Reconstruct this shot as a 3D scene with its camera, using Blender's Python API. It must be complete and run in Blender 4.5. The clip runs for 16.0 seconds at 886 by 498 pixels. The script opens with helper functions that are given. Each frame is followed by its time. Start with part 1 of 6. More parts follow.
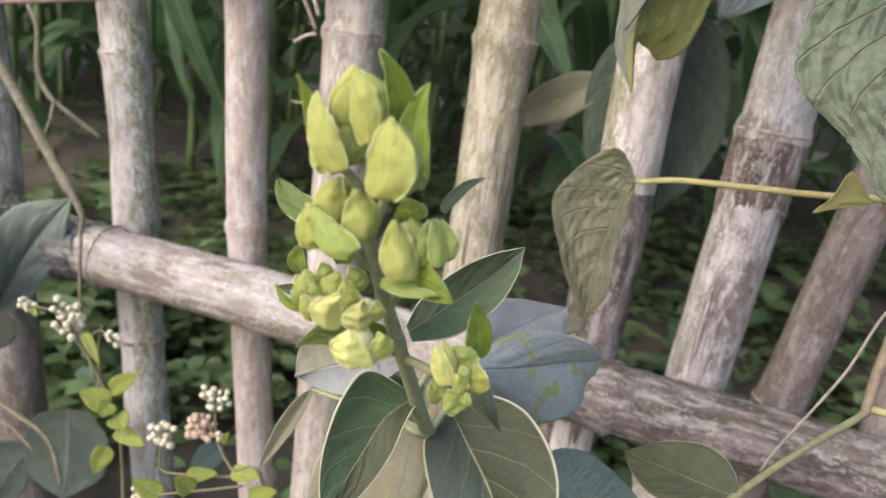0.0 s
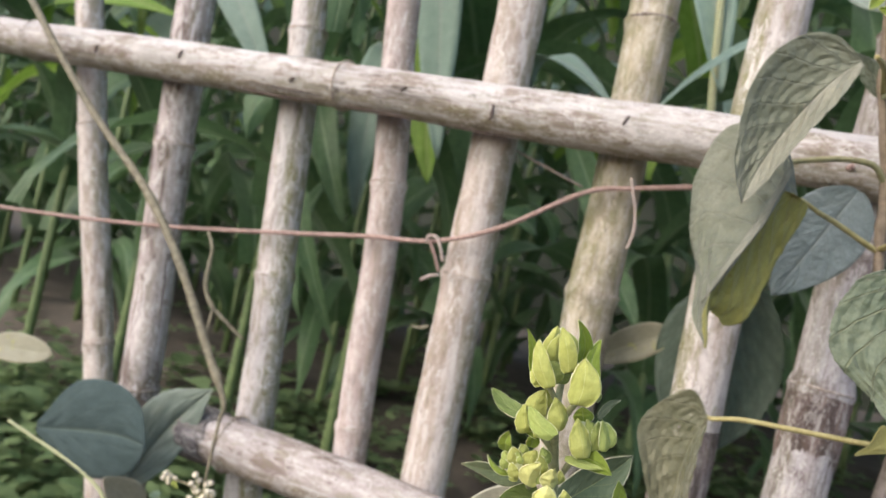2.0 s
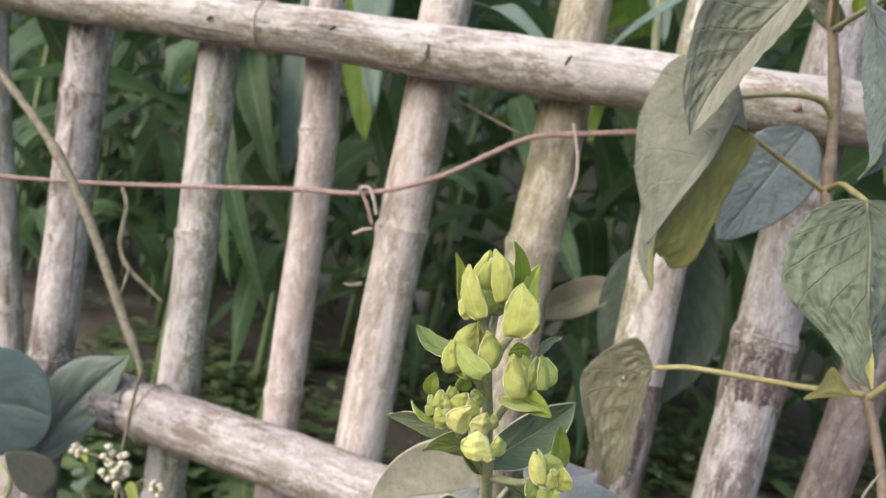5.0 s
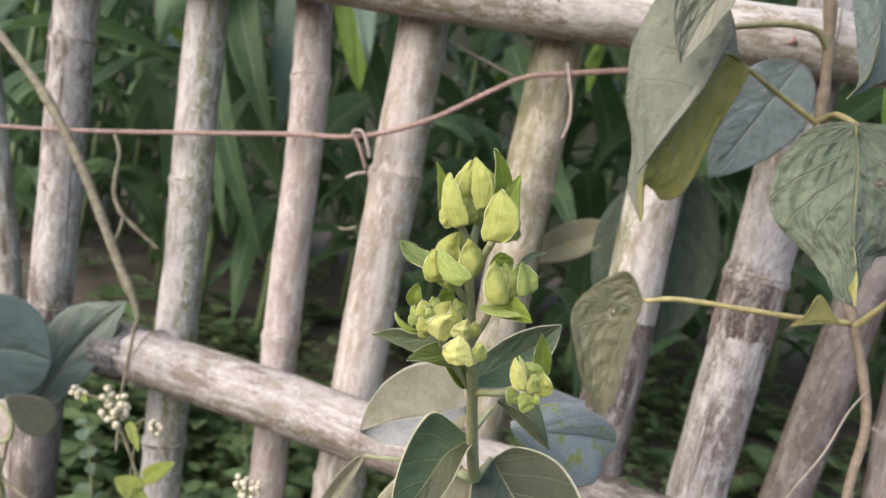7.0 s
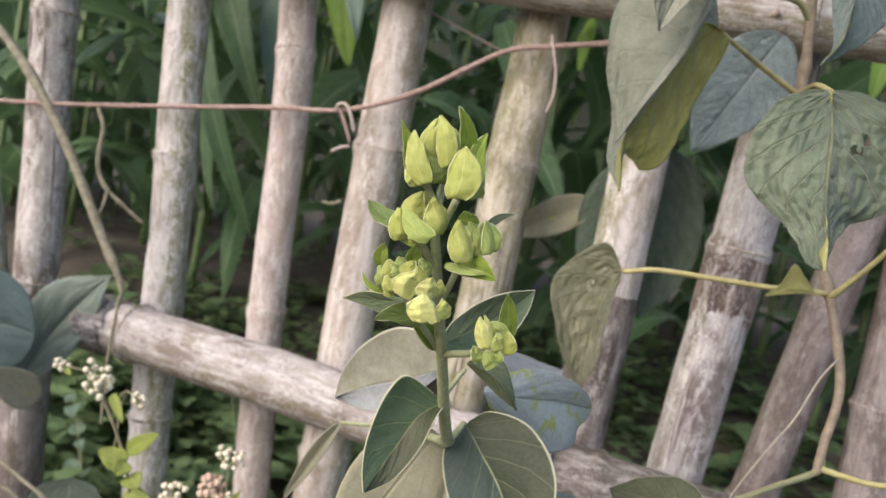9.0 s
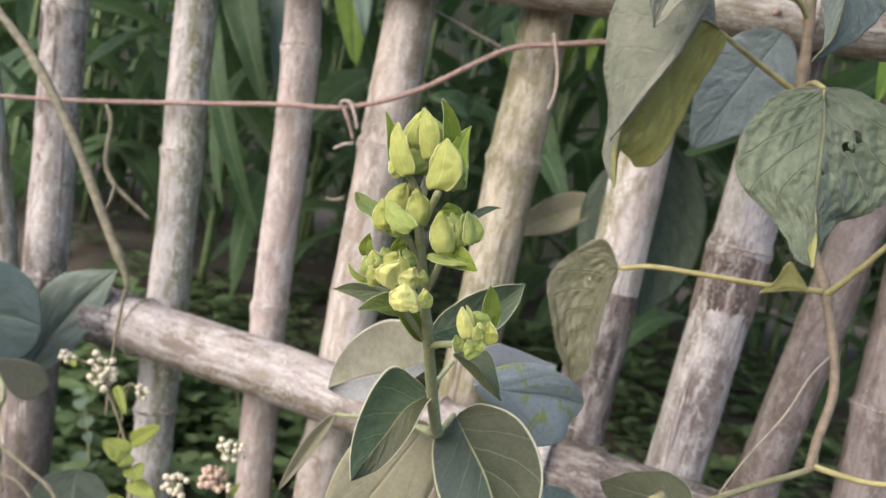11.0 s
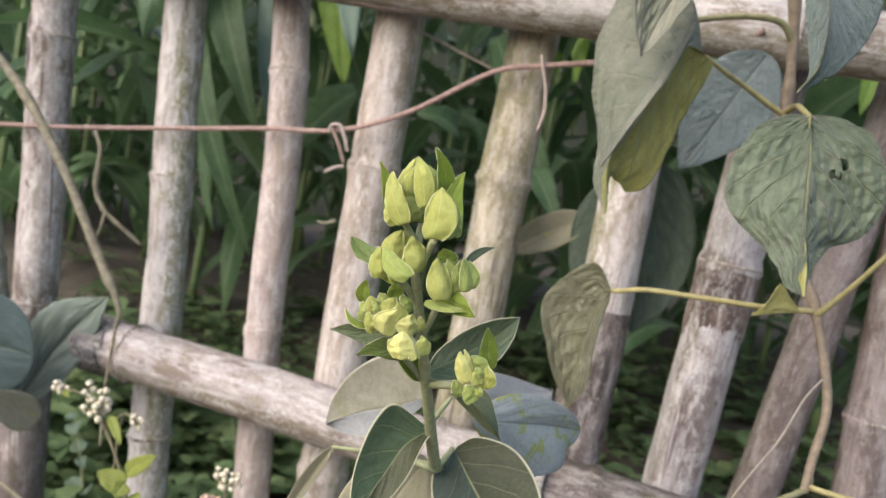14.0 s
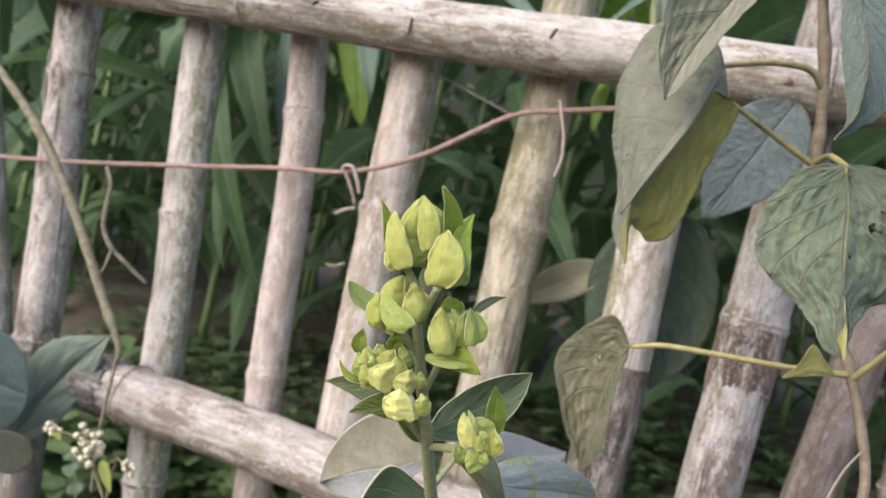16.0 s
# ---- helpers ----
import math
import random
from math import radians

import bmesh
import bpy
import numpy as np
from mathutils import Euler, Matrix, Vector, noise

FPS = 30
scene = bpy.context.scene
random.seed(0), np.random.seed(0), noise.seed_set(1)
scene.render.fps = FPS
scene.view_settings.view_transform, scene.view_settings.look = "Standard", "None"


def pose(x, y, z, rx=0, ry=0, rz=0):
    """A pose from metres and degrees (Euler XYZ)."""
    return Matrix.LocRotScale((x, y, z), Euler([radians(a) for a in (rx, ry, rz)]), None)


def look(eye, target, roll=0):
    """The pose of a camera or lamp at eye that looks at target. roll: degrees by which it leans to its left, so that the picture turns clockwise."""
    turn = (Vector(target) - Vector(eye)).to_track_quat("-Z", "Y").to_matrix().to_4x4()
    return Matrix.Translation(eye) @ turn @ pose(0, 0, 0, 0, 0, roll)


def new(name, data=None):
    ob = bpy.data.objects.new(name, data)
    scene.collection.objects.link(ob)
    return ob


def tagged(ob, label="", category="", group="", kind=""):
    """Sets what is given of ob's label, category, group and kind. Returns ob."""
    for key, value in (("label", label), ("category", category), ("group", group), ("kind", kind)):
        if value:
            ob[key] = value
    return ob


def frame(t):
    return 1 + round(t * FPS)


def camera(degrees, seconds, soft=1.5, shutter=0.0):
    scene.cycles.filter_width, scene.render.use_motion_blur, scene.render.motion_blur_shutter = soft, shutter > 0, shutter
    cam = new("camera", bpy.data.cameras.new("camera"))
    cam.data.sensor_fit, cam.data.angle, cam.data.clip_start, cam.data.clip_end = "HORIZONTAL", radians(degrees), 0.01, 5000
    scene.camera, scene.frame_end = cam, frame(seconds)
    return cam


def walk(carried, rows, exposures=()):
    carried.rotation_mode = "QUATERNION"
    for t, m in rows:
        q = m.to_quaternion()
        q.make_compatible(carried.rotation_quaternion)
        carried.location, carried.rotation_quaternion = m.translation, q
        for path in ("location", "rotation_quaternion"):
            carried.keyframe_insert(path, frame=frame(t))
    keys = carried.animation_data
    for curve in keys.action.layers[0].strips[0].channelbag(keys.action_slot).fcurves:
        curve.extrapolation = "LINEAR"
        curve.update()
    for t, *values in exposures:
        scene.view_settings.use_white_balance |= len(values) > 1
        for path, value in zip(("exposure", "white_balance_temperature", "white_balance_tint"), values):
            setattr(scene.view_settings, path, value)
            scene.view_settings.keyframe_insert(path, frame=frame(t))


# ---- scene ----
cam = camera(64.0, 16.0)
cam.data.dof.use_dof = True
cam.data.dof.focus_distance = 0.255
cam.data.dof.aperture_fstop = 15.0
SKY, SUN, STOPS = 0.15, 1.1, 1.22
PATH = [
    (0, (0.08, 0.293, 0.781), (-0.468, 2.141, 0.246), 7.5),
    (0.5, (0.081, 0.282, 0.782), (-0.484, 2.164, 0.413), 8.1),
    (1, (0.081, 0.253, 0.785), (-0.496, 2.162, 0.64), 8.6),
    (1.5, (0.071, 0.211, 0.777), (-0.602, 2.094, 0.766), 9.6),
    (2, (0.072, 0.167, 0.788), (-0.714, 2.006, 0.843), 11.9),
    (2.5, (0.082, 0.159, 0.795), (-0.665, 2.01, 0.924), 11.7),
    (3, (0.086, 0.171, 0.797), (-0.611, 2.038, 0.961), 10.6),
    (3.5, (0.078, 0.188, 0.776), (-0.613, 2.062, 0.866), 11.6),
    (4, (0.07, 0.197, 0.774), (-0.599, 2.082, 0.778), 11.8),
    (4.2, (0.069, 0.201, 0.773), (-0.583, 2.092, 0.784), 12.0),
    (6.3, (0.078, 0.214, 0.763), (-0.546, 2.114, 0.733), 10.7),
    (6.5, (0.081, 0.215, 0.758), (-0.546, 2.114, 0.711), 10.6),
    (7, (0.079, 0.212, 0.755), (-0.532, 2.114, 0.661), 10.9),
    (7.5, (0.081, 0.215, 0.749), (-0.508, 2.124, 0.667), 11.2),
    (8, (0.086, 0.214, 0.742), (-0.512, 2.119, 0.64), 11.4),
    (8.5, (0.087, 0.215, 0.745), (-0.512, 2.119, 0.624), 11.4),
    (9, (0.09, 0.215, 0.749), (-0.498, 2.121, 0.61), 11.1),
    (9.2, (0.095, 0.212, 0.749), (-0.506, 2.115, 0.612), 10.9),
    (11.3, (0.101, 0.216, 0.748), (-0.519, 2.112, 0.603), 11.5),
    (11.5, (0.101, 0.217, 0.751), (-0.504, 2.119, 0.626), 11.0),
    (12, (0.1, 0.214, 0.752), (-0.506, 2.116, 0.628), 10.7),
    (12.5, (0.102, 0.218, 0.754), (-0.485, 2.126, 0.628), 10.5),
    (13, (0.101, 0.216, 0.76), (-0.485, 2.125, 0.644), 10.9),
    (13.5, (0.101, 0.217, 0.761), (-0.487, 2.126, 0.656), 10.6),
    (14, (0.097, 0.212, 0.761), (-0.501, 2.117, 0.64), 10.3),
    (14.5, (0.098, 0.214, 0.759), (-0.545, 2.098, 0.568), 10.4),
    (15, (0.094, 0.213, 0.752), (-0.566, 2.088, 0.535), 10.1),
    (15.5, (0.096, 0.226, 0.758), (-0.547, 2.113, 0.609), 9.7),
    (16, (0.093, 0.234, 0.761), (-0.569, 2.121, 0.759), 11.8),
]
walk(cam, [(t, look(eye, target, roll)) for t, eye, target, roll in PATH], exposures=((0, STOPS), (16, STOPS)))

# ---- world, sun ----
world = bpy.data.worlds.new("sky")
scene.world = world
world.use_nodes = True
wn = world.node_tree.nodes
sky = wn.new("ShaderNodeTexSky")
sky.sky_type = "NISHITA"
sky.sun_disc = False
sky.sun_elevation = radians(39)
sky.sun_rotation = radians(210)
sky.air_density, sky.dust_density, sky.ozone_density = 1.0, 2.4, 1.1
wn["Background"].inputs["Strength"].default_value = SKY
world.node_tree.links.new(sky.outputs[0], wn["Background"].inputs["Color"])
sun = new("sun", bpy.data.lights.new("sun", "SUN"))
sun.data.energy, sun.data.angle, sun.data.color = SUN, radians(60), (1.0, 0.875, 0.83)
sun.matrix_world = look((-1.18, -1.64, 2.51), (0, 0.4, 0.6))


# ---- materials ----
def node_mat(name):
    m = bpy.data.materials.new(name)
    m.use_nodes = True
    nt = m.node_tree
    return m, nt, nt.nodes, nt.links, nt.nodes["Principled BSDF"]


def ramp(nodes, stops, mode="LINEAR"):
    r = nodes.new("ShaderNodeValToRGB")
    r.color_ramp.interpolation = mode
    while len(r.color_ramp.elements) < len(stops):
        r.color_ramp.elements.new(0.5)
    for e, (p, c) in zip(r.color_ramp.elements, stops):
        e.position = p
        e.color = (*c, 1) if len(c) == 3 else c
    return r


def grey(v):
    return (v, v, v)


def mixer(nodes, links, fac, a, b, blend="MIX"):
    n = nodes.new("ShaderNodeMix")
    n.data_type, n.blend_type = "RGBA", blend
    for sock, val in ((n.inputs[0], fac), (n.inputs[6], a), (n.inputs[7], b)):
        if hasattr(val, "is_output"):
            links.new(val, sock)
        elif isinstance(val, tuple):
            sock.default_value = (*val, 1)
        else:
            sock.default_value = val
    return n.outputs[2]


def calc(nodes, links, op, a, b=0.0, c=0.0, clamp=False):
    n = nodes.new("ShaderNodeMath")
    n.operation, n.use_clamp = op, clamp
    for sock, val in zip(n.inputs, (a, b, c)):
        if hasattr(val, "is_output"):
            links.new(val, sock)
        else:
            sock.default_value = val
    return n.outputs[0]


def noise_tex(nodes, links, vec, scale, detail=5.0, rough=0.6, distort=0.0):
    n = nodes.new("ShaderNodeTexNoise")
    n.inputs["Scale"].default_value = scale
    n.inputs["Detail"].default_value = detail
    n.inputs["Roughness"].default_value = rough
    n.inputs["Distortion"].default_value = distort
    if vec is not None:
        links.new(vec, n.inputs["Vector"])
    return n.outputs["Fac"]


def scaled(nodes, links, vec, s, shift=None):
    n = nodes.new("ShaderNodeMapping")
    n.inputs["Scale"].default_value = s
    links.new(vec, n.inputs["Vector"])
    if shift is not None:
        links.new(shift, n.inputs["Location"])
    return n.outputs[0]


def bump(nodes, links, height, strength, dist, bsdf, normal=None):
    n = nodes.new("ShaderNodeBump")
    n.inputs["Strength"].default_value = strength
    n.inputs["Distance"].default_value = dist
    links.new(height, n.inputs["Height"])
    if normal is not None:
        links.new(normal, n.inputs["Normal"])
    links.new(n.outputs[0], bsdf.inputs["Normal"])
    return n.outputs[0]


def bamboo_mat(name, pale, warm, dark, stain=0.5, moss=0.25, flake=0.35, flank_way=1.0, flank_tint=(0.19, 0.185, 0.085)):
    """Weathered bamboo: fibres along local z, long streaks, brown stains, whitish flakes, moss and dark specks."""
    m, nt, N, L, p = node_mat(name)
    tc = N.new("ShaderNodeTexCoord").outputs["Object"]
    rnd = N.new("ShaderNodeObjectInfo").outputs["Random"]
    shift = N.new("ShaderNodeCombineXYZ")
    L.new(calc(N, L, "MULTIPLY", rnd, 37.0), shift.inputs[2])
    fibre_v = scaled(N, L, tc, (1, 1, 0.035), shift.outputs[0])
    streak_v = scaled(N, L, tc, (1, 1, 0.13), shift.outputs[0])
    blot_v = scaled(N, L, tc, (1, 1, 0.36), shift.outputs[0])
    fibre = noise_tex(N, L, fibre_v, 300, 4, 0.7)
    broad = noise_tex(N, L, fibre_v, 75, 4, 0.6)
    streak = noise_tex(N, L, streak_v, 90, 7, 0.75, 0.3)
    blot = noise_tex(N, L, blot_v, 120, 7, 0.76, 0.1)
    patch = noise_tex(N, L, blot_v, 36, 7, 0.68, 0.3)
    large = noise_tex(N, L, blot_v, 11, 4, 0.6, 0.2)
    speck = noise_tex(N, L, blot_v, 150, 4, 0.7)
    base = mixer(N, L, ramp_out(N, L, broad, [(0.4, grey(0)), (0.6, grey(1))]), warm, pale)
    base = mixer(N, L, ramp_out(N, L, streak, [(0.36, grey(0.4)), (0.50, grey(0))]), base, tuple(0.62 * w + 0.1 * d for w, d in zip(warm, dark)))
    base = mixer(N, L, ramp_out(N, L, patch, [(0.48, grey(0)), (0.56, grey(min(1.0, 1.15 * stain)))]), base, dark)
    base = mixer(N, L, ramp_out(N, L, large, [(0.52, grey(0)), (0.68, grey(0.4 * stain))]), base, dark)
    # One flank is darkened: mossy on the posts, the underside on the rails.
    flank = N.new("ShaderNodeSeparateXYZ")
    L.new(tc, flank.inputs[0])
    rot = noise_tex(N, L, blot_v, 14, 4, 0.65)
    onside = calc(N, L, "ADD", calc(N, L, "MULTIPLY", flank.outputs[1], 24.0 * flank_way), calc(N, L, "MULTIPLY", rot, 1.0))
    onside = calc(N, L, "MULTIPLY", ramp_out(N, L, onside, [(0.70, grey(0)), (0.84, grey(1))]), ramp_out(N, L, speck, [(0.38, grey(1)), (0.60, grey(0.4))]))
    base = mixer(N, L, calc(N, L, "MULTIPLY", onside, min(1.0, 1.7 * moss)), base, flank_tint)
    green = (0.215, 0.205, 0.10)
    base = mixer(N, L, ramp_out(N, L, blot, [(0.52, grey(0)), (0.62, grey(moss))]), base, green)
    white = (0.60, 0.56, 0.52)
    chips = calc(N, L, "ADD", calc(N, L, "MULTIPLY", blot, 0.7), calc(N, L, "MULTIPLY", streak, 0.3))
    base = mixer(N, L, ramp_out(N, L, chips, [(0.42, grey(min(1, flake * 2))), (0.50, grey(0))]), base, white)
    base = mixer(N, L, ramp_out(N, L, fibre, [(0.34, grey(0.28)), (0.47, grey(0))]), base, dark)
    base = mixer(N, L, ramp_out(N, L, speck, [(0.62, grey(0)), (0.70, grey(0.6))]), base, (0.06, 0.045, 0.03))
    crust_v = scaled(N, L, tc, (1, 1, 0.7), shift.outputs[0])
    crust = noise_tex(N, L, crust_v, 420, 5, 0.7)
    where = noise_tex(N, L, crust_v, 42, 4, 0.6)
    lichen = calc(N, L, "MULTIPLY", ramp_out(N, L, crust, [(0.52, grey(0)), (0.60, grey(1))]), ramp_out(N, L, where, [(0.44, grey(0)), (0.58, grey(min(1, 1.6 * flake)))]))
    base = mixer(N, L, lichen, base, (0.66, 0.64, 0.58))
    pits = calc(N, L, "MULTIPLY", ramp_out(N, L, crust, [(0.36, grey(1)), (0.44, grey(0))]), ramp_out(N, L, where, [(0.40, grey(min(1, stain))), (0.54, grey(0))]))
    base = mixer(N, L, pits, base, tuple(0.6 * c for c in dark))
    crack = noise_tex(N, L, scaled(N, L, tc, (1, 1, 0.022), shift.outputs[0]), 62, 2, 0.45)
    crack = ramp_out(N, L, crack, [(0.485, grey(0)), (0.497, grey(1)), (0.503, grey(1)), (0.515, grey(0))])
    crack = calc(N, L, "MULTIPLY", crack, ramp_out(N, L, large, [(0.54, grey(0)), (0.60, grey(0.7))]))
    base = mixer(N, L, crack, base, (0.07, 0.05, 0.04))
    hue = N.new("ShaderNodeHueSaturation")
    L.new(base, hue.inputs["Color"])
    L.new(calc(N, L, "MULTIPLY_ADD", rnd, 0.14, 0.78), hue.inputs["Value"])
    L.new(hue.outputs[0], p.inputs["Base Color"])
    p.inputs["Roughness"].default_value = 0.68
    p.inputs["Specular IOR Level"].default_value = 0.3
    h = calc(N, L, "ADD", calc(N, L, "MULTIPLY", fibre, 0.5), calc(N, L, "MULTIPLY", patch, 1.0))
    h = calc(N, L, "ADD", h, calc(N, L, "MULTIPLY", blot, 0.5))
    h = calc(N, L, "SUBTRACT", h, calc(N, L, "MULTIPLY", crack, 0.6))
    h = calc(N, L, "ADD", h, calc(N, L, "MULTIPLY", crust, 0.35))
    bump(N, L, h, 0.6, 0.0025, p)
    return m


def ramp_out(nodes, links, fac, stops):
    r = ramp(nodes, stops)
    links.new(fac, r.inputs[0])
    return r.outputs[0]


def leaf_mat(name, dark, light, vein, rim=None, pairs=7.0, slant=2.2, pucker=0.6, spots=None, spot_amount=0.0,
             rough=0.5, through_light=0.22, sheen=0.15, mid=0.022, blotch=0.4, fine=190.0, relief=0.5, mesh=0.14, veins=0.4, rungs=7.0, scatter=False, relief_shade=0.0, blister_scale=0.0, cross=2.2):
    """A leaf: UV x runs from base to tip, y across. Midrib, slanted side veins, blisters between them, rim, blotches."""
    m, nt, N, L, p = node_mat(name)
    uv = N.new("ShaderNodeTexCoord")
    sep = N.new("ShaderNodeSeparateXYZ")
    L.new(uv.outputs["UV"], sep.inputs[0])
    u = sep.outputs[0]
    v = calc(N, L, "MULTIPLY_ADD", sep.outputs[1], 2.0, -1.0)
    a = calc(N, L, "ABSOLUTE", v)
    wob = noise_tex(N, L, uv.outputs["Object"], 60, 2)
    t = calc(N, L, "SUBTRACT", calc(N, L, "MULTIPLY", u, pairs), calc(N, L, "MULTIPLY", calc(N, L, "POWER", a, 0.85), slant))
    saw = calc(N, L, "ABSOLUTE", calc(N, L, "SUBTRACT", calc(N, L, "FRACT", t), 0.5))
    side = ramp_out(N, L, saw, [(0.0, grey(1)), (0.022, grey(0.6)), (0.055, grey(0))])
    rib = ramp_out(N, L, a, [(0.0, grey(1)), (mid, grey(0.9)), (mid * 2.2, grey(0))])
    fade = calc(N, L, "SUBTRACT", 1.0, calc(N, L, "MULTIPLY", a, 0.55))
    side = calc(N, L, "MULTIPLY", side, fade)
    lines = calc(N, L, "MAXIMUM", calc(N, L, "MULTIPLY", side, veins), rib)
    cells = N.new("ShaderNodeTexVoronoi")
    cells.feature = "DISTANCE_TO_EDGE"
    cells.inputs["Scale"].default_value = fine
    L.new(uv.outputs["Object"], cells.inputs["Vector"])
    net = ramp_out(N, L, cells.outputs["Distance"], [(0.0, grey(1)), (0.12, grey(0))])
    ladder = N.new("ShaderNodeCombineXYZ")
    L.new(calc(N, L, "MULTIPLY_ADD", wob, 0.5, calc(N, L, "MULTIPLY", t, cross)), ladder.inputs[0])
    L.new(calc(N, L, "MULTIPLY", v, rungs), ladder.inputs[1])
    blister = N.new("ShaderNodeTexVoronoi")
    blister.feature = "SMOOTH_F1"
    blister.inputs["Scale"].default_value = 1.0
    blister.inputs["Smoothness"].default_value = 0.35
    L.new(ladder.outputs[0], blister.inputs["Vector"])
    dome = calc(N, L, "MULTIPLY", blister.outputs["Distance"], -1.0)
    big = noise_tex(N, L, uv.outputs["Object"], 38, 5, 0.65)
    col = mixer(N, L, ramp_out(N, L, big, [(0.5 - blotch / 2, grey(0)), (0.5 + blotch / 2, grey(1))]), dark, light)
    col = mixer(N, L, calc(N, L, "MULTIPLY", net, mesh), col, vein)
    col = mixer(N, L, calc(N, L, "MULTIPLY", lines, 0.75), col, vein)
    # Painted shading of the relief: pale blister crowns, dark troughs and vein grooves.
    if relief_shade:
        crown = ramp_out(N, L, blister.outputs["Distance"], [(0.12, grey(relief_shade)), (0.42, grey(0)), (0.75, grey(0))])
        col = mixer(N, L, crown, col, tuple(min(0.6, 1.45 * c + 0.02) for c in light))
        trough = ramp_out(N, L, blister.outputs["Distance"], [(0.45, grey(0)), (0.8, grey(relief_shade))])
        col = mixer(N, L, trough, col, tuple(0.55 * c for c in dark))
        groove = ramp_out(N, L, saw, [(0.05, grey(relief_shade)), (0.16, grey(0))])
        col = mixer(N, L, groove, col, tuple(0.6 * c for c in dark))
        col = mixer(N, L, calc(N, L, "MULTIPLY", lines, 0.6), col, vein)
    grain = noise_tex(N, L, uv.outputs["Object"], 420, 3, 0.7)
    col = mixer(N, L, ramp_out(N, L, grain, [(0.35, grey(0.3)), (0.6, grey(0))]), col, tuple(0.6 * c for c in dark))
    if spots:
        sp = noise_tex(N, L, uv.outputs["Object"], 70, 3, 0.6, 0.8)
        col = mixer(N, L, ramp_out(N, L, sp, [(0.66 - spot_amount, grey(0)), (0.72 - spot_amount, grey(0.85))]), col, spots)
    if rim:
        edge = calc(N, L, "ADD", a, calc(N, L, "MULTIPLY", wob, 0.03))
        col = mixer(N, L, ramp_out(N, L, edge, [(0.968, grey(0)), (0.992, grey(0.9))]), col, rim)
    info = N.new("ShaderNodeNewGeometry").outputs["Random Per Island"] if scatter else N.new("ShaderNodeObjectInfo").outputs["Random"]
    hue = N.new("ShaderNodeHueSaturation")
    L.new(col, hue.inputs["Color"])
    L.new(calc(N, L, "MULTIPLY_ADD", info, *((0.6, 0.68) if scatter else (0.24, 0.88))), hue.inputs["Value"])
    if scatter:
        L.new(calc(N, L, "MULTIPLY_ADD", info, -0.04, 0.51), hue.inputs["Hue"])
    L.new(hue.outputs[0], p.inputs["Base Color"])
    p.inputs["Roughness"].default_value = rough
    p.inputs["Specular IOR Level"].default_value = 0.28
    p.inputs["Sheen Weight"].default_value = sheen
    p.inputs["Sheen Roughness"].default_value = 0.5
    wave = calc(N, L, "MULTIPLY", dome, 1.5 * pucker)
    h = calc(N, L, "SUBTRACT", wave, calc(N, L, "MULTIPLY", lines, 1.1))
    h = calc(N, L, "SUBTRACT", h, calc(N, L, "MULTIPLY", net, 1.2 * mesh))
    h = calc(N, L, "ADD", h, calc(N, L, "MULTIPLY", noise_tex(N, L, uv.outputs["Object"], 110, 4, 0.6), pucker))
    if blister_scale:
        cell = N.new("ShaderNodeTexVoronoi")
        cell.feature = "SMOOTH_F1"
        cell.inputs["Scale"].default_value = blister_scale
        cell.inputs["Smoothness"].default_value = 0.3
        L.new(uv.outputs["Object"], cell.inputs["Vector"])
        h = calc(N, L, "SUBTRACT", h, calc(N, L, "MULTIPLY", cell.outputs["Distance"], 0.9 * pucker))
    bump(N, L, h, relief, 0.0015, p)
    tr = N.new("ShaderNodeBsdfTranslucent")
    L.new(hue.outputs[0], tr.inputs[0])
    mix = N.new("ShaderNodeMixShader")
    mix.inputs[0].default_value = through_light
    L.new(p.outputs[0], mix.inputs[1])
    L.new(tr.outputs[0], mix.inputs[2])
    L.new(mix.outputs[0], N["Material Output"].inputs["Surface"])
    return m


def stem_mat(name, a, b, rough=0.6, scale=90.0, relief=0.4):
    m, nt, N, L, p = node_mat(name)
    tc = N.new("ShaderNodeTexCoord").outputs["Object"]
    f1 = noise_tex(N, L, tc, scale, 5, 0.65)
    f2 = noise_tex(N, L, tc, scale * 6, 3, 0.6)
    col = mixer(N, L, ramp_out(N, L, f1, [(0.35, grey(0)), (0.65, grey(1))]), a, b)
    col = mixer(N, L, ramp_out(N, L, f2, [(0.3, grey(0.5)), (0.5, grey(0))]), col, tuple(0.5 * c for c in a))
    L.new(col, p.inputs["Base Color"])
    p.inputs["Roughness"].default_value = rough
    bump(N, L, f2, relief, 0.0008, p)
    return m


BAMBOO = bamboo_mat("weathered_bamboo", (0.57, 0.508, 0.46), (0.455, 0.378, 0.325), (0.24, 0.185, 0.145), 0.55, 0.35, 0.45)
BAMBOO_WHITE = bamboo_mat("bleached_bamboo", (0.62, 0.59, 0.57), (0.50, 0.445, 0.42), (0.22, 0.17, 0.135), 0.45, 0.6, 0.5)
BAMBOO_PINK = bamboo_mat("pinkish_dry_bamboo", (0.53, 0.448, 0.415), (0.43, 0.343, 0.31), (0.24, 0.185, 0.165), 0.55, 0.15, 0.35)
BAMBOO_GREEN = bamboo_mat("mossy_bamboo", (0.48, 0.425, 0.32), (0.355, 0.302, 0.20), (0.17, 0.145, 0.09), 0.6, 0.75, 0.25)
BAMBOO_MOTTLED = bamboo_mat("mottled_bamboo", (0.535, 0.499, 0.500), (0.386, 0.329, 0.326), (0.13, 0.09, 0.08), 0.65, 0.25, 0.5)
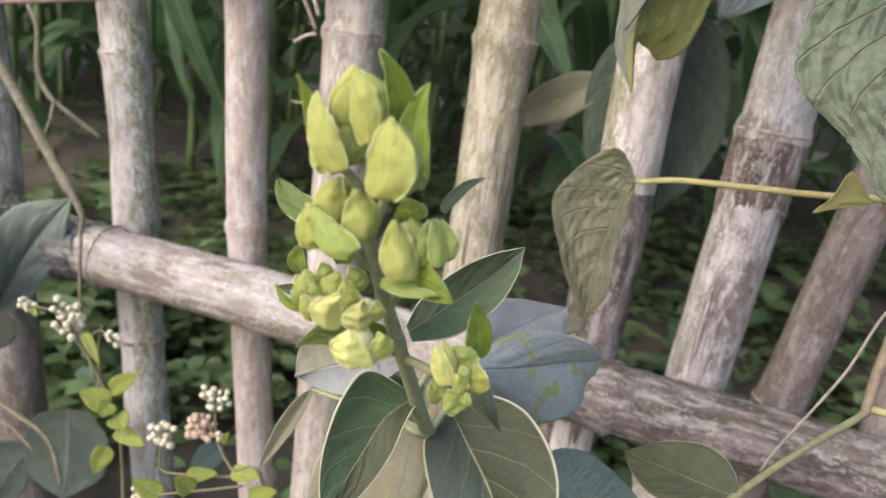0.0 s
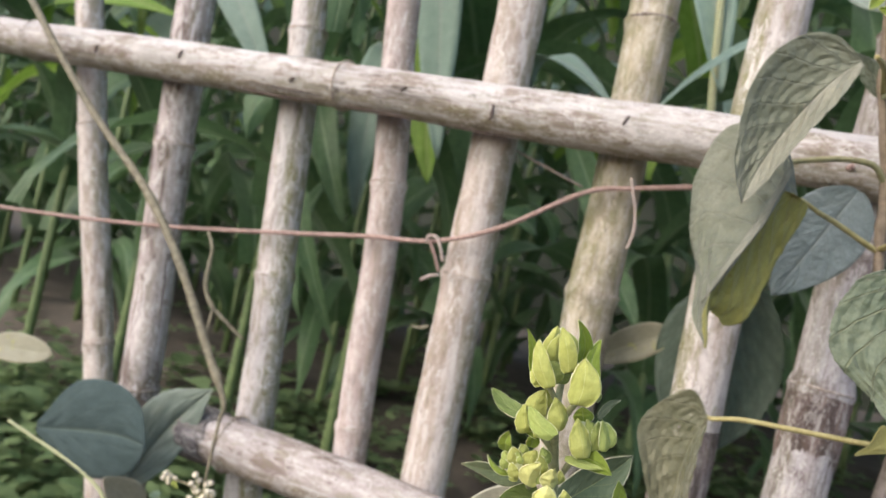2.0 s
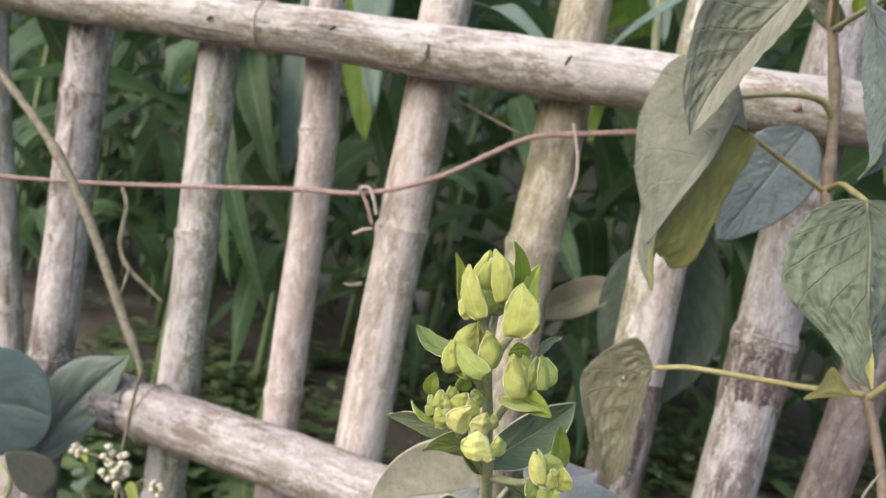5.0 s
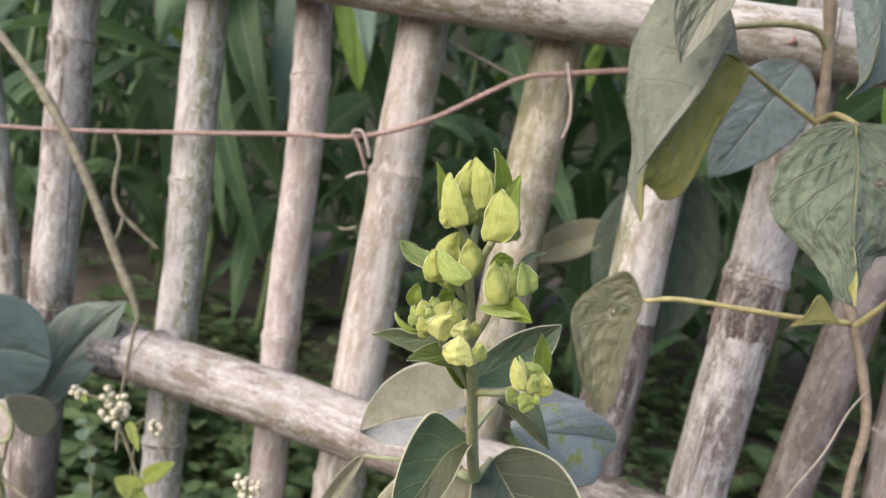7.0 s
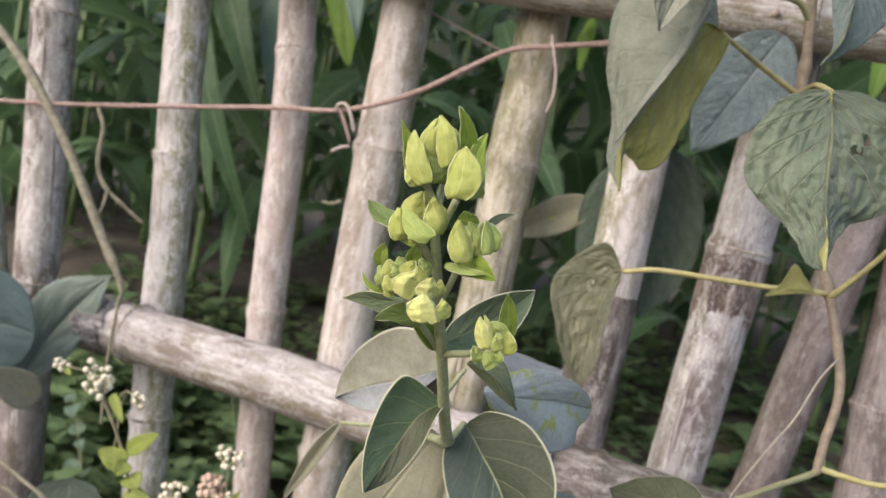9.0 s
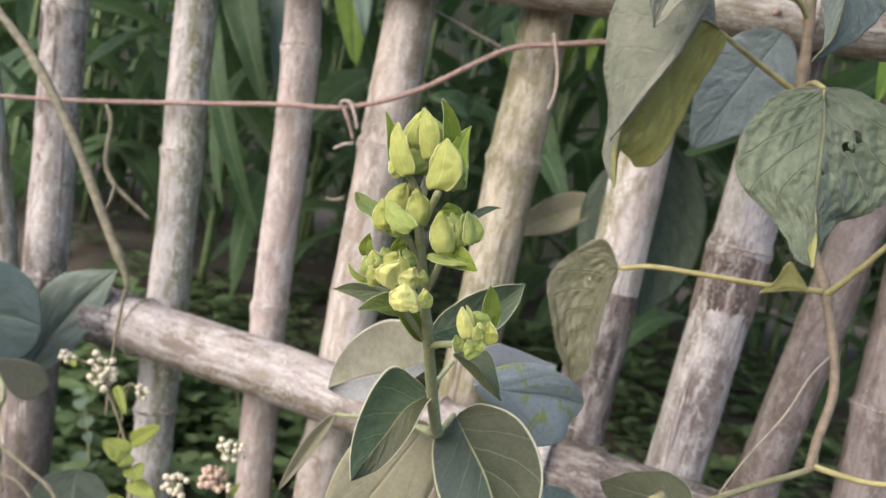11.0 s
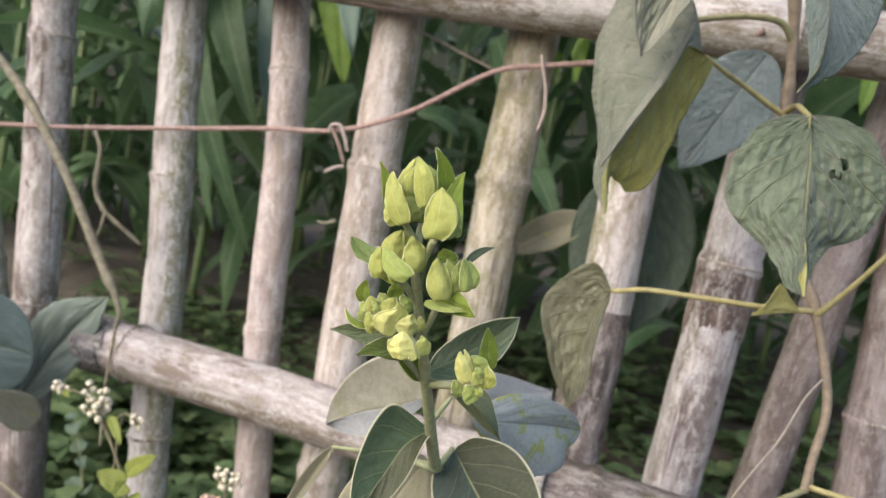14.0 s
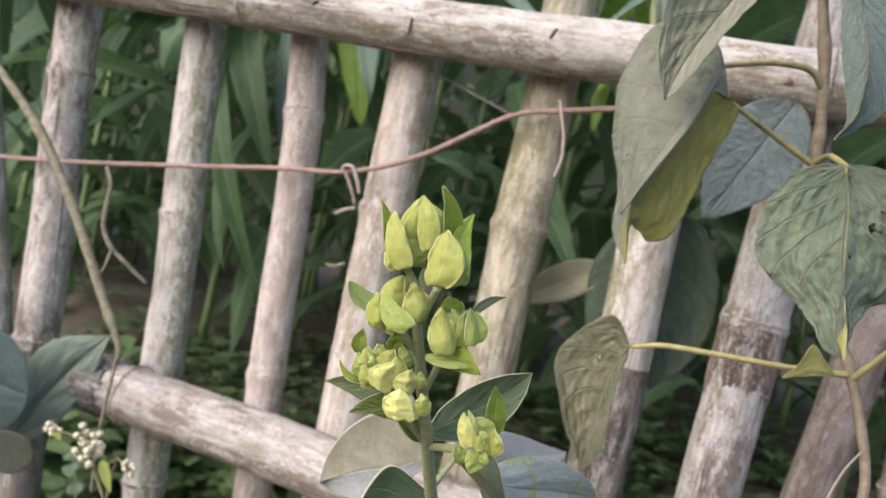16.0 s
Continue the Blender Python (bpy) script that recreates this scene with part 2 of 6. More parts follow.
BAMBOO_RAIL = bamboo_mat("grey_rail_bamboo", (0.555, 0.53, 0.505), (0.455, 0.415, 0.385), (0.22, 0.165, 0.13), 0.7, 0.45, 0.45, flank_way=-1.0, flank_tint=(0.235, 0.20, 0.11))
BAMBOO_RAIL_LOW = bamboo_mat("pinkish_rail_bamboo", (0.455, 0.405, 0.382), (0.365, 0.313, 0.29), (0.20, 0.15, 0.125), 0.7, 0.45, 0.4, flank_way=-1.0, flank_tint=(0.20, 0.155, 0.10))
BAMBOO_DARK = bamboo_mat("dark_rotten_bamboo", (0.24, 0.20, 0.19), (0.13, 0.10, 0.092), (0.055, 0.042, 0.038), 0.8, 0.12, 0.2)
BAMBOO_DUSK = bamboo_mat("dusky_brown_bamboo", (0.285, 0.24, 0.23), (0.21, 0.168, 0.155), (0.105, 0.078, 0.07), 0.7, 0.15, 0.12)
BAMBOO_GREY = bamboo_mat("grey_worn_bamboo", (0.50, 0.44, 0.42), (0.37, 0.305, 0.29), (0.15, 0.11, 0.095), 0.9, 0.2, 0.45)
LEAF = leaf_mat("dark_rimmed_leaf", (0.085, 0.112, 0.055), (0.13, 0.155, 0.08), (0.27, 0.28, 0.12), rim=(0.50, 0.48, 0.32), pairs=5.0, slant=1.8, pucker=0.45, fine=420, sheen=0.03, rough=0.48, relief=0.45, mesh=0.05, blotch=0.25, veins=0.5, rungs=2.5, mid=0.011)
LEAF_DULL = leaf_mat("dull_olive_leaf", (0.06, 0.07, 0.038), (0.092, 0.1, 0.055), (0.20, 0.20, 0.11), rim=(0.34, 0.33, 0.22), pairs=5.0, slant=1.8, pucker=0.6, fine=420, sheen=0.03, rough=0.55, relief=0.5, mesh=0.05, blotch=0.35, veins=0.35, rungs=2.5, relief_shade=0.12, mid=0.011)
# Tones for leaf halves: unequal light and blue sky sheen are painted in.
LEAF_DEEP = leaf_mat("rimmed_leaf_dark_half", (0.056, 0.088, 0.046), (0.085, 0.12, 0.062), (0.26, 0.29, 0.13), rim=(0.52, 0.50, 0.34), pairs=5.0, slant=1.8, pucker=0.45, fine=420, sheen=0.03, rough=0.5, relief=0.45, mesh=0.03, blotch=0.25, veins=0.4, rungs=2.5, relief_shade=0.12, mid=0.011)
LEAF_OLIVE = leaf_mat("rimmed_leaf_olive_half", (0.036, 0.043, 0.019), (0.062, 0.069, 0.034), (0.28, 0.30, 0.16), rim=(0.52, 0.50, 0.34), pairs=5.0, slant=1.8, pucker=0.45, fine=420, sheen=0.05, rough=0.5, relief=0.45, mesh=0.04, blotch=0.3, veins=0.3, rungs=2.5, relief_shade=0.1, mid=0.011)
LEAF_SHADE = leaf_mat("rimmed_leaf_sky_tint", (0.036, 0.055, 0.042), (0.058, 0.08, 0.062), (0.20, 0.225, 0.13), rim=(0.50, 0.48, 0.32), pairs=5.0, slant=1.8, pucker=0.45, fine=420, sheen=0.05, rough=0.45, relief=0.45, mesh=0.05, blotch=0.25, veins=0.3, rungs=2.5, relief_shade=0.12, mid=0.011)
LEAF_PALE = leaf_mat("pale_leaf_underside", (0.225, 0.215, 0.145), (0.305, 0.29, 0.205), (0.31, 0.30, 0.20), rim=(0.38, 0.36, 0.25), pairs=3.0, slant=2.4, pucker=0.5, spots=(0.30, 0.30, 0.09), spot_amount=0.02, fine=420, mesh=0.05, sheen=0.05, rungs=2.5)
LEAF_BLUE = leaf_mat("grey_blue_leaf", (0.3, 0.335, 0.315), (0.385, 0.415, 0.39), (0.36, 0.385, 0.34), pairs=4.0, slant=2.0, pucker=0.25, spots=(0.30, 0.33, 0.07), spot_amount=0.085, sheen=0.05, fine=300, relief=0.6, mesh=0.04, veins=0.12, rungs=2.5)
LEAF_LILAC = leaf_mat("pale_lilac_grey_leaf", (0.25, 0.265, 0.27), (0.34, 0.35, 0.345), (0.33, 0.34, 0.31), rim=(0.44, 0.43, 0.36), pairs=5.0, slant=1.8, pucker=0.12, spots=(0.14, 0.12, 0.14), spot_amount=-0.02, sheen=0.05, fine=300, relief=0.3, mesh=0.02, veins=0.06, rungs=2.5)
LEAF_GREY = leaf_mat("beige_grey_leaf", (0.19, 0.185, 0.13), (0.3, 0.29, 0.225), (0.32, 0.315, 0.24), rim=(0.42, 0.41, 0.32), pairs=5.0, slant=1.8, pucker=0.2, spots=(0.22, 0.215, 0.13), spot_amount=0.07, sheen=0.05, fine=420, relief=0.35, mesh=0.05, blotch=0.3, veins=0.08, rungs=2.5)
LEAF_BLUE_DARK = leaf_mat("dusky_blue_leaf", (0.165, 0.215, 0.215), (0.235, 0.285, 0.285), (0.21, 0.245, 0.235), pairs=7.0, slant=2.2, pucker=0.5, sheen=0.12, fine=300, relief=0.8, relief_shade=0.1, rungs=3.5, blister_scale=220.0)
LEAF_VINE = leaf_mat("wrinkled_vine_leaf", (0.088, 0.118, 0.072), (0.15, 0.18, 0.115), (0.235, 0.245, 0.125), pairs=7.0, slant=2.8, pucker=1.0, sheen=0.2, spots=(0.20, 0.185, 0.13), spot_amount=0.0, fine=330, relief=1.0, blotch=0.25, mesh=0.04, relief_shade=0.16, rungs=9.0, veins=0.8, mid=0.014, blister_scale=210.0, cross=1.2)
LEAF_DUSTY = leaf_mat("dusty_grey_green_leaf", (0.15, 0.165, 0.11), (0.215, 0.225, 0.16), (0.29, 0.30, 0.22), pairs=8.0, slant=2.6, pucker=0.8, sheen=0.2, spots=(0.30, 0.27, 0.20), spot_amount=0.0, fine=330, relief=0.9, blotch=0.3, mesh=0.03, relief_shade=0.12, rungs=8.0, veins=0.6, mid=0.012, blister_scale=210.0, cross=1.2)
LEAF_OLD = leaf_mat("old_olive_leaf", (0.13, 0.135, 0.075), (0.215, 0.21, 0.13), (0.26, 0.25, 0.145), pairs=7.0, slant=2.6, pucker=0.8, sheen=0.15, spots=(0.34, 0.32, 0.24), spot_amount=0.03, fine=360, relief=0.75, blotch=0.3, relief_shade=0.14, rungs=8.0, mesh=0.04, mid=0.012, blister_scale=210.0, veins=0.9, cross=1.2)
# Paler than the blade: the light on the upturned margin is in its colour.
LEAF_LIT_MARGIN = leaf_mat("lit_leaf_margin", (0.2, 0.205, 0.15), (0.285, 0.285, 0.22), (0.33, 0.32, 0.25), pairs=8.0, slant=2.6, pucker=0.5, sheen=0.1, fine=330, relief=0.5, mesh=0.04, relief_shade=0.2, rungs=3.0)
LEAF_FRESH = leaf_mat("fresh_green_rimmed_leaf", (0.105, 0.15, 0.035), (0.15, 0.20, 0.05), (0.27, 0.30, 0.12), rim=(0.55, 0.54, 0.36), pairs=5.0, slant=1.8, pucker=0.3, fine=420, sheen=0.03, rough=0.5, relief=0.4, mesh=0.04, rungs=2.5, mid=0.011)
# Vine leaf toned darker, with the shade behind the fence in its colour.
LEAF_VINE_DARK = leaf_mat("shaded_vine_leaf", (0.075, 0.11, 0.08), (0.115, 0.155, 0.115), (0.12, 0.14, 0.095), pairs=8.0, slant=2.6, pucker=0.9, sheen=0.1, fine=260, relief_shade=0.2)
LEAF_TEAL = leaf_mat("rough_teal_leaf", (0.1, 0.14, 0.12), (0.155, 0.2, 0.175), (0.18, 0.21, 0.165), pairs=14.0, slant=3.0, pucker=0.55, sheen=0.25, spots=(0.30, 0.24, 0.16), spot_amount=-0.04, fine=420, relief=0.8, relief_shade=0.1, rungs=4.0, mesh=0.16, mid=0.01, blister_scale=260.0)
LEAF_UNDER = leaf_mat("yellowish_leaf_underside", (0.3, 0.29, 0.075), (0.39, 0.375, 0.11), (0.36, 0.35, 0.15), pairs=8.0, slant=2.6, pucker=0.6, sheen=0.15, through_light=0.3, relief=0.7, spots=(0.26, 0.21, 0.05), spot_amount=0.02, veins=0.6, relief_shade=0.2, rungs=8.0, blister_scale=0.0, cross=1.2)
STIPULE = leaf_mat("dull_yellow_leaflet", (0.27, 0.245, 0.075), (0.34, 0.31, 0.11), (0.41, 0.36, 0.13), pairs=1.0, slant=1.0, pucker=0.3, through_light=0.15, mid=0.01)
LEAF_LIGHT = leaf_mat("light_blue_green_leaf", (0.19, 0.235, 0.19), (0.25, 0.295, 0.24), (0.23, 0.255, 0.185), pairs=3.0, slant=2.0, pucker=0.4, sheen=0.1, fine=140, mesh=0.04, relief_shade=0.3)
LEAF_SMOOTH = leaf_mat("smooth_blue_green_leaf", (0.05, 0.078, 0.076), (0.075, 0.108, 0.105), (0.11, 0.145, 0.12), pairs=3.0, slant=2.2, pucker=0.4, sheen=0.0, fine=140, mesh=0.04, rough=0.88)
LEAF_LOW = leaf_mat("dull_green_low_leaf", (0.046, 0.064, 0.05), (0.072, 0.094, 0.072), (0.15, 0.175, 0.13), pairs=5.0, slant=1.8, pucker=0.8, sheen=0.05, fine=160, mesh=0.05, rough=0.7, veins=0.3)
LEAF_YOUNG = leaf_mat("young_yellow_green_leaf", (0.22, 0.265, 0.05), (0.31, 0.35, 0.085), (0.42, 0.44, 0.16), pairs=3.0, slant=2.0, pucker=0.3, through_light=0.35, sheen=0.05, mesh=0.05)
BRACT = leaf_mat("bract_green", (0.23, 0.32, 0.035), (0.33, 0.42, 0.06), (0.42, 0.48, 0.16), rim=(0.66, 0.67, 0.40), pairs=3.0, slant=2.0, pucker=0.3, through_light=0.4, fine=900, mesh=0.05)
SEPAL = leaf_mat("yellow_green_sepal", (0.38, 0.41, 0.095), (0.52, 0.535, 0.165), (0.60, 0.62, 0.24), rim=(0.72, 0.72, 0.42), pairs=2.0, slant=1.2, pucker=0.35, through_light=0.3, mid=0.012, fine=900, rough=0.62, sheen=0.05, relief=0.4, mesh=0.05, veins=0.07, rungs=2.5)
SEPAL_GREEN = leaf_mat("green_sepal", (0.29, 0.36, 0.085), (0.41, 0.46, 0.145), (0.50, 0.55, 0.20), rim=(0.62, 0.65, 0.36), pairs=2.0, slant=1.2, pucker=0.35, through_light=0.3, mid=0.012, fine=900, rough=0.62, sheen=0.05, relief=0.4, mesh=0.05, veins=0.07, rungs=2.5)
SEPAL_PALE = leaf_mat("pale_yellow_sepal", (0.52, 0.525, 0.16), (0.66, 0.645, 0.25), (0.68, 0.68, 0.28), rim=(0.74, 0.73, 0.42), pairs=2.0, slant=1.2, pucker=0.3, through_light=0.3, mid=0.012, fine=900, rough=0.62, sheen=0.05, relief=0.35, mesh=0.05, veins=0.07, rungs=2.5)
MAIZE = leaf_mat("maize_leaf", (0.058, 0.115, 0.044), (0.1, 0.178, 0.072), (0.20, 0.28, 0.15), pairs=0.6, slant=0.1, pucker=0.1, through_light=0.38, sheen=0.12, mid=0.05, fine=60, rough=0.45)
MAIZE_BRIGHT = leaf_mat("yellow_green_maize_leaf", (0.15, 0.27, 0.03), (0.23, 0.37, 0.06), (0.34, 0.42, 0.14), pairs=0.6, slant=0.1, pucker=0.1, through_light=0.45, mid=0.05, fine=60)
# Paler copy of the maize leaf, painted for blades that catch the light.
MAIZE_GREY = leaf_mat("lit_grey_maize_leaf", (0.18, 0.27, 0.21), (0.25, 0.345, 0.27), (0.26, 0.32, 0.26), pairs=0.6, slant=0.1, pucker=0.1, through_light=0.3, sheen=0.2, mid=0.04, fine=60)
WEED = leaf_mat("weed_leaf", (0.13, 0.205, 0.09), (0.2, 0.295, 0.14), (0.12, 0.19, 0.07), pairs=3.0, pucker=0.3, fine=100, through_light=0.4, sheen=0.0, scatter=True)
STEM = stem_mat("green_stem", (0.25, 0.265, 0.13), (0.34, 0.355, 0.20), 0.6, 260)
STEM_VINE = stem_mat("brownish_vine_stem", (0.15, 0.112, 0.072), (0.235, 0.18, 0.12), 0.65, 140)
STEM_YELLOW = stem_mat("yellow_petiole", (0.27, 0.235, 0.09), (0.39, 0.34, 0.15), 0.6, 140)
STEM_OLIVE = stem_mat("olive_lower_stem", (0.20, 0.185, 0.085), (0.295, 0.275, 0.14), 0.6, 140)
STEM_DULL = stem_mat("dull_brown_runner", (0.13, 0.115, 0.065), (0.20, 0.18, 0.10), 0.7, 200)
TWIG = stem_mat("dry_twig", (0.13, 0.112, 0.07), (0.25, 0.225, 0.15), 0.75, 120, 0.7)
RUST = stem_mat("rusty_wire_coat", (0.22, 0.14, 0.115), (0.40, 0.285, 0.245), 0.8, 300, 0.7)
STRAND = stem_mat("pale_tie_strand", (0.33, 0.255, 0.215), (0.46, 0.385, 0.34), 0.7, 300)
DRY = stem_mat("thin_dry_tendril", (0.20, 0.175, 0.13), (0.28, 0.245, 0.19), 0.75, 300)
WHITE = stem_mat("creamy_floret_petal", (0.48, 0.43, 0.30), (0.64, 0.585, 0.45), 0.7, 300, 0.2)
BROWN = stem_mat("withered_floret_brown", (0.40, 0.27, 0.19), (0.55, 0.42, 0.32), 0.8, 300)
STONE = stem_mat("grey_field_stone", (0.20, 0.20, 0.21), (0.36, 0.36, 0.38), 0.85, 40, 0.8)
NAIL = stem_mat("rusty_nail_iron", (0.035, 0.022, 0.018), (0.10, 0.06, 0.045), 0.7, 400)
SOIL = stem_mat("dark_garden_soil", (0.046, 0.038, 0.028), (0.095, 0.080, 0.060), 0.95, 9, 1.0)


# ---- builders ----
def obj(name, bm, mat, parent=None, label="", smooth=True):
    me = bpy.data.meshes.new(name)
    if smooth:
        for f in bm.faces:
            f.smooth = True
    bm.to_mesh(me)
    bm.free()
    for one in mat if isinstance(mat, (list, tuple)) else (mat,):
        me.materials.append(one)
    ob = new(name, me)
    if parent is not None:
        ob.parent = parent
        ob.matrix_parent_inverse = parent.matrix_basis.inverted()
    return tagged(ob, label)


def part(name, bm, mat, parent, label=""):
    return obj(name, bm, mat, parent, label)


def thing(name, at, label, category, group="", kind=""):
    e = new(name)
    e.empty_display_size = 0.02
    e.matrix_basis = Matrix.Translation(at)
    return tagged(e, label, category, group, kind)


def smooth_line(points, steps=8):
    """Catmull-Rom through the points; each point may carry a radius as its fourth number."""
    pts = [np.array(p, float) for p in points]
    pts = [2 * pts[0] - pts[1]] + pts + [2 * pts[-1] - pts[-2]]
    out = []
    for i in range(1, len(pts) - 2):
        p0, p1, p2, p3 = pts[i - 1:i + 3]
        for k in range(steps):
            t = k / steps
            out.append(0.5 * (2 * p1 + (p2 - p0) * t + (2 * p0 - 5 * p1 + 4 * p2 - p3) * t * t + (3 * p1 - p0 - 3 * p2 + p3) * t ** 3))
    out.append(pts[-2])
    return out


def tube(points, radius=None, segs=9, steps=8, rough=0.0, bm=None, knots=()):
    """A round stem through the points (x, y, z[, r]); knots: places along it, 0 to 1, that swell."""
    bm = bm or bmesh.new()
    line = smooth_line(points, steps)
    n = len(line)
    side = Vector((0.31, 0.87, 0.4))
    rings = []
    for i, q in enumerate(line):
        c = Vector([float(w) for w in q[:3]])
        d = (Vector(line[min(i + 1, n - 1)][:3]) - Vector(line[max(i - 1, 0)][:3])).normalized()
        a = d.cross(side).normalized()
        b = d.cross(a)
        side = -b if abs(d.dot(side)) > 0.95 else side
        r = max(float(q[3]), 1e-5) if radius is None else radius
        for k in knots:
            r *= 1 + 0.3 * math.exp(-((i / (n - 1) - k) * 60) ** 2)
        r *= 1 + rough * noise.noise(c * 90)
        rings.append([bm.verts.new(c + r * (math.cos(w) * a + math.sin(w) * b)) for w in (2 * math.pi * j / segs for j in range(segs))])
    for r0, r1 in zip(rings, rings[1:]):
        for j in range(segs):
            bm.faces.new((r0[j], r0[(j + 1) % segs], r1[(j + 1) % segs], r1[j]))
    bm.faces.new(rings[0][::-1])
    bm.faces.new(rings[-1])
    return bm


def blade(u, a, b):
    if a < 0:  # a round blade that ends in a narrow tail
        wide = blade(u / 0.74, 0.29, 0.42) if u < 0.74 else 0.0
        return (wide ** 6 + (0.80 * (1 - u) ** 0.8 * min(1, u * 8)) ** 6) ** (1 / 6)
    top = a / (a + b)
    return (max(u, 0) ** a * max(1 - u, 0) ** b) / (top ** a * (1 - top) ** b)


SHAPES = {"ovate": (0.6, 0.95), "lance": (0.6, 0.95), "heart": (0.33, 0.8), "round": (0.42, 0.55), "tail": (0.36, 1.15), "strap": (0.22, 0.75), "round_tail": (-1, 0)}
EYE_SIDE = Vector((0.09, 0.2, 0.85))


def leaf_bm(base, tip, width, shape="ovate", face=None, bend=0.0, fold=(0, 0), curl=0.0, lobe=0.0, ripple=0.0, sway=0.0, sides=(1, 1), nu=16, nv=5, seed=0, teeth=0.0, droop=0.0, split=False, rug=0.0, pairs=8.0, slant=2.6, lobes=(1, 1), holes=(), ends=(1, 1)):
    """A leaf from base to tip. face: where its upper side looks; bend: arch towards it; fold: degrees by which the two halves
    rise; curl: how the margins turn down; sway: sideways bow of the midrib; droop: turn of the end away from the face;
    ends: how far along the midrib each half reaches; holes: (along, across, size) eaten out of the blade."""
    base, tip = Vector(base), Vector(tip)
    face = Vector(face) if face is not None else EYE_SIDE - (base + tip) / 2
    d = tip - base
    length = d.length
    d.normalize()
    side = d.cross(face).normalized()
    nrm = side.cross(d).normalized()
    a, b = SHAPES[shape]

    def place(u, v, i):
        k = 0 if v < 0 else 1
        w = min(1.0, u / ends[k])
        half = 0.5 * width * blade(max(0.006 + 0.99 * w, 0.02 * lobes[k] if lobe else 0), a, b)
        arch = 4 * u * (1 - u)
        mid = base + d * (length * u) + nrm * (bend * length * arch - droop * length * u ** 3) + side * (sway * length * arch)
        tooth = 1 + teeth * noise.noise(Vector((u * 60, v, seed))) * (abs(v) > 0.95)
        s = abs(v) * half * sides[k] * tooth
        ang = radians(fold[k])
        p = mid + side * (math.copysign(1, v) * s * math.cos(ang)) + nrm * (s * math.sin(ang) - curl * s * abs(v))
        p -= d * (lobes[k] * lobe * length * abs(v) ** 1.5 * (1 - u) ** 4)
        if rug:
            w = 2 * math.pi * (pairs * u - slant * abs(v) ** 0.85 + 0.5 * noise.noise(Vector((u * 6, v * 3, seed))))
            flat = min(1, 4 * abs(v)) * (1 - 0.45 * abs(v)) * min(1, 12 * u)
            cross = noise.noise(Vector((u * 34, v * 13, seed))) + 0.5 * noise.noise(Vector((u * 70, v * 27, seed)))
            p += nrm * (rug * width * (flat * (0.35 - 0.75 * abs(math.cos(w / 2)) ** 6) + 1.3 * cross * min(1, 5 * abs(v))))
        if ripple:
            w = noise.noise(Vector((u * 5 + seed * 7.3, v * 1.7 + seed, seed * 3.1)))
            p += nrm * (ripple * width * w * (0.25 + abs(v)))
        return p

    bm = bmesh.new()
    uvl = bm.loops.layers.uv.new("UVMap")
    grid, coords, eaten = [], {}, set()
    for i in range(nu + 1):
        row = []
        for j in range(-nv, nv + 1):
            u, v, gone = i / nu, j / nv, False
            for hu, hv, hr in holes:
                du, dv = u - hu, 0.6 * (v - hv)
                dist = math.hypot(du, dv)
                way = Vector((du, dv, 0)).normalized() if dist > 1e-6 else Vector((1, 0, 0))
                r = hr * (1 + 0.6 * noise.noise(way * 1.6 + Vector((hu * 40, hv * 30, seed))))
                if dist < r:
                    gone = True
                    u, v = min(1, max(0, hu + way.x * r)), min(1, max(-1, hv + way.y * r / 0.6))
            vert = bm.verts.new(place(u, v, i))
            coords[vert] = (u, 0.5 + 0.5 * v)
            if gone:
                eaten.add(vert)
            row.append(vert)
        grid.append(row)
    for r0, r1 in zip(grid, grid[1:]):
        for j in range(2 * nv):
            quad = (r0[j], r0[j + 1], r1[j + 1], r1[j])
            if eaten and all(q in eaten for q in quad):
                continue
            f = bm.faces.new(quad)
            f.material_index = 2 if split and j < nv else 0
            for lp in f.loops:
                lp[uvl].uv = coords[lp.vert]
    return bm


def leaf(parent, base, tip, width, mat=None, under=None, other=None, name="leaf", label="", thick=0.0005, **kw):
    mats = (mat, under or mat, other, other) if other else (mat, under or mat)
    ob = part(name, leaf_bm(base, tip, width, split=other is not None, **kw), mats, parent, label)
    so = ob.modifiers.new("thickness", "SOLIDIFY")
    so.thickness, so.offset, so.material_offset = thick, -1, 1
    so.material_offset_rim = 0
    return ob


def even_line(points, n):
    """n + 1 points at even steps along a smooth line."""
    line = [Vector([float(w) for w in q]) for q in smooth_line(points, 14)]
    far = [0.0]
    for p, q in zip(line, line[1:]):
        far.append(far[-1] + (q - p).length)
    out, k = [], 0
    for i in range(n + 1):
        want = far[-1] * i / n
        while k < len(far) - 2 and far[k + 1] < want:
            k += 1
        step = far[k + 1] - far[k]
        out.append(line[k].lerp(line[k + 1], (want - far[k]) / step if step > 1e-9 else 0))
    return out


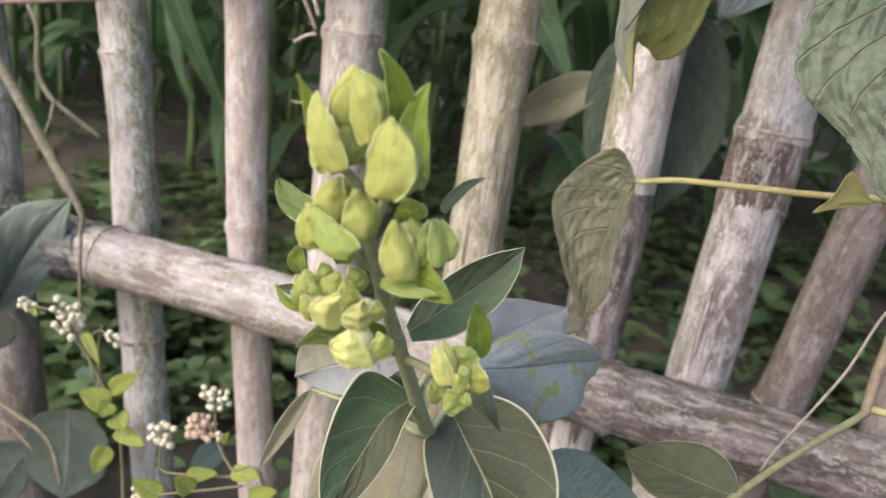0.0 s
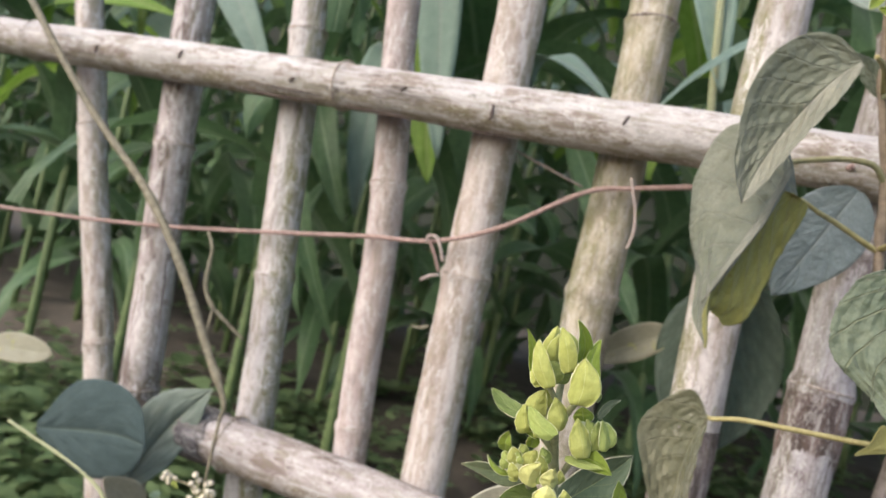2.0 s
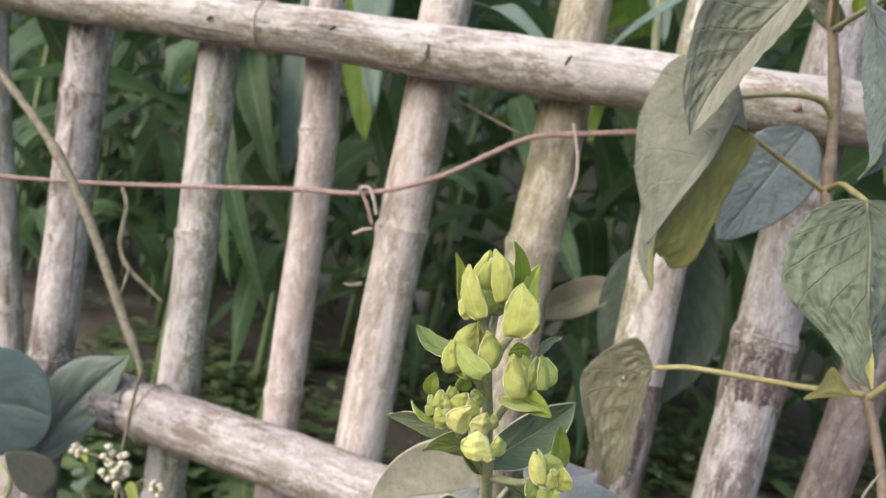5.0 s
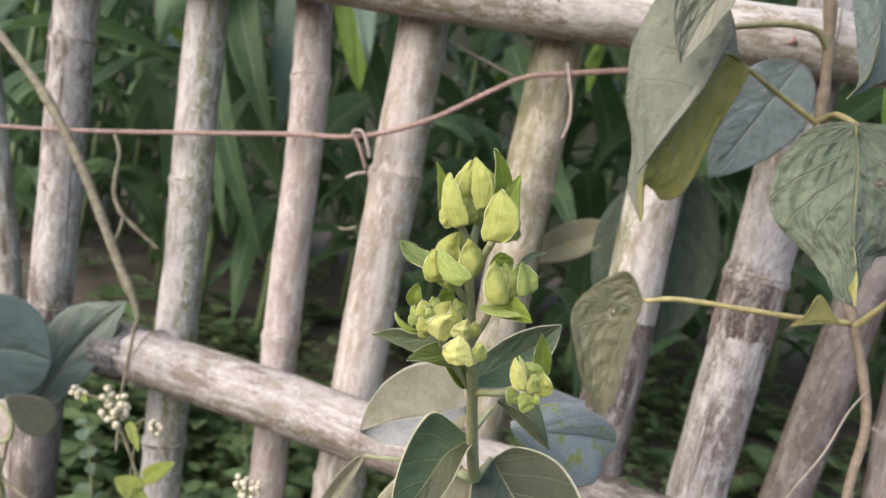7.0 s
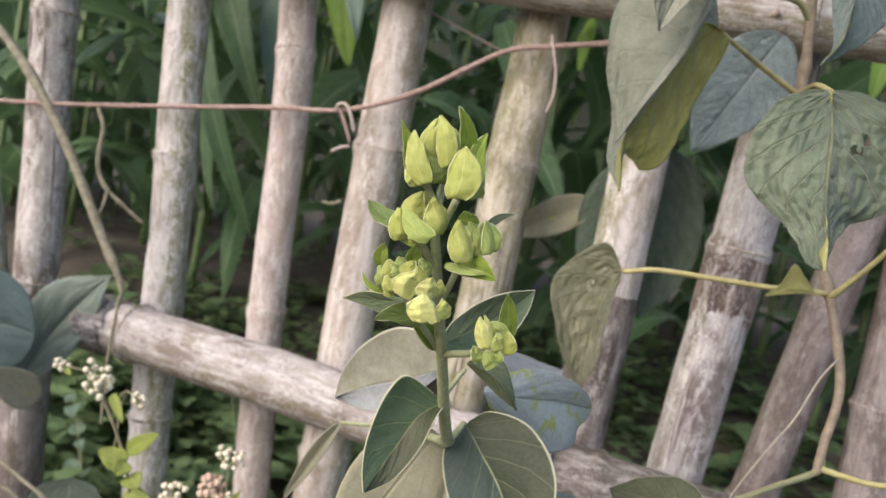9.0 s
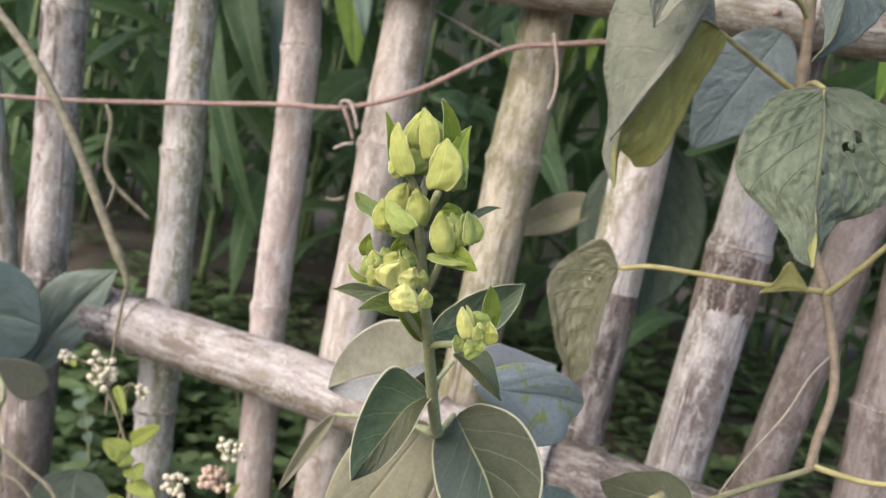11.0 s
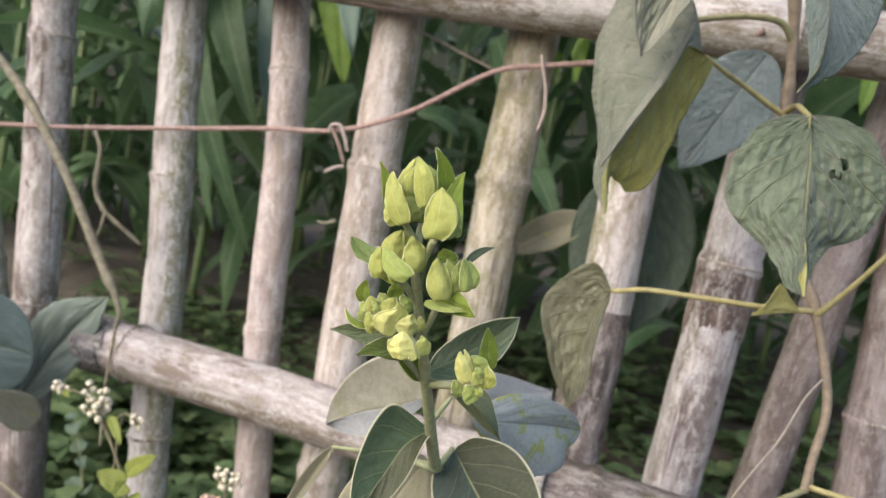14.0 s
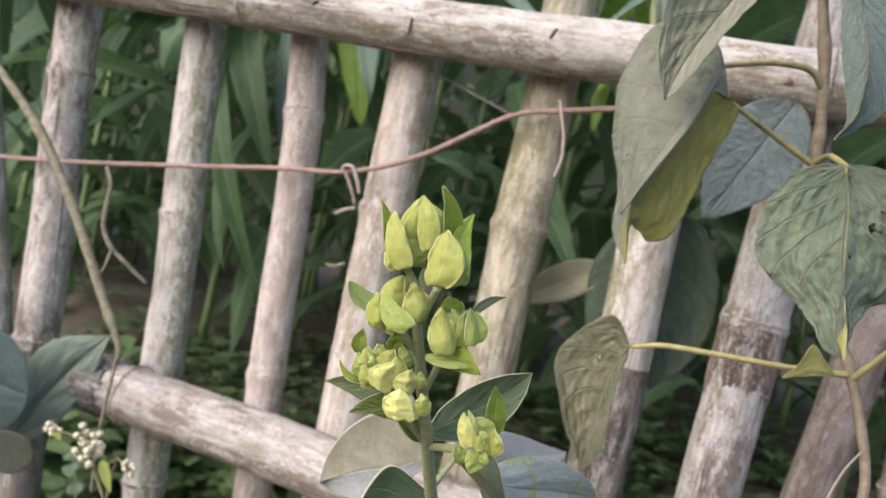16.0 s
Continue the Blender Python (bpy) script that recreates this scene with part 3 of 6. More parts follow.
def loft_leaf(parent, left, mid, right, mat=None, under=None, other=None, name="leaf", label="", thick=0.0005, pairs=6.0, slant=2.0, rug=0.001, bulge=0.05, seed=0, nu=60, nv=20, teeth=0.0, holes=(), rungs=4):
    """A leaf spanned between its two margins and its midrib, all from base to tip. bulge: how far each half rounds out between
    rib and margin; rug: height in metres of the blisters between the side veins and their cross veins; teeth: uneven margin."""
    edge0, rib, edge1 = even_line(left, nu), even_line(mid, nu), even_line(right, nu)
    bm = bmesh.new()
    uvl = bm.loops.layers.uv.new("UVMap")
    grid, coords, eaten = [], {}, set()

    def at(u, v):
        f = min(max(u, 0.0), 1.0) * nu
        i = min(int(f), nu - 1)
        side = (edge0 if v < 0 else edge1)
        m, e = rib[i].lerp(rib[i + 1], f - i), side[i].lerp(side[i + 1], f - i)
        along = (rib[min(i + 2, nu)] - rib[max(i - 1, 0)]).normalized()
        out = e - m
        nrm = out.cross(along) if v < 0 else along.cross(out)
        toward = EYE_SIDE - m
        if nrm.length < 1e-9:
            nrm = toward
        nrm.normalize()
        a = abs(v)
        warp = 0.02 * pairs * noise.noise(Vector((u * 3, v * 1.4, seed))) + 0.010 * pairs * noise.noise(Vector((u * 14, v * 6, seed + 3)))
        t = pairs * u - slant * a ** 0.85 + warp
        p = m + out * a + nrm * (bulge * out.length * math.sin(math.pi * a) * -1)
        if rug:
            row = abs(math.sin(math.pi * (t + 0.5)))
            rung = abs(math.sin(math.pi * (a * rungs + 0.37 * math.floor(t + 0.5) + 0.8 * noise.noise(Vector((u * 9, v * 5, seed + 6))))))
            lift = min(1, 7 * a) * min(1, 14 * u) * min(1, 9 * (1 - u)) * (1 - 0.35 * a)
            big = noise.noise(Vector((u * 7, v * 3.5, seed + 9)))
            p -= nrm * (rug * lift * (row ** 0.5 * (0.6 + 0.6 * rung ** 0.6) * (0.75 + 0.5 * noise.noise(Vector((u * 11, v * 4, seed + 1)))) + 0.7 * big))
        if teeth and a > 0.93:
            p += out.normalized() * (teeth * (noise.noise(Vector((u * 55, math.copysign(3, v), seed))) + 0.6 * noise.noise(Vector((u * 17, v, seed + 2)))) * min(1, 8 * (1 - u), 8 * u)) if out.length > 1e-6 else Vector()
        return p, (u + warp / pairs, 0.5 + 0.5 * v)

    for i in range(nu + 1):
        row = []
        for j in range(-nv, nv + 1):
            u, v, gone = i / nu, j / nv, False
            for hu, hv, hr in holes:
                du, dv = u - hu, 0.5 * (v - hv)
                dist = math.hypot(du, dv)
                way = Vector((du, dv, 0)).normalized() if dist > 1e-6 else Vector((1, 0, 0))
                r = hr * (1 + 0.7 * noise.noise(way * 1.6 + Vector((hu * 40, hv * 30, seed))))
                if dist < r:
                    gone = True
                    u, v = hu + way.x * r, hv + way.y * r / 0.5
            p, w = at(u, v)
            vert = bm.verts.new(p)
            coords[vert] = w
            if gone:
                eaten.add(vert)
            row.append(vert)
        grid.append(row)
    for r0, r1 in zip(grid, grid[1:]):
        for j in range(2 * nv):
            quad = (r0[j], r0[j + 1], r1[j + 1], r1[j])
            if eaten and all(q in eaten for q in quad):
                continue
            f = bm.faces.new(quad)
            f.material_index = 2 if other is not None and j >= nv else 0
            for lp in f.loops:
                lp[uvl].uv = coords[lp.vert]
    flip = sum((f.normal_update() or f.normal.dot(EYE_SIDE - f.calc_center_median())) for f in bm.faces)
    if flip < 0:
        bmesh.ops.reverse_faces(bm, faces=bm.faces)
    mats = (mat, under or mat, other, under or other) if other else (mat, under or mat)
    ob = part(name, bm, mats, parent, label)
    so = ob.modifiers.new("thickness", "SOLIDIFY")
    so.thickness, so.offset, so.material_offset = thick, -1, 1
    so.material_offset_rim = 0
    return ob


def bud_core(base, tip, width, mat):
    """The egg-shaped heart of a flower bud, which its sepals wrap."""
    base, tip = Vector(base), Vector(tip)
    d = tip - base
    bm = bmesh.new()
    bmesh.ops.create_uvsphere(bm, u_segments=16, v_segments=12, radius=1)
    for v in bm.verts:
        u = (v.co.z + 1) / 2
        flat = Vector((v.co.x, v.co.y, 0))
        flat = flat.normalized() * (0.42 * width * blade(0.04 + 0.94 * u, 0.5, 0.6)) if flat.length > 1e-6 else flat
        v.co = (flat.x, flat.y, u * d.length * 0.95)
    bm.transform(Matrix.Translation(base) @ d.to_track_quat("Z", "Y").to_matrix().to_4x4())
    return part("flower_bud", bm, mat, plant)


def sepal(parent, base, tip, width, mat, cup=60, puff=0.15, lean=0.0, sharp=0.35, name="sepal", keel=0.10, roll=None, nu=26, nv=12):
    """A papery sepal or bract from base to tip. cup: degrees by which each half wraps back round the bud (less than nothing:
    it opens to the eye); puff: how far it rounds out; lean: sideways bow; sharp: how drawn out the tip is; keel: fold along the rib."""
    base, tip, width = Vector(base), Vector(tip), 1.1 * width
    d = tip - base
    length = d.length
    d.normalize()
    side = d.cross(EYE_SIDE - (base + tip) / 2).normalized()
    nrm = side.cross(d).normalized()
    spin = radians(roll if roll is not None else 24 * math.sin(9000 * base.x + 7000 * tip.z))
    side, nrm = side * math.cos(spin) + nrm * math.sin(spin), nrm * math.cos(spin) - side * math.sin(spin)
    seed = 900 * base.x + 1700 * tip.z + 300 * width
    wrap = radians(0.72 * cup)
    reach = math.sin(abs(wrap)) / abs(wrap)
    way = 1 if cup > 0 else -1
    bm = bmesh.new()
    uvl = bm.loops.layers.uv.new("UVMap")
    grid, coords = [], {}
    for i in range(nu + 1):
        u = i / nu
        half = 0.5 * width / reach * blade(0.04 + 0.955 * u, 0.46, 0.62 + 0.55 * sharp)
        arch = 4 * u * (1 - u)
        mid = base + d * (length * u) + nrm * (0.8 * puff * length * arch ** 0.8 - 0.05 * puff * length * u ** 4) + side * (lean * length * arch)
        row = []
        for j in range(-nv, nv + 1):
            v = j / nv
            turn = half / abs(wrap)
            x, z = turn * math.sin(wrap * v) * way, turn * (math.cos(wrap * v) - 1) * way
            z -= keel * half * (abs(v) - 0.5 * v * v) * way
            flare = 0.24 * half * max(0, abs(v) - 0.72) ** 2 / 0.078 * (0.4 + noise.noise(Vector((u * 4, v, seed + 8))))
            crumple = 0.05 * noise.noise(Vector((u * 4.5, v * 1.3, seed + 11))) + 0.09 * noise.noise(Vector((u * 2.4, v * 0.7, seed))) + 0.035 * noise.noise(Vector((u * 7.0, v * 1.8, seed + 5)))
            vert = bm.verts.new(mid + side * (x * (1 + 0.06 * noise.noise(Vector((u * 6, math.copysign(2, v), seed + 2))))) + nrm * (z + flare * way + width * crumple))
            coords[vert] = (u, 0.5 + 0.5 * v)
            row.append(vert)
        grid.append(row)
    for r0, r1 in zip(grid, grid[1:]):
        for j in range(2 * nv):
            f = bm.faces.new((r0[j], r0[j + 1], r1[j + 1], r1[j]))
            for lp in f.loops:
                lp[uvl].uv = coords[lp.vert]
    ob = part(name, bm, mat, parent)
    so = ob.modifiers.new("thickness", "SOLIDIFY")
    so.thickness, so.offset = 0.00035, -1
    return ob


def pole_bm(a, b, radius, nodes, seed, bow=0.0, wear=0.02, segs=32, step=0.006, taper=0.0, kink=(0, 0.8, 0.16)):
    """A bamboo pole along local z from 0 to its length, with swollen nodes at the given heights; returns its mesh and pose."""
    a, b = Vector(a), Vector(b)
    d = b - a
    length = d.length
    bm = bmesh.new()
    rings = []
    n = int(length / step)
    for i in range(n + 1):
        z = length * i / n
        r = radius * (1 - taper * z / length)
        r *= 1 + 0.035 * noise.noise(Vector((seed * 3.7, 0, z * 9)))
        for nz in nodes:
            x = (z - nz) / 0.007
            r *= 1 + 0.115 * math.exp(-x * x) - 0.07 * math.exp(-((z - nz - 0.0075) / 0.003) ** 2)
        ox = bow * math.sin(math.pi * z / length) + 0.004 * noise.noise(Vector((seed, z * 4, 1)))
        oy = 0.003 * noise.noise(Vector((seed, z * 4, 5))) + kink[0] * math.exp(-((z - kink[1]) / kink[2]) ** 2)
        ring = []
        for j in range(segs):
            w = 2 * math.pi * j / segs
            c, s = math.cos(w), math.sin(w)
            k = r * (1 + wear * noise.noise(Vector((c * 1.3 + seed * 5, s * 1.3, z * 14))) + 0.35 * wear * noise.noise(Vector((c * 9, s * 9 + seed, z * 25))))
            ring.append(bm.verts.new((ox + k * c, oy + k * s, z)))
        rings.append(ring)
    for r0, r1 in zip(rings, rings[1:]):
        for j in range(segs):
            bm.faces.new((r0[j], r0[(j + 1) % segs], r1[(j + 1) % segs], r1[j]))
    for ring, inward in ((rings[0], 1), (rings[-1], -1)):
        mid = sum((v.co for v in ring), Vector()) / segs
        inner = [bm.verts.new(mid + (v.co - mid) * 0.72) for v in ring]
        deep = [bm.verts.new(v.co + Vector((0, 0, inward * 0.03))) for v in inner]
        for j in range(segs):
            k = (j + 1) % segs
            for q in ((ring[j], inner[j], inner[k], ring[k]), (inner[j], deep[j], deep[k], inner[k])):
                bm.faces.new(q if inward > 0 else q[::-1])
        bm.faces.new(deep if inward > 0 else deep[::-1])
    bmesh.ops.recalc_face_normals(bm, faces=bm.faces)
    return bm, Matrix.Translation(a) @ d.to_track_quat("Z", "Y").to_matrix().to_4x4()


def ring_bm(radius, height, seed, segs=32):
    """The raised scar that runs round a bamboo node."""
    bm = bmesh.new()
    rows = []
    for h, k in ((-1, 1.0), (-0.5, 1.035), (0.2, 1.05), (0.7, 1.03), (1, 0.99)):
        rows.append([bm.verts.new(((radius * k * (1 + 0.015 * noise.noise(Vector((math.cos(w) * 3, math.sin(w) * 3, seed))))) * math.cos(w),
                                   (radius * k) * math.sin(w), h * height + 0.0012 * noise.noise(Vector((math.cos(w) * 2, math.sin(w) * 2, seed + 9)))))
                     for w in (2 * math.pi * j / segs for j in range(segs))])
    for r0, r1 in zip(rows, rows[1:]):
        for j in range(segs):
            bm.faces.new((r0[j], r0[(j + 1) % segs], r1[(j + 1) % segs], r1[j]))
    return bm


def sheath_bm(radius, z0, z1, seed, start=0.0, sweep=6.2832, segs=96, shift=(0, 0)):
    """A thin sleeve round a bamboo pole, ragged at its lower edge: torn papery sheath, end band and painted shade."""
    bm = bmesh.new()
    cols = []
    for j in range(segs + 1):
        w = start + sweep * j / segs
        rag = 0.45 * (z1 - z0) * (noise.noise(Vector((math.cos(w) * 2.2, math.sin(w) * 2.2, seed))) + 0.5 * noise.noise(Vector((w * 6, seed, 0))) + 0.35 * noise.noise(Vector((w * 19, seed, 4))))
        cols.append([bm.verts.new((shift[0] + radius * k * math.cos(w), shift[1] + radius * k * math.sin(w), z1 + (z0 + rag - z1) * h)) for h, k in ((0, 1.05), (0.12, 1.075), (0.5, 1.065), (0.88, 1.06), (1, 1.02))])
    for c0, c1 in zip(cols, cols[1:]):
        for i in range(4):
            bm.faces.new((c0[i], c0[i + 1], c1[i + 1], c1[i]))
    bmesh.ops.recalc_face_normals(bm, faces=bm.faces)
    return bm


def pole(name, a, b, radius, nodes, mat, label, category, group, seed, **kw):
    bm, m = pole_bm(a, b, radius, nodes, seed, **kw)
    ob = obj(name, bm, mat)
    ob.matrix_basis = m
    tagged(ob, label, category, group)
    taper = kw.get("taper", 0)
    length = (Vector(b) - Vector(a)).length
    for nz in nodes:
        ox = kw.get("bow", 0) * math.sin(math.pi * nz / length) + 0.004 * noise.noise(Vector((seed, nz * 4, 1)))
        bent = kw.get("kink", (0, 0.8, 0.16))
        oy = 0.003 * noise.noise(Vector((seed, nz * 4, 5))) + bent[0] * math.exp(-((nz - bent[1]) / bent[2]) ** 2)
        rb = ring_bm(radius * (1 - taper * nz / length) * 1.07, 0.0016, seed + nz)
        bmesh.ops.translate(rb, verts=rb.verts, vec=(ox, oy, nz))
        r = obj("node_ring", rb, NODE_RING)
        r.parent = ob
    return ob


SHEATH = bamboo_mat("brown_sheath", (0.27, 0.20, 0.175), (0.15, 0.105, 0.09), (0.06, 0.04, 0.035), 0.7, 0.1, 0.3)
SHEATH_GREY = bamboo_mat("grey_rotten_end", (0.22, 0.20, 0.20), (0.14, 0.125, 0.125), (0.06, 0.05, 0.05), 0.9, 0.1)
NODE_RING = bamboo_mat("node_scar", (0.40, 0.34, 0.28), (0.28, 0.22, 0.18), (0.14, 0.1, 0.08), 0.7, 0.2)


# ---- ground ----
GROUND = 0.12


def ground_height(x, y):
    h = 0.02 * noise.noise(Vector((x * 1.7, y * 1.7, 3))) + 0.012 * noise.noise(Vector((x * 7, y * 7, 8)))
    rise = min(1, max(0, (y - 1.75 - 0.12 * noise.noise(Vector((x * 1.3, 0, 7)))) / 0.5))
    return GROUND + h * min(1, 6 / (1 + abs(x) + abs(y))) + 0.22 * rise * rise * (3 - 2 * rise)


def spread(n, reach):
    return [reach * math.sinh(5.2 * k / n) / math.sinh(5.2) for k in range(-n, n + 1)]


bm = bmesh.new()
xs, ys = spread(70, 90), [1.4 + y for y in spread(70, 90)]
sheet = [[bm.verts.new((x, y, ground_height(x, y))) for y in ys] for x in xs]
for c0, c1 in zip(sheet, sheet[1:]):
    for j in range(len(ys) - 1):
        bm.faces.new((c0[j], c1[j], c1[j + 1], c0[j + 1]))
tagged(obj("ground", bm, SOIL), "dark brown garden soil rising to the maize field", "ground", kind="structure")

# ---- bamboo fence ----
POSTS = [  # x at the foot, x at the top, y at the foot, radius, node heights, material, label
    (-0.570, -0.945, 0.93, 0.0195, (0.25, 0.56, 0.87, 1.17), BAMBOO, "slender pale grey bamboo fence post, leaning"),
    (-0.559, -0.677, 0.873, 0.0245, (0.2, 0.51, 0.826, 1.12), BAMBOO_GREY, "greyish bamboo fence post with a flaking node"),
    (-0.374, -0.492, 0.873, 0.0222, (0.12, 0.40, 0.692, 0.99), BAMBOO_WHITE, "pale weathered bamboo fence post with mossy specks"),
    (-0.235, -0.370, 0.873, 0.0190, (0.28, 0.55, 0.823, 1.1), BAMBOO_PINK, "thin pinkish dry bamboo fence post"),
    (-0.195, -0.199, 0.875, 0.0250, (0.1, 0.42, 0.735, 1.06), BAMBOO, "stout pale bamboo fence post with brown stains"),
    (-0.072, -0.055, 0.874, 0.0243, (0.15, 0.45, 0.745, 1.02), BAMBOO_GREEN, "olive-stained mossy bamboo fence post"),
    (0.034, 0.064, 0.873, 0.0240, (0.2, 0.52, 0.9, 1.2), BAMBOO_WHITE, "whitish bamboo fence post behind broad leaves"),
    (0.110, 0.180, 0.873, 0.0245, (0.1, 0.4, 0.705, 1.02), BAMBOO_MOTTLED, "mottled white and brown bamboo fence post"),
    (0.137, 0.305, 0.873, 0.0190, (0.2, 0.5, 0.8, 1.1), BAMBOO_DUSK, "leaning dusky pink bamboo fence post"),
    (0.292, 0.268, 0.878, 0.0210, (0.22, 0.6, 0.95), BAMBOO_DUSK, "brown-grey bamboo fence post"),
]
# Torn sheaths; the sleeves low on posts 1 and 6 paint in shade.
SLEEVE_AT = {1: ((0.785, 0.85, -1.25, 0.9), (0.02, 0.50, 0.0, 6.2832)), 6: ((0.45, 0.645, 0.0, 6.2832),), 7: ((0.647, 0.704, 0.0, 6.2832),)}
for k, (x0, x1, y0, r, nodes, mat, label) in enumerate(POSTS):
    post = pole("fence_post", (x0, y0, 0.05), (x1, 0.873, 1.34), r, nodes, mat, label, "fence post", "upright posts of the bamboo fence", k + 1, wear=0.05, kink=(0.010 if k == 3 else 0, 0.80, 0.16))
    for low, high, begin, sweep in SLEEVE_AT.get(k, ()):
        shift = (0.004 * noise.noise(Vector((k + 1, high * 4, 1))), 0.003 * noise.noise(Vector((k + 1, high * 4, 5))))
        # Post 6: own dark tone plus leaf shade; low sleeve of post 1: shade.
        sleeve_mat = BAMBOO_DARK if k == 6 else BAMBOO_DUSK if low < 0.1 else SHEATH
        scar = part("sheath_scar", sheath_bm(r, low, high, k, begin, sweep, shift=shift), sleeve_mat, post, "ragged dark sleeve: torn sheath, and painted shade on two posts")
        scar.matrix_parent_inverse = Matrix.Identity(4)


def crack(*pts, on=None):
    """An open split along the grain of a pole."""
    part("crack", tube([(*q, r) for q, r in pts], segs=6, steps=5, rough=0.3), NAIL, on or split_post, "dark open split along the grain")


split_post = bpy.data.objects["fence_post.001"]
crack(((-0.6185, 0.8490, 0.8409), .0003), ((-0.6152, 0.8490, 0.8186), .0009), ((-0.6128, 0.8490, 0.7929), .0004))
crack(((-0.5845, 0.8490, 0.7399), .0003), ((-0.5782, 0.8490, 0.7007), .0010), ((-0.5732, 0.8490, 0.6594), .0006), ((-0.5686, 0.8490, 0.6310), .0003))
top_rail = pole("fence_rail", (-1.2, 0.8255, 0.995), (0.62, 0.8255, 0.924), 0.0252, (0.33, 0.837, 1.36), BAMBOO_RAIL, "pale grey bamboo top rail nailed to the posts", "fence rail", "rails of the bamboo fence", 21, wear=0.05)
low_rail = pole("fence_rail", (-0.468, 0.8215, 0.5505), (0.035, 0.8215, 0.539), 0.0285, (0.06, 0.40), BAMBOO_RAIL_LOW, "pinkish grey bamboo lower rail with a dark cut end", "fence rail", "rails of the bamboo fence", 25, wear=0.05)
pole("fence_rail", (-0.045, 0.829, 0.536), (0.60, 0.8215, 0.522), 0.0275, (0.12, 0.47), BAMBOO_DARK, "dark mottled bamboo lower rail, cracked and stained", "fence rail", "rails of the bamboo fence", 27, wear=0.05)

crack(((-0.4811, 0.8015, 0.9511), .0003), ((-0.4256, 0.8015, 0.9468), .0011), ((-0.3734, 0.8015, 0.9451), .0004), on=top_rail)
crack(((-0.5061, 0.8045, 0.9446), .0003), ((-0.4411, 0.8045, 0.9386), .0012), ((-0.3794, 0.8045, 0.9379), .0005), on=top_rail)
crack(((-0.3470, 0.8030, 0.9355), .0004), ((-0.3083, 0.8030, 0.9332), .0010), ((-0.2545, 0.8030, 0.9302), .0003), on=top_rail)
crack(((-0.2231, 0.8045, 0.9292), .0003), ((-0.1854, 0.8045, 0.9257), .0009), ((-0.1381, 0.8045, 0.9259), .0003), on=top_rail)


cap = part("end_band", sheath_bm(0.0287, 0.040, 0.003, 4), SHEATH_GREY, low_rail, "dark grey weathered end")
cap.matrix_parent_inverse = Matrix.Identity(4)


def nail(x, z, tilt, size):
    """A bent rusty nail driven into the top rail."""
    bm = tube([(x - 0.3 * size * math.sin(tilt), 0.8005, z - 0.5 * size * math.cos(tilt), 0.0011), (x, 0.8000, z, 0.0014),
               (x + 0.3 * size * math.sin(tilt), 0.8005, z + 0.5 * size * math.cos(tilt), 0.0011)], segs=7, steps=4)
    tagged(obj("nail", bm, NAIL), "dark rusty nail bent flat on the top rail", "nail", "nails in the top rail")


for x, z, tilt, size in ((-0.724, 0.972, 0.4, 0.012), (-0.584, 0.974, 0.5, 0.012), (-0.418, 0.958, 1.2, 0.011), (-0.278, 0.960, 1.2, 0.011), (-0.178, 0.946, 0.1, 0.016), (-0.050, 0.952, 0.7, 0.011)):
    nail(x, z, tilt, size)

# ---- rusty wire and its ties ----
wire = thing("fence_wire", (-0.2277, 0.8380, 0.8148), "rusty brown wire strung along the bamboo posts", "wire")
part("wire", tube([(*q, 0.0026) for q in ((-0.9692, 0.8350, 0.7409), (-0.7578, 0.8380, 0.7535), (-0.5768, 0.8400, 0.7700), (-0.3967, 0.8400, 0.7930), (-0.3075, 0.8420, 0.8056), (-0.2276, 0.8380, 0.8142), (-0.1585, 0.8360, 0.8397), (-0.0830, 0.8380, 0.8872), (-0.0393, 0.8380, 0.8978), (0.0154, 0.8360, 0.9071), (0.0644, 0.8340, 0.9156), (0.1072, 0.8260, 0.9281), (0.1330, 0.8000, 0.9343))], rough=0.12, steps=10), RUST, wire)
part("wire_tie", tube([(*q, 0.0017) for q in ((-0.2327, 0.8340, 0.8111), (-0.2308, 0.8320, 0.8181), (-0.2220, 0.8320, 0.8184), (-0.2147, 0.8330, 0.8065), (-0.2116, 0.8360, 0.7953))], steps=6), STRAND, wire, "pale loop of wire at the knot")
part("wire_tie", tube([(*q, 0.0017) for q in ((-0.2311, 0.8340, 0.8154), (-0.2216, 0.8340, 0.8014), (-0.2143, 0.8380, 0.7840))], steps=6), RUST, wire)
part("wire_tie", tube([(*q, 0.0016) for q in ((-0.2137, 0.8380, 0.7812), (-0.2213, 0.8340, 0.7783), (-0.2304, 0.8330, 0.7725))], steps=6), STRAND, wire)
part("wire_tie", tube([(*q, 0.0014) for q in ((-0.0409, 0.8340, 0.9063), (-0.0367, 0.8330, 0.8939), (-0.0320, 0.8360, 0.8781), (-0.0299, 0.8380, 0.8576), (-0.0333, 0.8400, 0.8413))], steps=6), STRAND, wire, "pale hanging wire end")
thorn = obj("twig_stub", tube([(*q, r) for q, r in (((-0.2138, 0.8400, 0.7277), .0018), ((-0.2227, 0.8380, 0.7235), .0014), ((-0.2314, 0.8360, 0.7239), .0008))], steps=6), TWIG)
tagged(thorn, "short dry brown twig stub on a bamboo post", "twig")

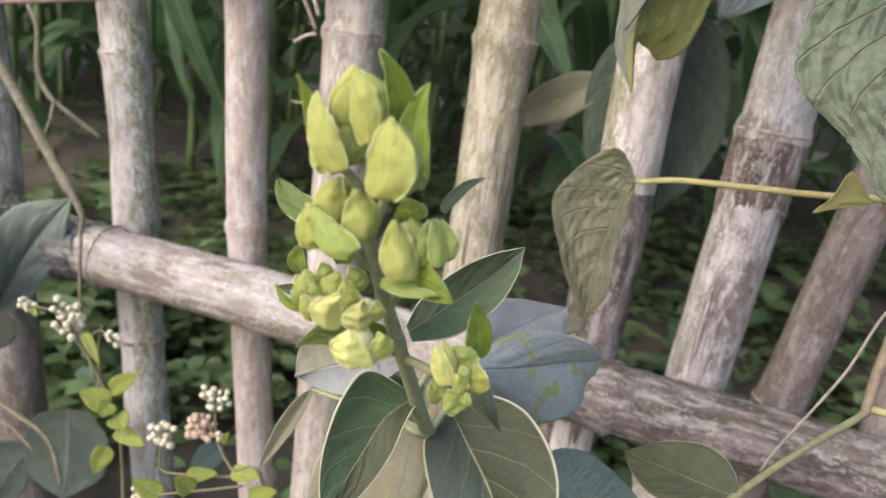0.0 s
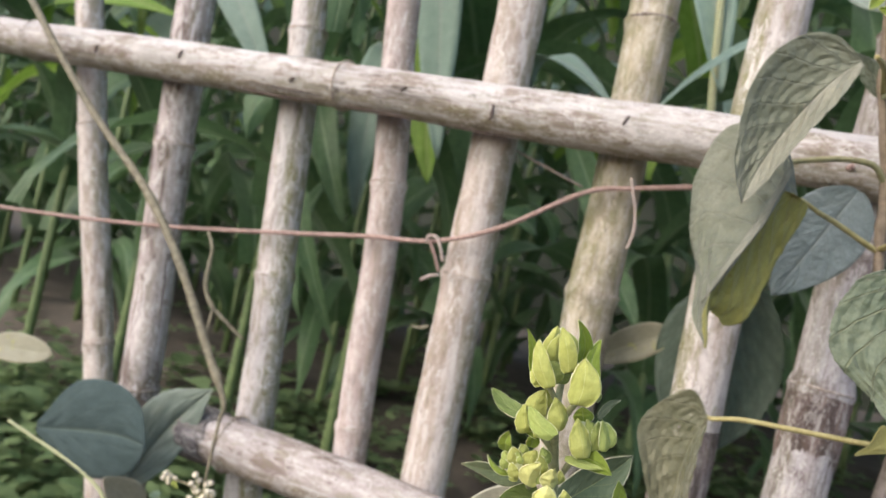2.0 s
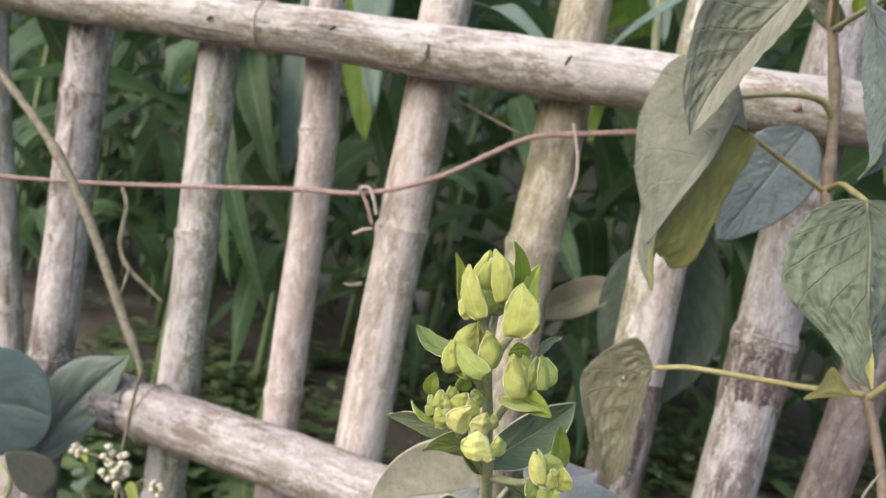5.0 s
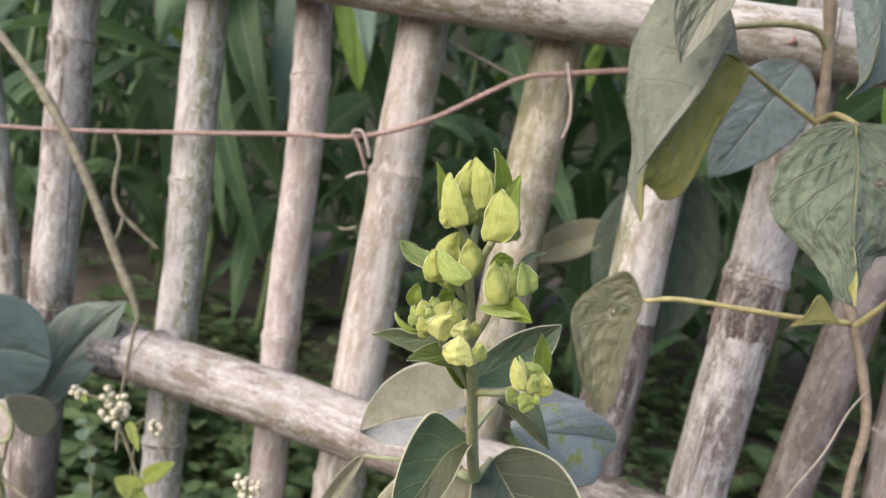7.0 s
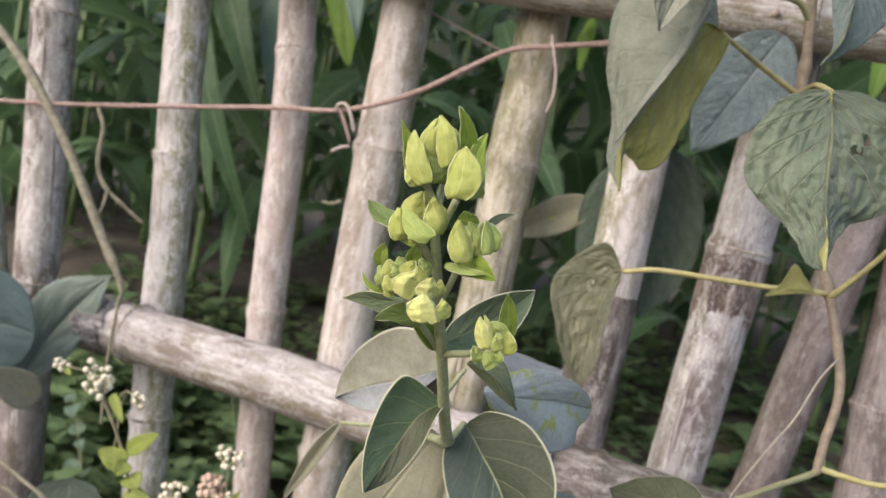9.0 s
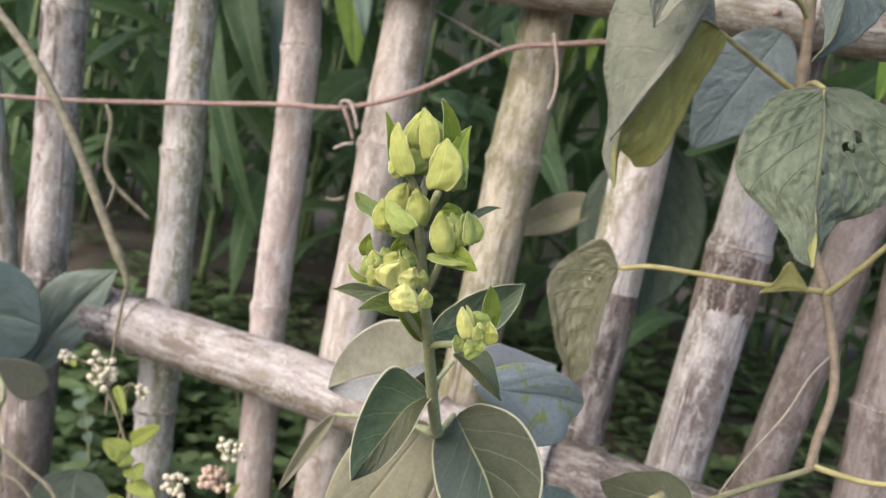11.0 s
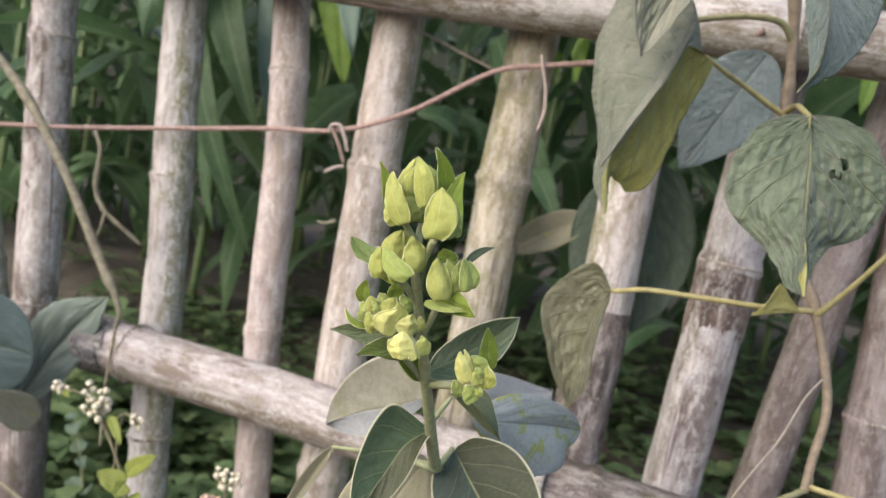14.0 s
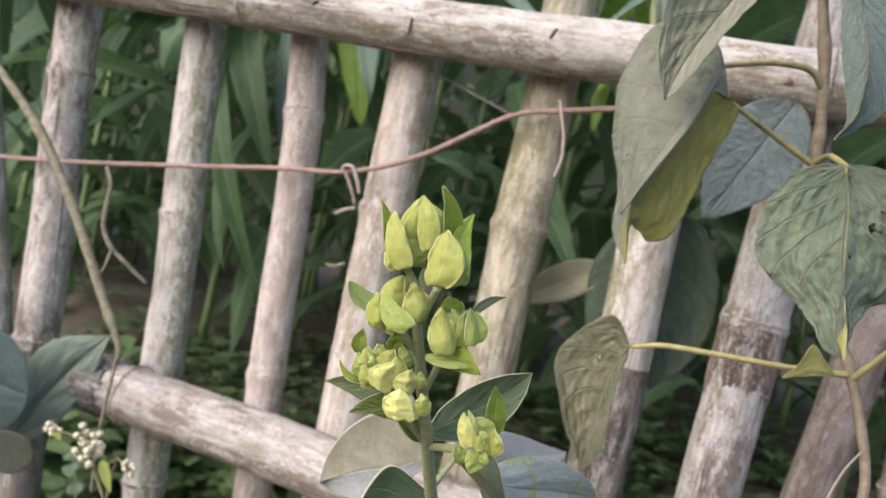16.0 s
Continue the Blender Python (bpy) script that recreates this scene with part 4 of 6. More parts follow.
# ---- dry twigs by the fence ----
twig = thing("dry_twig", (-0.4227, 0.7700, 0.6493), "long dry grey-brown twig leaning on the fence", "twig")
part("main_stem", tube([(*q, r) for q, r in (((-0.8099, 0.7600, 1.0180), .0044), ((-0.7221, 0.7650, 0.9353), .0044), ((-0.6550, 0.7700, 0.8763), .0044), ((-0.5566, 0.7700, 0.8050), .0045), ((-0.4887, 0.7700, 0.7361), .0047), ((-0.4263, 0.7700, 0.6543), .0046), ((-0.3901, 0.7680, 0.6087), .0028), ((-0.3898, 0.7680, 0.5878), .0018), ((-0.3886, 0.7650, 0.5273), .0014), ((-0.3797, 0.7600, 0.4752), .0012))], rough=0.15, knots=(0.35, 0.6), steps=10), TWIG, twig)
part("side_twig", tube([(*q, r) for q, r in (((-0.5148, 0.8350, 0.7727), .002), ((-0.4999, 0.8300, 0.7535), .0022), ((-0.4943, 0.8250, 0.7152), .0025), ((-0.4798, 0.8250, 0.6924), .0027), ((-0.4577, 0.8300, 0.6768), .0024), ((-0.4352, 0.8380, 0.6614), .0018))], rough=0.2, steps=8), TWIG, twig)
part("side_twig", tube([(*q, r) for q, r in (((-0.4760, 0.8250, 0.6900), .0018), ((-0.4647, 0.8100, 0.6761), .0014), ((-0.4460, 0.7850, 0.6645), .001))], rough=0.2, steps=8), TWIG, twig)
straw = obj("straw_stalk", tube([(*q, 0.0013) for q in ((-0.1948, 0.9000, 0.9367), (-0.1458, 0.9000, 0.9186), (-0.1005, 0.9000, 0.9023))], steps=6), STRAND)
tagged(straw, "thin straw-coloured dry stalk behind the posts", "stalk")

# ---- budding plant in the foreground ----
plant = thing("budding_plant", (0.03, 0.62, GROUND), "green herb with clustered yellow-green buds and rimmed leaves", "plant")
part("stem", tube([(*q, r) for q, r in (((0.035, 0.63, 0.10), .0042), ((0.025, 0.60, 0.40), .004), ((0.0135, 0.5650, 0.6012), .0035), ((0.0121, 0.5280, 0.6429), .0029), ((0.0140, 0.4900, 0.6837), .0024), ((0.0147, 0.4720, 0.7041), .0021), ((0.0151, 0.4570, 0.7220), .0019), ((0.0144, 0.4470, 0.7380), .0017), ((0.0138, 0.4470, 0.7500), .0014), ((0.0136, 0.4500, 0.7560), .0011))], rough=0.06, steps=10, knots=(0.5, 0.62)), STEM, plant, "upright green stem, faintly hairy")


def stalk(*pts, mat=STEM):
    part("stalk", tube([(*q, r) for q, r in pts], steps=6, segs=8), mat, plant)


stalk(((0.0159, 0.4480, 0.7373), .0013), ((0.0190, 0.4430, 0.7430), .0013), ((0.0224, 0.4380, 0.7490), .0014))
stalk(((0.0133, 0.4440, 0.7474), .0011), ((0.0108, 0.4400, 0.7520), .0012), ((0.0102, 0.4360, 0.7534), .0012))
stalk(((0.0148, 0.4550, 0.7245), .0013), ((0.0115, 0.4480, 0.7305), .0014), ((0.0087, 0.4430, 0.7347), .0015))
stalk(((0.0161, 0.4650, 0.7119), .0012), ((0.0204, 0.4580, 0.7201), .0013), ((0.0238, 0.4520, 0.7277), .0013))
stalk(((0.0130, 0.4870, 0.6881), .0014), ((0.0106, 0.4720, 0.6976), .0014), ((0.0080, 0.4570, 0.7069), .0014), ((0.0078, 0.4500, 0.7124), .0013))
stalk(((0.0144, 0.4880, 0.6869), .0014), ((0.0217, 0.4780, 0.6910), .0015), ((0.0303, 0.4680, 0.6949), .0014), ((0.0356, 0.4620, 0.6995), .0013))
stalk(((0.0118, 0.5320, 0.6358), .0017), ((0.0070, 0.5300, 0.6377), .0016), ((-0.0044, 0.5400, 0.6351), .0014))
stalk(((0.0118, 0.5320, 0.6358), .0016), ((0.0149, 0.5330, 0.6411), .0015), ((0.0169, 0.5400, 0.6463), .0013))
stalk(((0.0126, 0.5120, 0.6608), .0014), ((0.0096, 0.5120, 0.6625), .0013))
stalk(((0.0133, 0.5080, 0.6659), .0013), ((0.0155, 0.5120, 0.6718), .0012), ((0.0182, 0.5150, 0.6774), .001))

# top cluster
core = bud_core((0.0125, 0.4470, 0.7588), (0.0083, 0.4470, 0.7753), 0.0085, SEPAL)
sepal(core, (0.0112, 0.4440, 0.7598), (0.0085, 0.4440, 0.7753), 0.0100, SEPAL, cup=70, puff=0.1, lean=-0.06)
sepal(core, (0.0174, 0.4440, 0.7609), (0.0120, 0.4440, 0.7742), 0.0076, SEPAL_GREEN, cup=66, puff=0.1, lean=0.08)
sepal(core, (0.0111, 0.4400, 0.7609), (0.0109, 0.4400, 0.7727), 0.0060, SEPAL, cup=60, puff=0.14, lean=-0.1)
sepal(core, (0.0181, 0.4350, 0.7593), (0.0119, 0.4370, 0.7757), 0.0066, SEPAL, cup=60, puff=0.16, lean=0.06)
core = bud_core((0.0104, 0.4410, 0.7528), (0.0052, 0.4410, 0.7642), 0.0068, SEPAL)
sepal(core, (0.0130, 0.4390, 0.7535), (0.0102, 0.4390, 0.7629), 0.0064, SEPAL_GREEN, cup=66, puff=0.14, lean=0.05)
sepal(core, (0.0088, 0.4380, 0.7521), (0.0035, 0.4380, 0.7577), 0.0064, SEPAL, cup=62, puff=0.15, lean=-0.05)
sepal(core, (0.0128, 0.4320, 0.7525), (0.0047, 0.4340, 0.7691), 0.0069, SEPAL, cup=62, puff=0.12, lean=-0.05)
core = bud_core((0.0246, 0.4370, 0.7505), (0.0229, 0.4370, 0.7624), 0.0081, SEPAL)
sepal(core, (0.0287, 0.4360, 0.7509), (0.0270, 0.4360, 0.7569), 0.0062, SEPAL_GREEN, cup=66, puff=0.15, lean=0.05)
sepal(core, (0.0274, 0.4330, 0.7501), (0.0256, 0.4330, 0.7651), 0.0083, SEPAL_GREEN, cup=64, puff=0.12, lean=0.08)
sepal(core, (0.0254, 0.4270, 0.7497), (0.0238, 0.4310, 0.7664), 0.0109, SEPAL, cup=60, puff=0.15, lean=0.1)
sepal(plant, (0.0045, 0.4400, 0.7544), (-0.0005, 0.4350, 0.7720), 0.0046, BRACT, cup=-24, puff=0.02, lean=0.05, name="bract", sharp=0.6)
sepal(plant, (0.0199, 0.4470, 0.7630), (0.0177, 0.4370, 0.7794), 0.0059, BRACT, cup=-28, puff=0.03, lean=0.1, name="bract", sharp=0.5)
sepal(plant, (0.0277, 0.4440, 0.7516), (0.0250, 0.4500, 0.7737), 0.0070, BRACT, cup=-24, puff=0.02, lean=-0.12, name="bract", sharp=0.4)
sepal(core, (0.0145, 0.4430, 0.7537), (0.0140, 0.4430, 0.7621), 0.0080, SEPAL_GREEN, cup=64, puff=0.14, lean=0.0)
# left middle cluster
core = bud_core((0.0102, 0.4460, 0.7370), (0.0072, 0.4460, 0.7489), 0.0090, SEPAL)
sepal(core, (0.0111, 0.4440, 0.7402), (0.0099, 0.4440, 0.7510), 0.0066, SEPAL, cup=66, puff=0.15, lean=0.05)
sepal(core, (0.0085, 0.4410, 0.7389), (0.0093, 0.4410, 0.7503), 0.0077, SEPAL, cup=64, puff=0.18, lean=-0.14)
sepal(core, (0.0183, 0.4370, 0.7369), (0.0150, 0.4370, 0.7491), 0.0086, SEPAL, cup=66, puff=0.16, lean=0.04)
core = bud_core((0.0050, 0.4430, 0.7327), (0.0018, 0.4430, 0.7423), 0.0062, SEPAL)
sepal(core, (0.0078, 0.4400, 0.7332), (0.0053, 0.4400, 0.7413), 0.0038, SEPAL_GREEN, cup=60, puff=0.14, lean=0.1)
sepal(core, (0.0060, 0.4380, 0.7325), (0.0032, 0.4380, 0.7432), 0.0065, SEPAL, cup=66, puff=0.15, lean=-0.05)
sepal(core, (0.0111, 0.4360, 0.7324), (0.0102, 0.4360, 0.7375), 0.0030, SEPAL, cup=60, puff=0.18, lean=0.05)
sepal(core, (0.0183, 0.4320, 0.7354), (0.0060, 0.4350, 0.7434), 0.0066, SEPAL_GREEN, cup=62, puff=0.14, lean=-0.1, sharp=0.3)
sepal(plant, (0.0109, 0.4410, 0.7321), (0.0021, 0.4430, 0.7345), 0.0034, BRACT, cup=30, puff=0.1, lean=-0.05, name="bract")
sepal(plant, (0.0031, 0.4470, 0.7367), (-0.0165, 0.4570, 0.7433), 0.0067, LEAF_FRESH, cup=-30, puff=0.03, lean=-0.08, name="bract")
# right middle cluster
core = bud_core((0.0279, 0.4460, 0.7311), (0.0245, 0.4460, 0.7421), 0.0080, SEPAL_GREEN)
sepal(core, (0.0251, 0.4490, 0.7408), (0.0232, 0.4490, 0.7463), 0.0074, BRACT, cup=55, puff=0.16, lean=0.0)
sepal(core, (0.0313, 0.4420, 0.7321), (0.0274, 0.4420, 0.7434), 0.0071, SEPAL_GREEN, cup=64, puff=0.14, lean=0.1)
sepal(core, (0.0296, 0.4370, 0.7298), (0.0243, 0.4390, 0.7434), 0.0081, SEPAL, cup=66, puff=0.15, lean=-0.04)
core = bud_core((0.0345, 0.4460, 0.7345), (0.0317, 0.4460, 0.7440), 0.0057, SEPAL_GREEN)
sepal(core, (0.0367, 0.4430, 0.7348), (0.0341, 0.4430, 0.7440), 0.0045, SEPAL_GREEN, cup=60, puff=0.13, lean=0.12)
sepal(core, (0.0335, 0.4430, 0.7341), (0.0315, 0.4430, 0.7438), 0.0045, SEPAL_GREEN, cup=60, puff=0.13, lean=-0.12)
sepal(core, (0.0361, 0.4400, 0.7339), (0.0331, 0.4400, 0.7450), 0.0044, SEPAL_GREEN, cup=60, puff=0.12, lean=0.02)
sepal(plant, (0.0285, 0.4620, 0.7417), (0.0323, 0.4860, 0.7483), 0.0030, LEAF, cup=-35, puff=0.02, lean=-0.05, name="bract")
sepal(plant, (0.0243, 0.4450, 0.7284), (0.0402, 0.4410, 0.7261), 0.0077, BRACT, cup=-32, puff=0.05, lean=-0.1, name="bract", sharp=0.3)
sepal(plant, (0.0223, 0.4400, 0.7274), (0.0370, 0.4400, 0.7275), 0.0032, SEPAL_GREEN, cup=40, puff=0.1, lean=0.05, name="bract")
# lower left cluster of small tight buds
core = bud_core((0.0041, 0.4480, 0.7130), (0.0030, 0.4480, 0.7240), 0.0100, SEPAL_GREEN)
sepal(core, (0.0010, 0.4470, 0.7165), (-0.0034, 0.4470, 0.7216), 0.0044, SEPAL_GREEN, cup=55, puff=0.16, lean=-0.1)
sepal(core, (0.0040, 0.4440, 0.7193), (0.0008, 0.4440, 0.7246), 0.0059, SEPAL, cup=62, puff=0.16, lean=-0.1)
sepal(core, (0.0052, 0.4470, 0.7223), (0.0031, 0.4470, 0.7263), 0.0040, SEPAL_GREEN, cup=60, puff=0.16, lean=0.05)
sepal(core, (0.0051, 0.4410, 0.7220), (0.0030, 0.4410, 0.7240), 0.0023, SEPAL_GREEN, cup=60, puff=0.16, lean=0.1)
sepal(core, (0.0064, 0.4400, 0.7204), (0.0050, 0.4400, 0.7233), 0.0025, SEPAL_GREEN, cup=60, puff=0.16, lean=-0.1)
sepal(core, (-0.0004, 0.4450, 0.7156), (-0.0031, 0.4450, 0.7189), 0.0034, SEPAL_GREEN, cup=60, puff=0.16, lean=-0.05)
sepal(core, (0.0054, 0.4410, 0.7144), (0.0022, 0.4410, 0.7194), 0.0043, SEPAL, cup=58, puff=0.16, lean=-0.1)
sepal(core, (0.0143, 0.4460, 0.7211), (0.0116, 0.4460, 0.7273), 0.0058, SEPAL_GREEN, cup=58, puff=0.16, lean=0.12)
sepal(core, (0.0091, 0.4430, 0.7181), (0.0105, 0.4430, 0.7265), 0.0066, SEPAL, cup=52, puff=0.16, lean=-0.12)
sepal(core, (0.0130, 0.4420, 0.7171), (0.0126, 0.4420, 0.7252), 0.0054, SEPAL, cup=50, puff=0.16, lean=0.1)
sepal(core, (0.0114, 0.4360, 0.7140), (0.0143, 0.4360, 0.7237), 0.0075, SEPAL_PALE, cup=50, puff=0.16, lean=-0.15, keel=0.5)
sepal(core, (0.0149, 0.4380, 0.7154), (0.0135, 0.4380, 0.7201), 0.0026, SEPAL_GREEN, cup=60, puff=0.16, lean=0.1)
sepal(core, (0.0045, 0.4420, 0.7123), (0.0037, 0.4420, 0.7163), 0.0035, SEPAL, cup=60, puff=0.16, lean=-0.1)
core = bud_core((0.0174, 0.4440, 0.7147), (0.0177, 0.4440, 0.7213), 0.0054, SEPAL_PALE)
sepal(core, (0.0211, 0.4410, 0.7166), (0.0212, 0.4410, 0.7221), 0.0038, SEPAL, cup=55, puff=0.15, lean=0.15)
sepal(core, (0.0197, 0.4370, 0.7154), (0.0199, 0.4370, 0.7230), 0.0067, SEPAL_PALE, cup=48, puff=0.16, lean=-0.12, keel=0.5)
core = bud_core((0.0193, 0.4400, 0.7073), (0.0183, 0.4400, 0.7159), 0.0084, SEPAL_PALE)
sepal(core, (0.0253, 0.4360, 0.7100), (0.0251, 0.4360, 0.7168), 0.0056, SEPAL, cup=58, puff=0.16, lean=0.12)
sepal(core, (0.0207, 0.4310, 0.7083), (0.0199, 0.4310, 0.7176), 0.0091, SEPAL_PALE, cup=60, puff=0.18, lean=-0.08, keel=0.5)
sepal(core, (0.0255, 0.4330, 0.7094), (0.0226, 0.4330, 0.7130), 0.0044, SEPAL_PALE, cup=55, puff=0.16, lean=0.05, keel=0.5)
sepal(plant, (-0.0036, 0.4500, 0.7207), (-0.0027, 0.4460, 0.7301), 0.0057, BRACT, cup=-25, puff=0.06, lean=-0.05, name="bract", sharp=0.6)
sepal(plant, (0.0049, 0.4560, 0.7240), (0.0050, 0.4560, 0.7313), 0.0055, BRACT, cup=-20, puff=0.05, lean=0.05, name="bract", sharp=0.6)
sepal(plant, (0.0006, 0.4490, 0.7130), (-0.0099, 0.4480, 0.7179), 0.0028, BRACT, cup=40, puff=0.04, lean=-0.22, name="bract", sharp=0.6)
# lower right cluster
core = bud_core((0.0411, 0.4560, 0.6982), (0.0390, 0.4560, 0.7083), 0.0075, SEPAL_GREEN)
sepal(core, (0.0442, 0.4520, 0.7056), (0.0387, 0.4520, 0.7107), 0.0058, SEPAL_GREEN, cup=55, puff=0.14, lean=0.1)
sepal(core, (0.0456, 0.4490, 0.7013), (0.0459, 0.4490, 0.7092), 0.0053, SEPAL, cup=52, puff=0.15, lean=0.2)
sepal(core, (0.0404, 0.4470, 0.7024), (0.0358, 0.4470, 0.7123), 0.0050, SEPAL_PALE, cup=62, puff=0.13, lean=-0.05, keel=0.5)
sepal(core, (0.0401, 0.4500, 0.7041), (0.0365, 0.4500, 0.7128), 0.0027, SEPAL_PALE, cup=55, puff=0.1, lean=0.05, keel=0.5)
sepal(core, (0.0444, 0.4450, 0.7028), (0.0423, 0.4450, 0.7073), 0.0036, SEPAL, cup=60, puff=0.15, lean=0.05)
sepal(core, (0.0442, 0.4470, 0.7055), (0.0428, 0.4470, 0.7083), 0.0025, SEPAL_GREEN, cup=60, puff=0.15, lean=0.05)
sepal(core, (0.0383, 0.4490, 0.6966), (0.0352, 0.4490, 0.7018), 0.0050, SEPAL_GREEN, cup=-35, puff=0.1, lean=-0.1)
sepal(core, (0.0443, 0.4460, 0.6967), (0.0401, 0.4460, 0.7015), 0.0057, SEPAL_GREEN, cup=55, puff=0.14, lean=0.05)
sepal(core, (0.0449, 0.4460, 0.6992), (0.0454, 0.4460, 0.7028), 0.0030, SEPAL_GREEN, cup=55, puff=0.14, lean=0.05)
sepal(plant, (0.0426, 0.4630, 0.7042), (0.0410, 0.4600, 0.7204), 0.0067, BRACT, cup=-25, puff=0.03, lean=0.04, name="bract", sharp=0.3)
leaf(plant, (0.0118, 0.4870, 0.6894), (0.0041, 0.4620, 0.7067), 0.0087, mat=BRACT, name="bract", shape="lance", fold=(20, 20), nu=12)
# large leaves
# Next three leaves: each half is painted as light falls on it.
loft_leaf(plant, ((0.0093, 0.5150, 0.6615), (-0.0043, 0.5058, 0.6705), (-0.0091, 0.4966, 0.6631), (-0.0111, 0.4900, 0.6479), (-0.0100, 0.4860, 0.6346), (-0.0058, 0.4820, 0.6243)),
          ((0.0114, 0.5150, 0.6605), (0.0034, 0.5075, 0.6532), (-0.0008, 0.5000, 0.6420), (-0.0039, 0.4910, 0.6324), (-0.0058, 0.4820, 0.6243)),
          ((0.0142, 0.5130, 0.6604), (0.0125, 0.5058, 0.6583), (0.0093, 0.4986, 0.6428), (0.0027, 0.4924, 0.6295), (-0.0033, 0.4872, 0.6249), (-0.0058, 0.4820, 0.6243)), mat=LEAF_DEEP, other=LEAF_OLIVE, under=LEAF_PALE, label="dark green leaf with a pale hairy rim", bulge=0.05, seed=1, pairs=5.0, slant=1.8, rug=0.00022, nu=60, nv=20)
loft_leaf(plant, ((0.0164, 0.5430, 0.6449), (0.0122, 0.5387, 0.6406), (0.0108, 0.5343, 0.6316), (0.0149, 0.5300, 0.6203), (0.0249, 0.5200, 0.6108), (0.0407, 0.5100, 0.6083), (0.0554, 0.5000, 0.6151)),
          ((0.0173, 0.5430, 0.6446), (0.0289, 0.5315, 0.6378), (0.0415, 0.5200, 0.6299), (0.0508, 0.5100, 0.6207), (0.0554, 0.5000, 0.6151)),
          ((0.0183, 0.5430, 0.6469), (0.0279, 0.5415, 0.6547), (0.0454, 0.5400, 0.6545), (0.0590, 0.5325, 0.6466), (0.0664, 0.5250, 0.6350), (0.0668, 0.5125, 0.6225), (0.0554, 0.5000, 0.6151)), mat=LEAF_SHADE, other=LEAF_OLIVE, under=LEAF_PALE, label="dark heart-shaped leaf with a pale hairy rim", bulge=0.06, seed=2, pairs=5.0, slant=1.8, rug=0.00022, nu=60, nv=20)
loft_leaf(plant, ((0.0079, 0.5050, 0.6909), (0.0087, 0.5150, 0.6971), (0.0165, 0.5250, 0.7065), (0.0263, 0.5350, 0.7125), (0.0365, 0.5450, 0.7152)),
          ((0.0091, 0.5050, 0.6887), (0.0175, 0.5250, 0.6949), (0.0278, 0.5383, 0.7045), (0.0365, 0.5450, 0.7152)),
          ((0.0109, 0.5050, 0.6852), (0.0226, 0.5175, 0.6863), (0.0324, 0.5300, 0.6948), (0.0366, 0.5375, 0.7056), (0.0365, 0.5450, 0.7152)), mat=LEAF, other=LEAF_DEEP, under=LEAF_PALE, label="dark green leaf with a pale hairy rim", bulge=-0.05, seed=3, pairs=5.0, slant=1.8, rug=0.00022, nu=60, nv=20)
loft_leaf(plant, ((0.0249, 0.4880, 0.6857), (0.0340, 0.4857, 0.6811), (0.0419, 0.4833, 0.6773), (0.0492, 0.4810, 0.6752)),
          ((0.0247, 0.4880, 0.6864), (0.0367, 0.4800, 0.6863), (0.0445, 0.4777, 0.6817), (0.0492, 0.4810, 0.6752)),
          ((0.0259, 0.4880, 0.6878), (0.0388, 0.4853, 0.6921), (0.0456, 0.4830, 0.6839), (0.0492, 0.4810, 0.6752)), mat=LEAF, under=LEAF, label="small olive leaf with a pale rim", bulge=0.05, seed=33, pairs=5.0, slant=1.8, rug=0.00022, nu=60, nv=20)
loft_leaf(plant, ((0.0032, 0.5220, 0.6759), (-0.0053, 0.5266, 0.6854), (-0.0233, 0.5312, 0.6843), (-0.0406, 0.5358, 0.6703), (-0.0503, 0.5404, 0.6531), (-0.0536, 0.5450, 0.6394)),
          ((0.0051, 0.5180, 0.6731), (-0.0121, 0.5293, 0.6619), (-0.0311, 0.5367, 0.6525), (-0.0513, 0.5400, 0.6405)),
          ((0.0052, 0.5200, 0.6693), (-0.0093, 0.5262, 0.6541), (-0.0214, 0.5325, 0.6432), (-0.0385, 0.5388, 0.6384), (-0.0533, 0.5450, 0.6379)), mat=LEAF_GREY, other=LEAF_LILAC, under=LEAF_BLUE, label="pale grey-green leaf with a bluish lower half", bulge=0.05, seed=6, pairs=5.0, slant=1.8, rug=0.00022, nu=60, nv=20)
loft_leaf(plant, ((0.0208, 0.5500, 0.6628), (0.0316, 0.5630, 0.6715), (0.0467, 0.5760, 0.6735), (0.0603, 0.5890, 0.6678), (0.0672, 0.6020, 0.6601), (0.0695, 0.6150, 0.6511)),
          ((0.0224, 0.5450, 0.6616), (0.0392, 0.5650, 0.6587), (0.0550, 0.5883, 0.6561), (0.0695, 0.6150, 0.6508)),
          ((0.0243, 0.5500, 0.6550), (0.0327, 0.5629, 0.6405), (0.0465, 0.5757, 0.6301), (0.0594, 0.5886, 0.6305), (0.0644, 0.6014, 0.6327), (0.0643, 0.6107, 0.6385), (0.0674, 0.6129, 0.6432), (0.0697, 0.6150, 0.6500)), mat=LEAF_BLUE, label="grey-blue leaf with yellow spots and a torn tip", bulge=0.05, seed=4, pairs=4.0, slant=2.0, rug=0.0005, nu=60, nv=24, teeth=0.0008)
loft_leaf(plant, ((0.0015, 0.4650, 0.7095), (-0.0109, 0.4730, 0.7078), (-0.0227, 0.4810, 0.7055), (-0.0340, 0.4890, 0.6997)),
          ((0.0029, 0.4620, 0.7085), (-0.0113, 0.4755, 0.7048), (-0.0340, 0.4890, 0.6997)),
          ((0.0024, 0.4650, 0.7053), (-0.0081, 0.4730, 0.7003), (-0.0203, 0.4810, 0.6999), (-0.0340, 0.4890, 0.6997)), mat=LEAF, under=LEAF_PALE, label="narrow green leaf with a pale rim", bulge=-0.04, seed=34, pairs=5.0, slant=1.8, rug=0.00022, nu=60, nv=20)
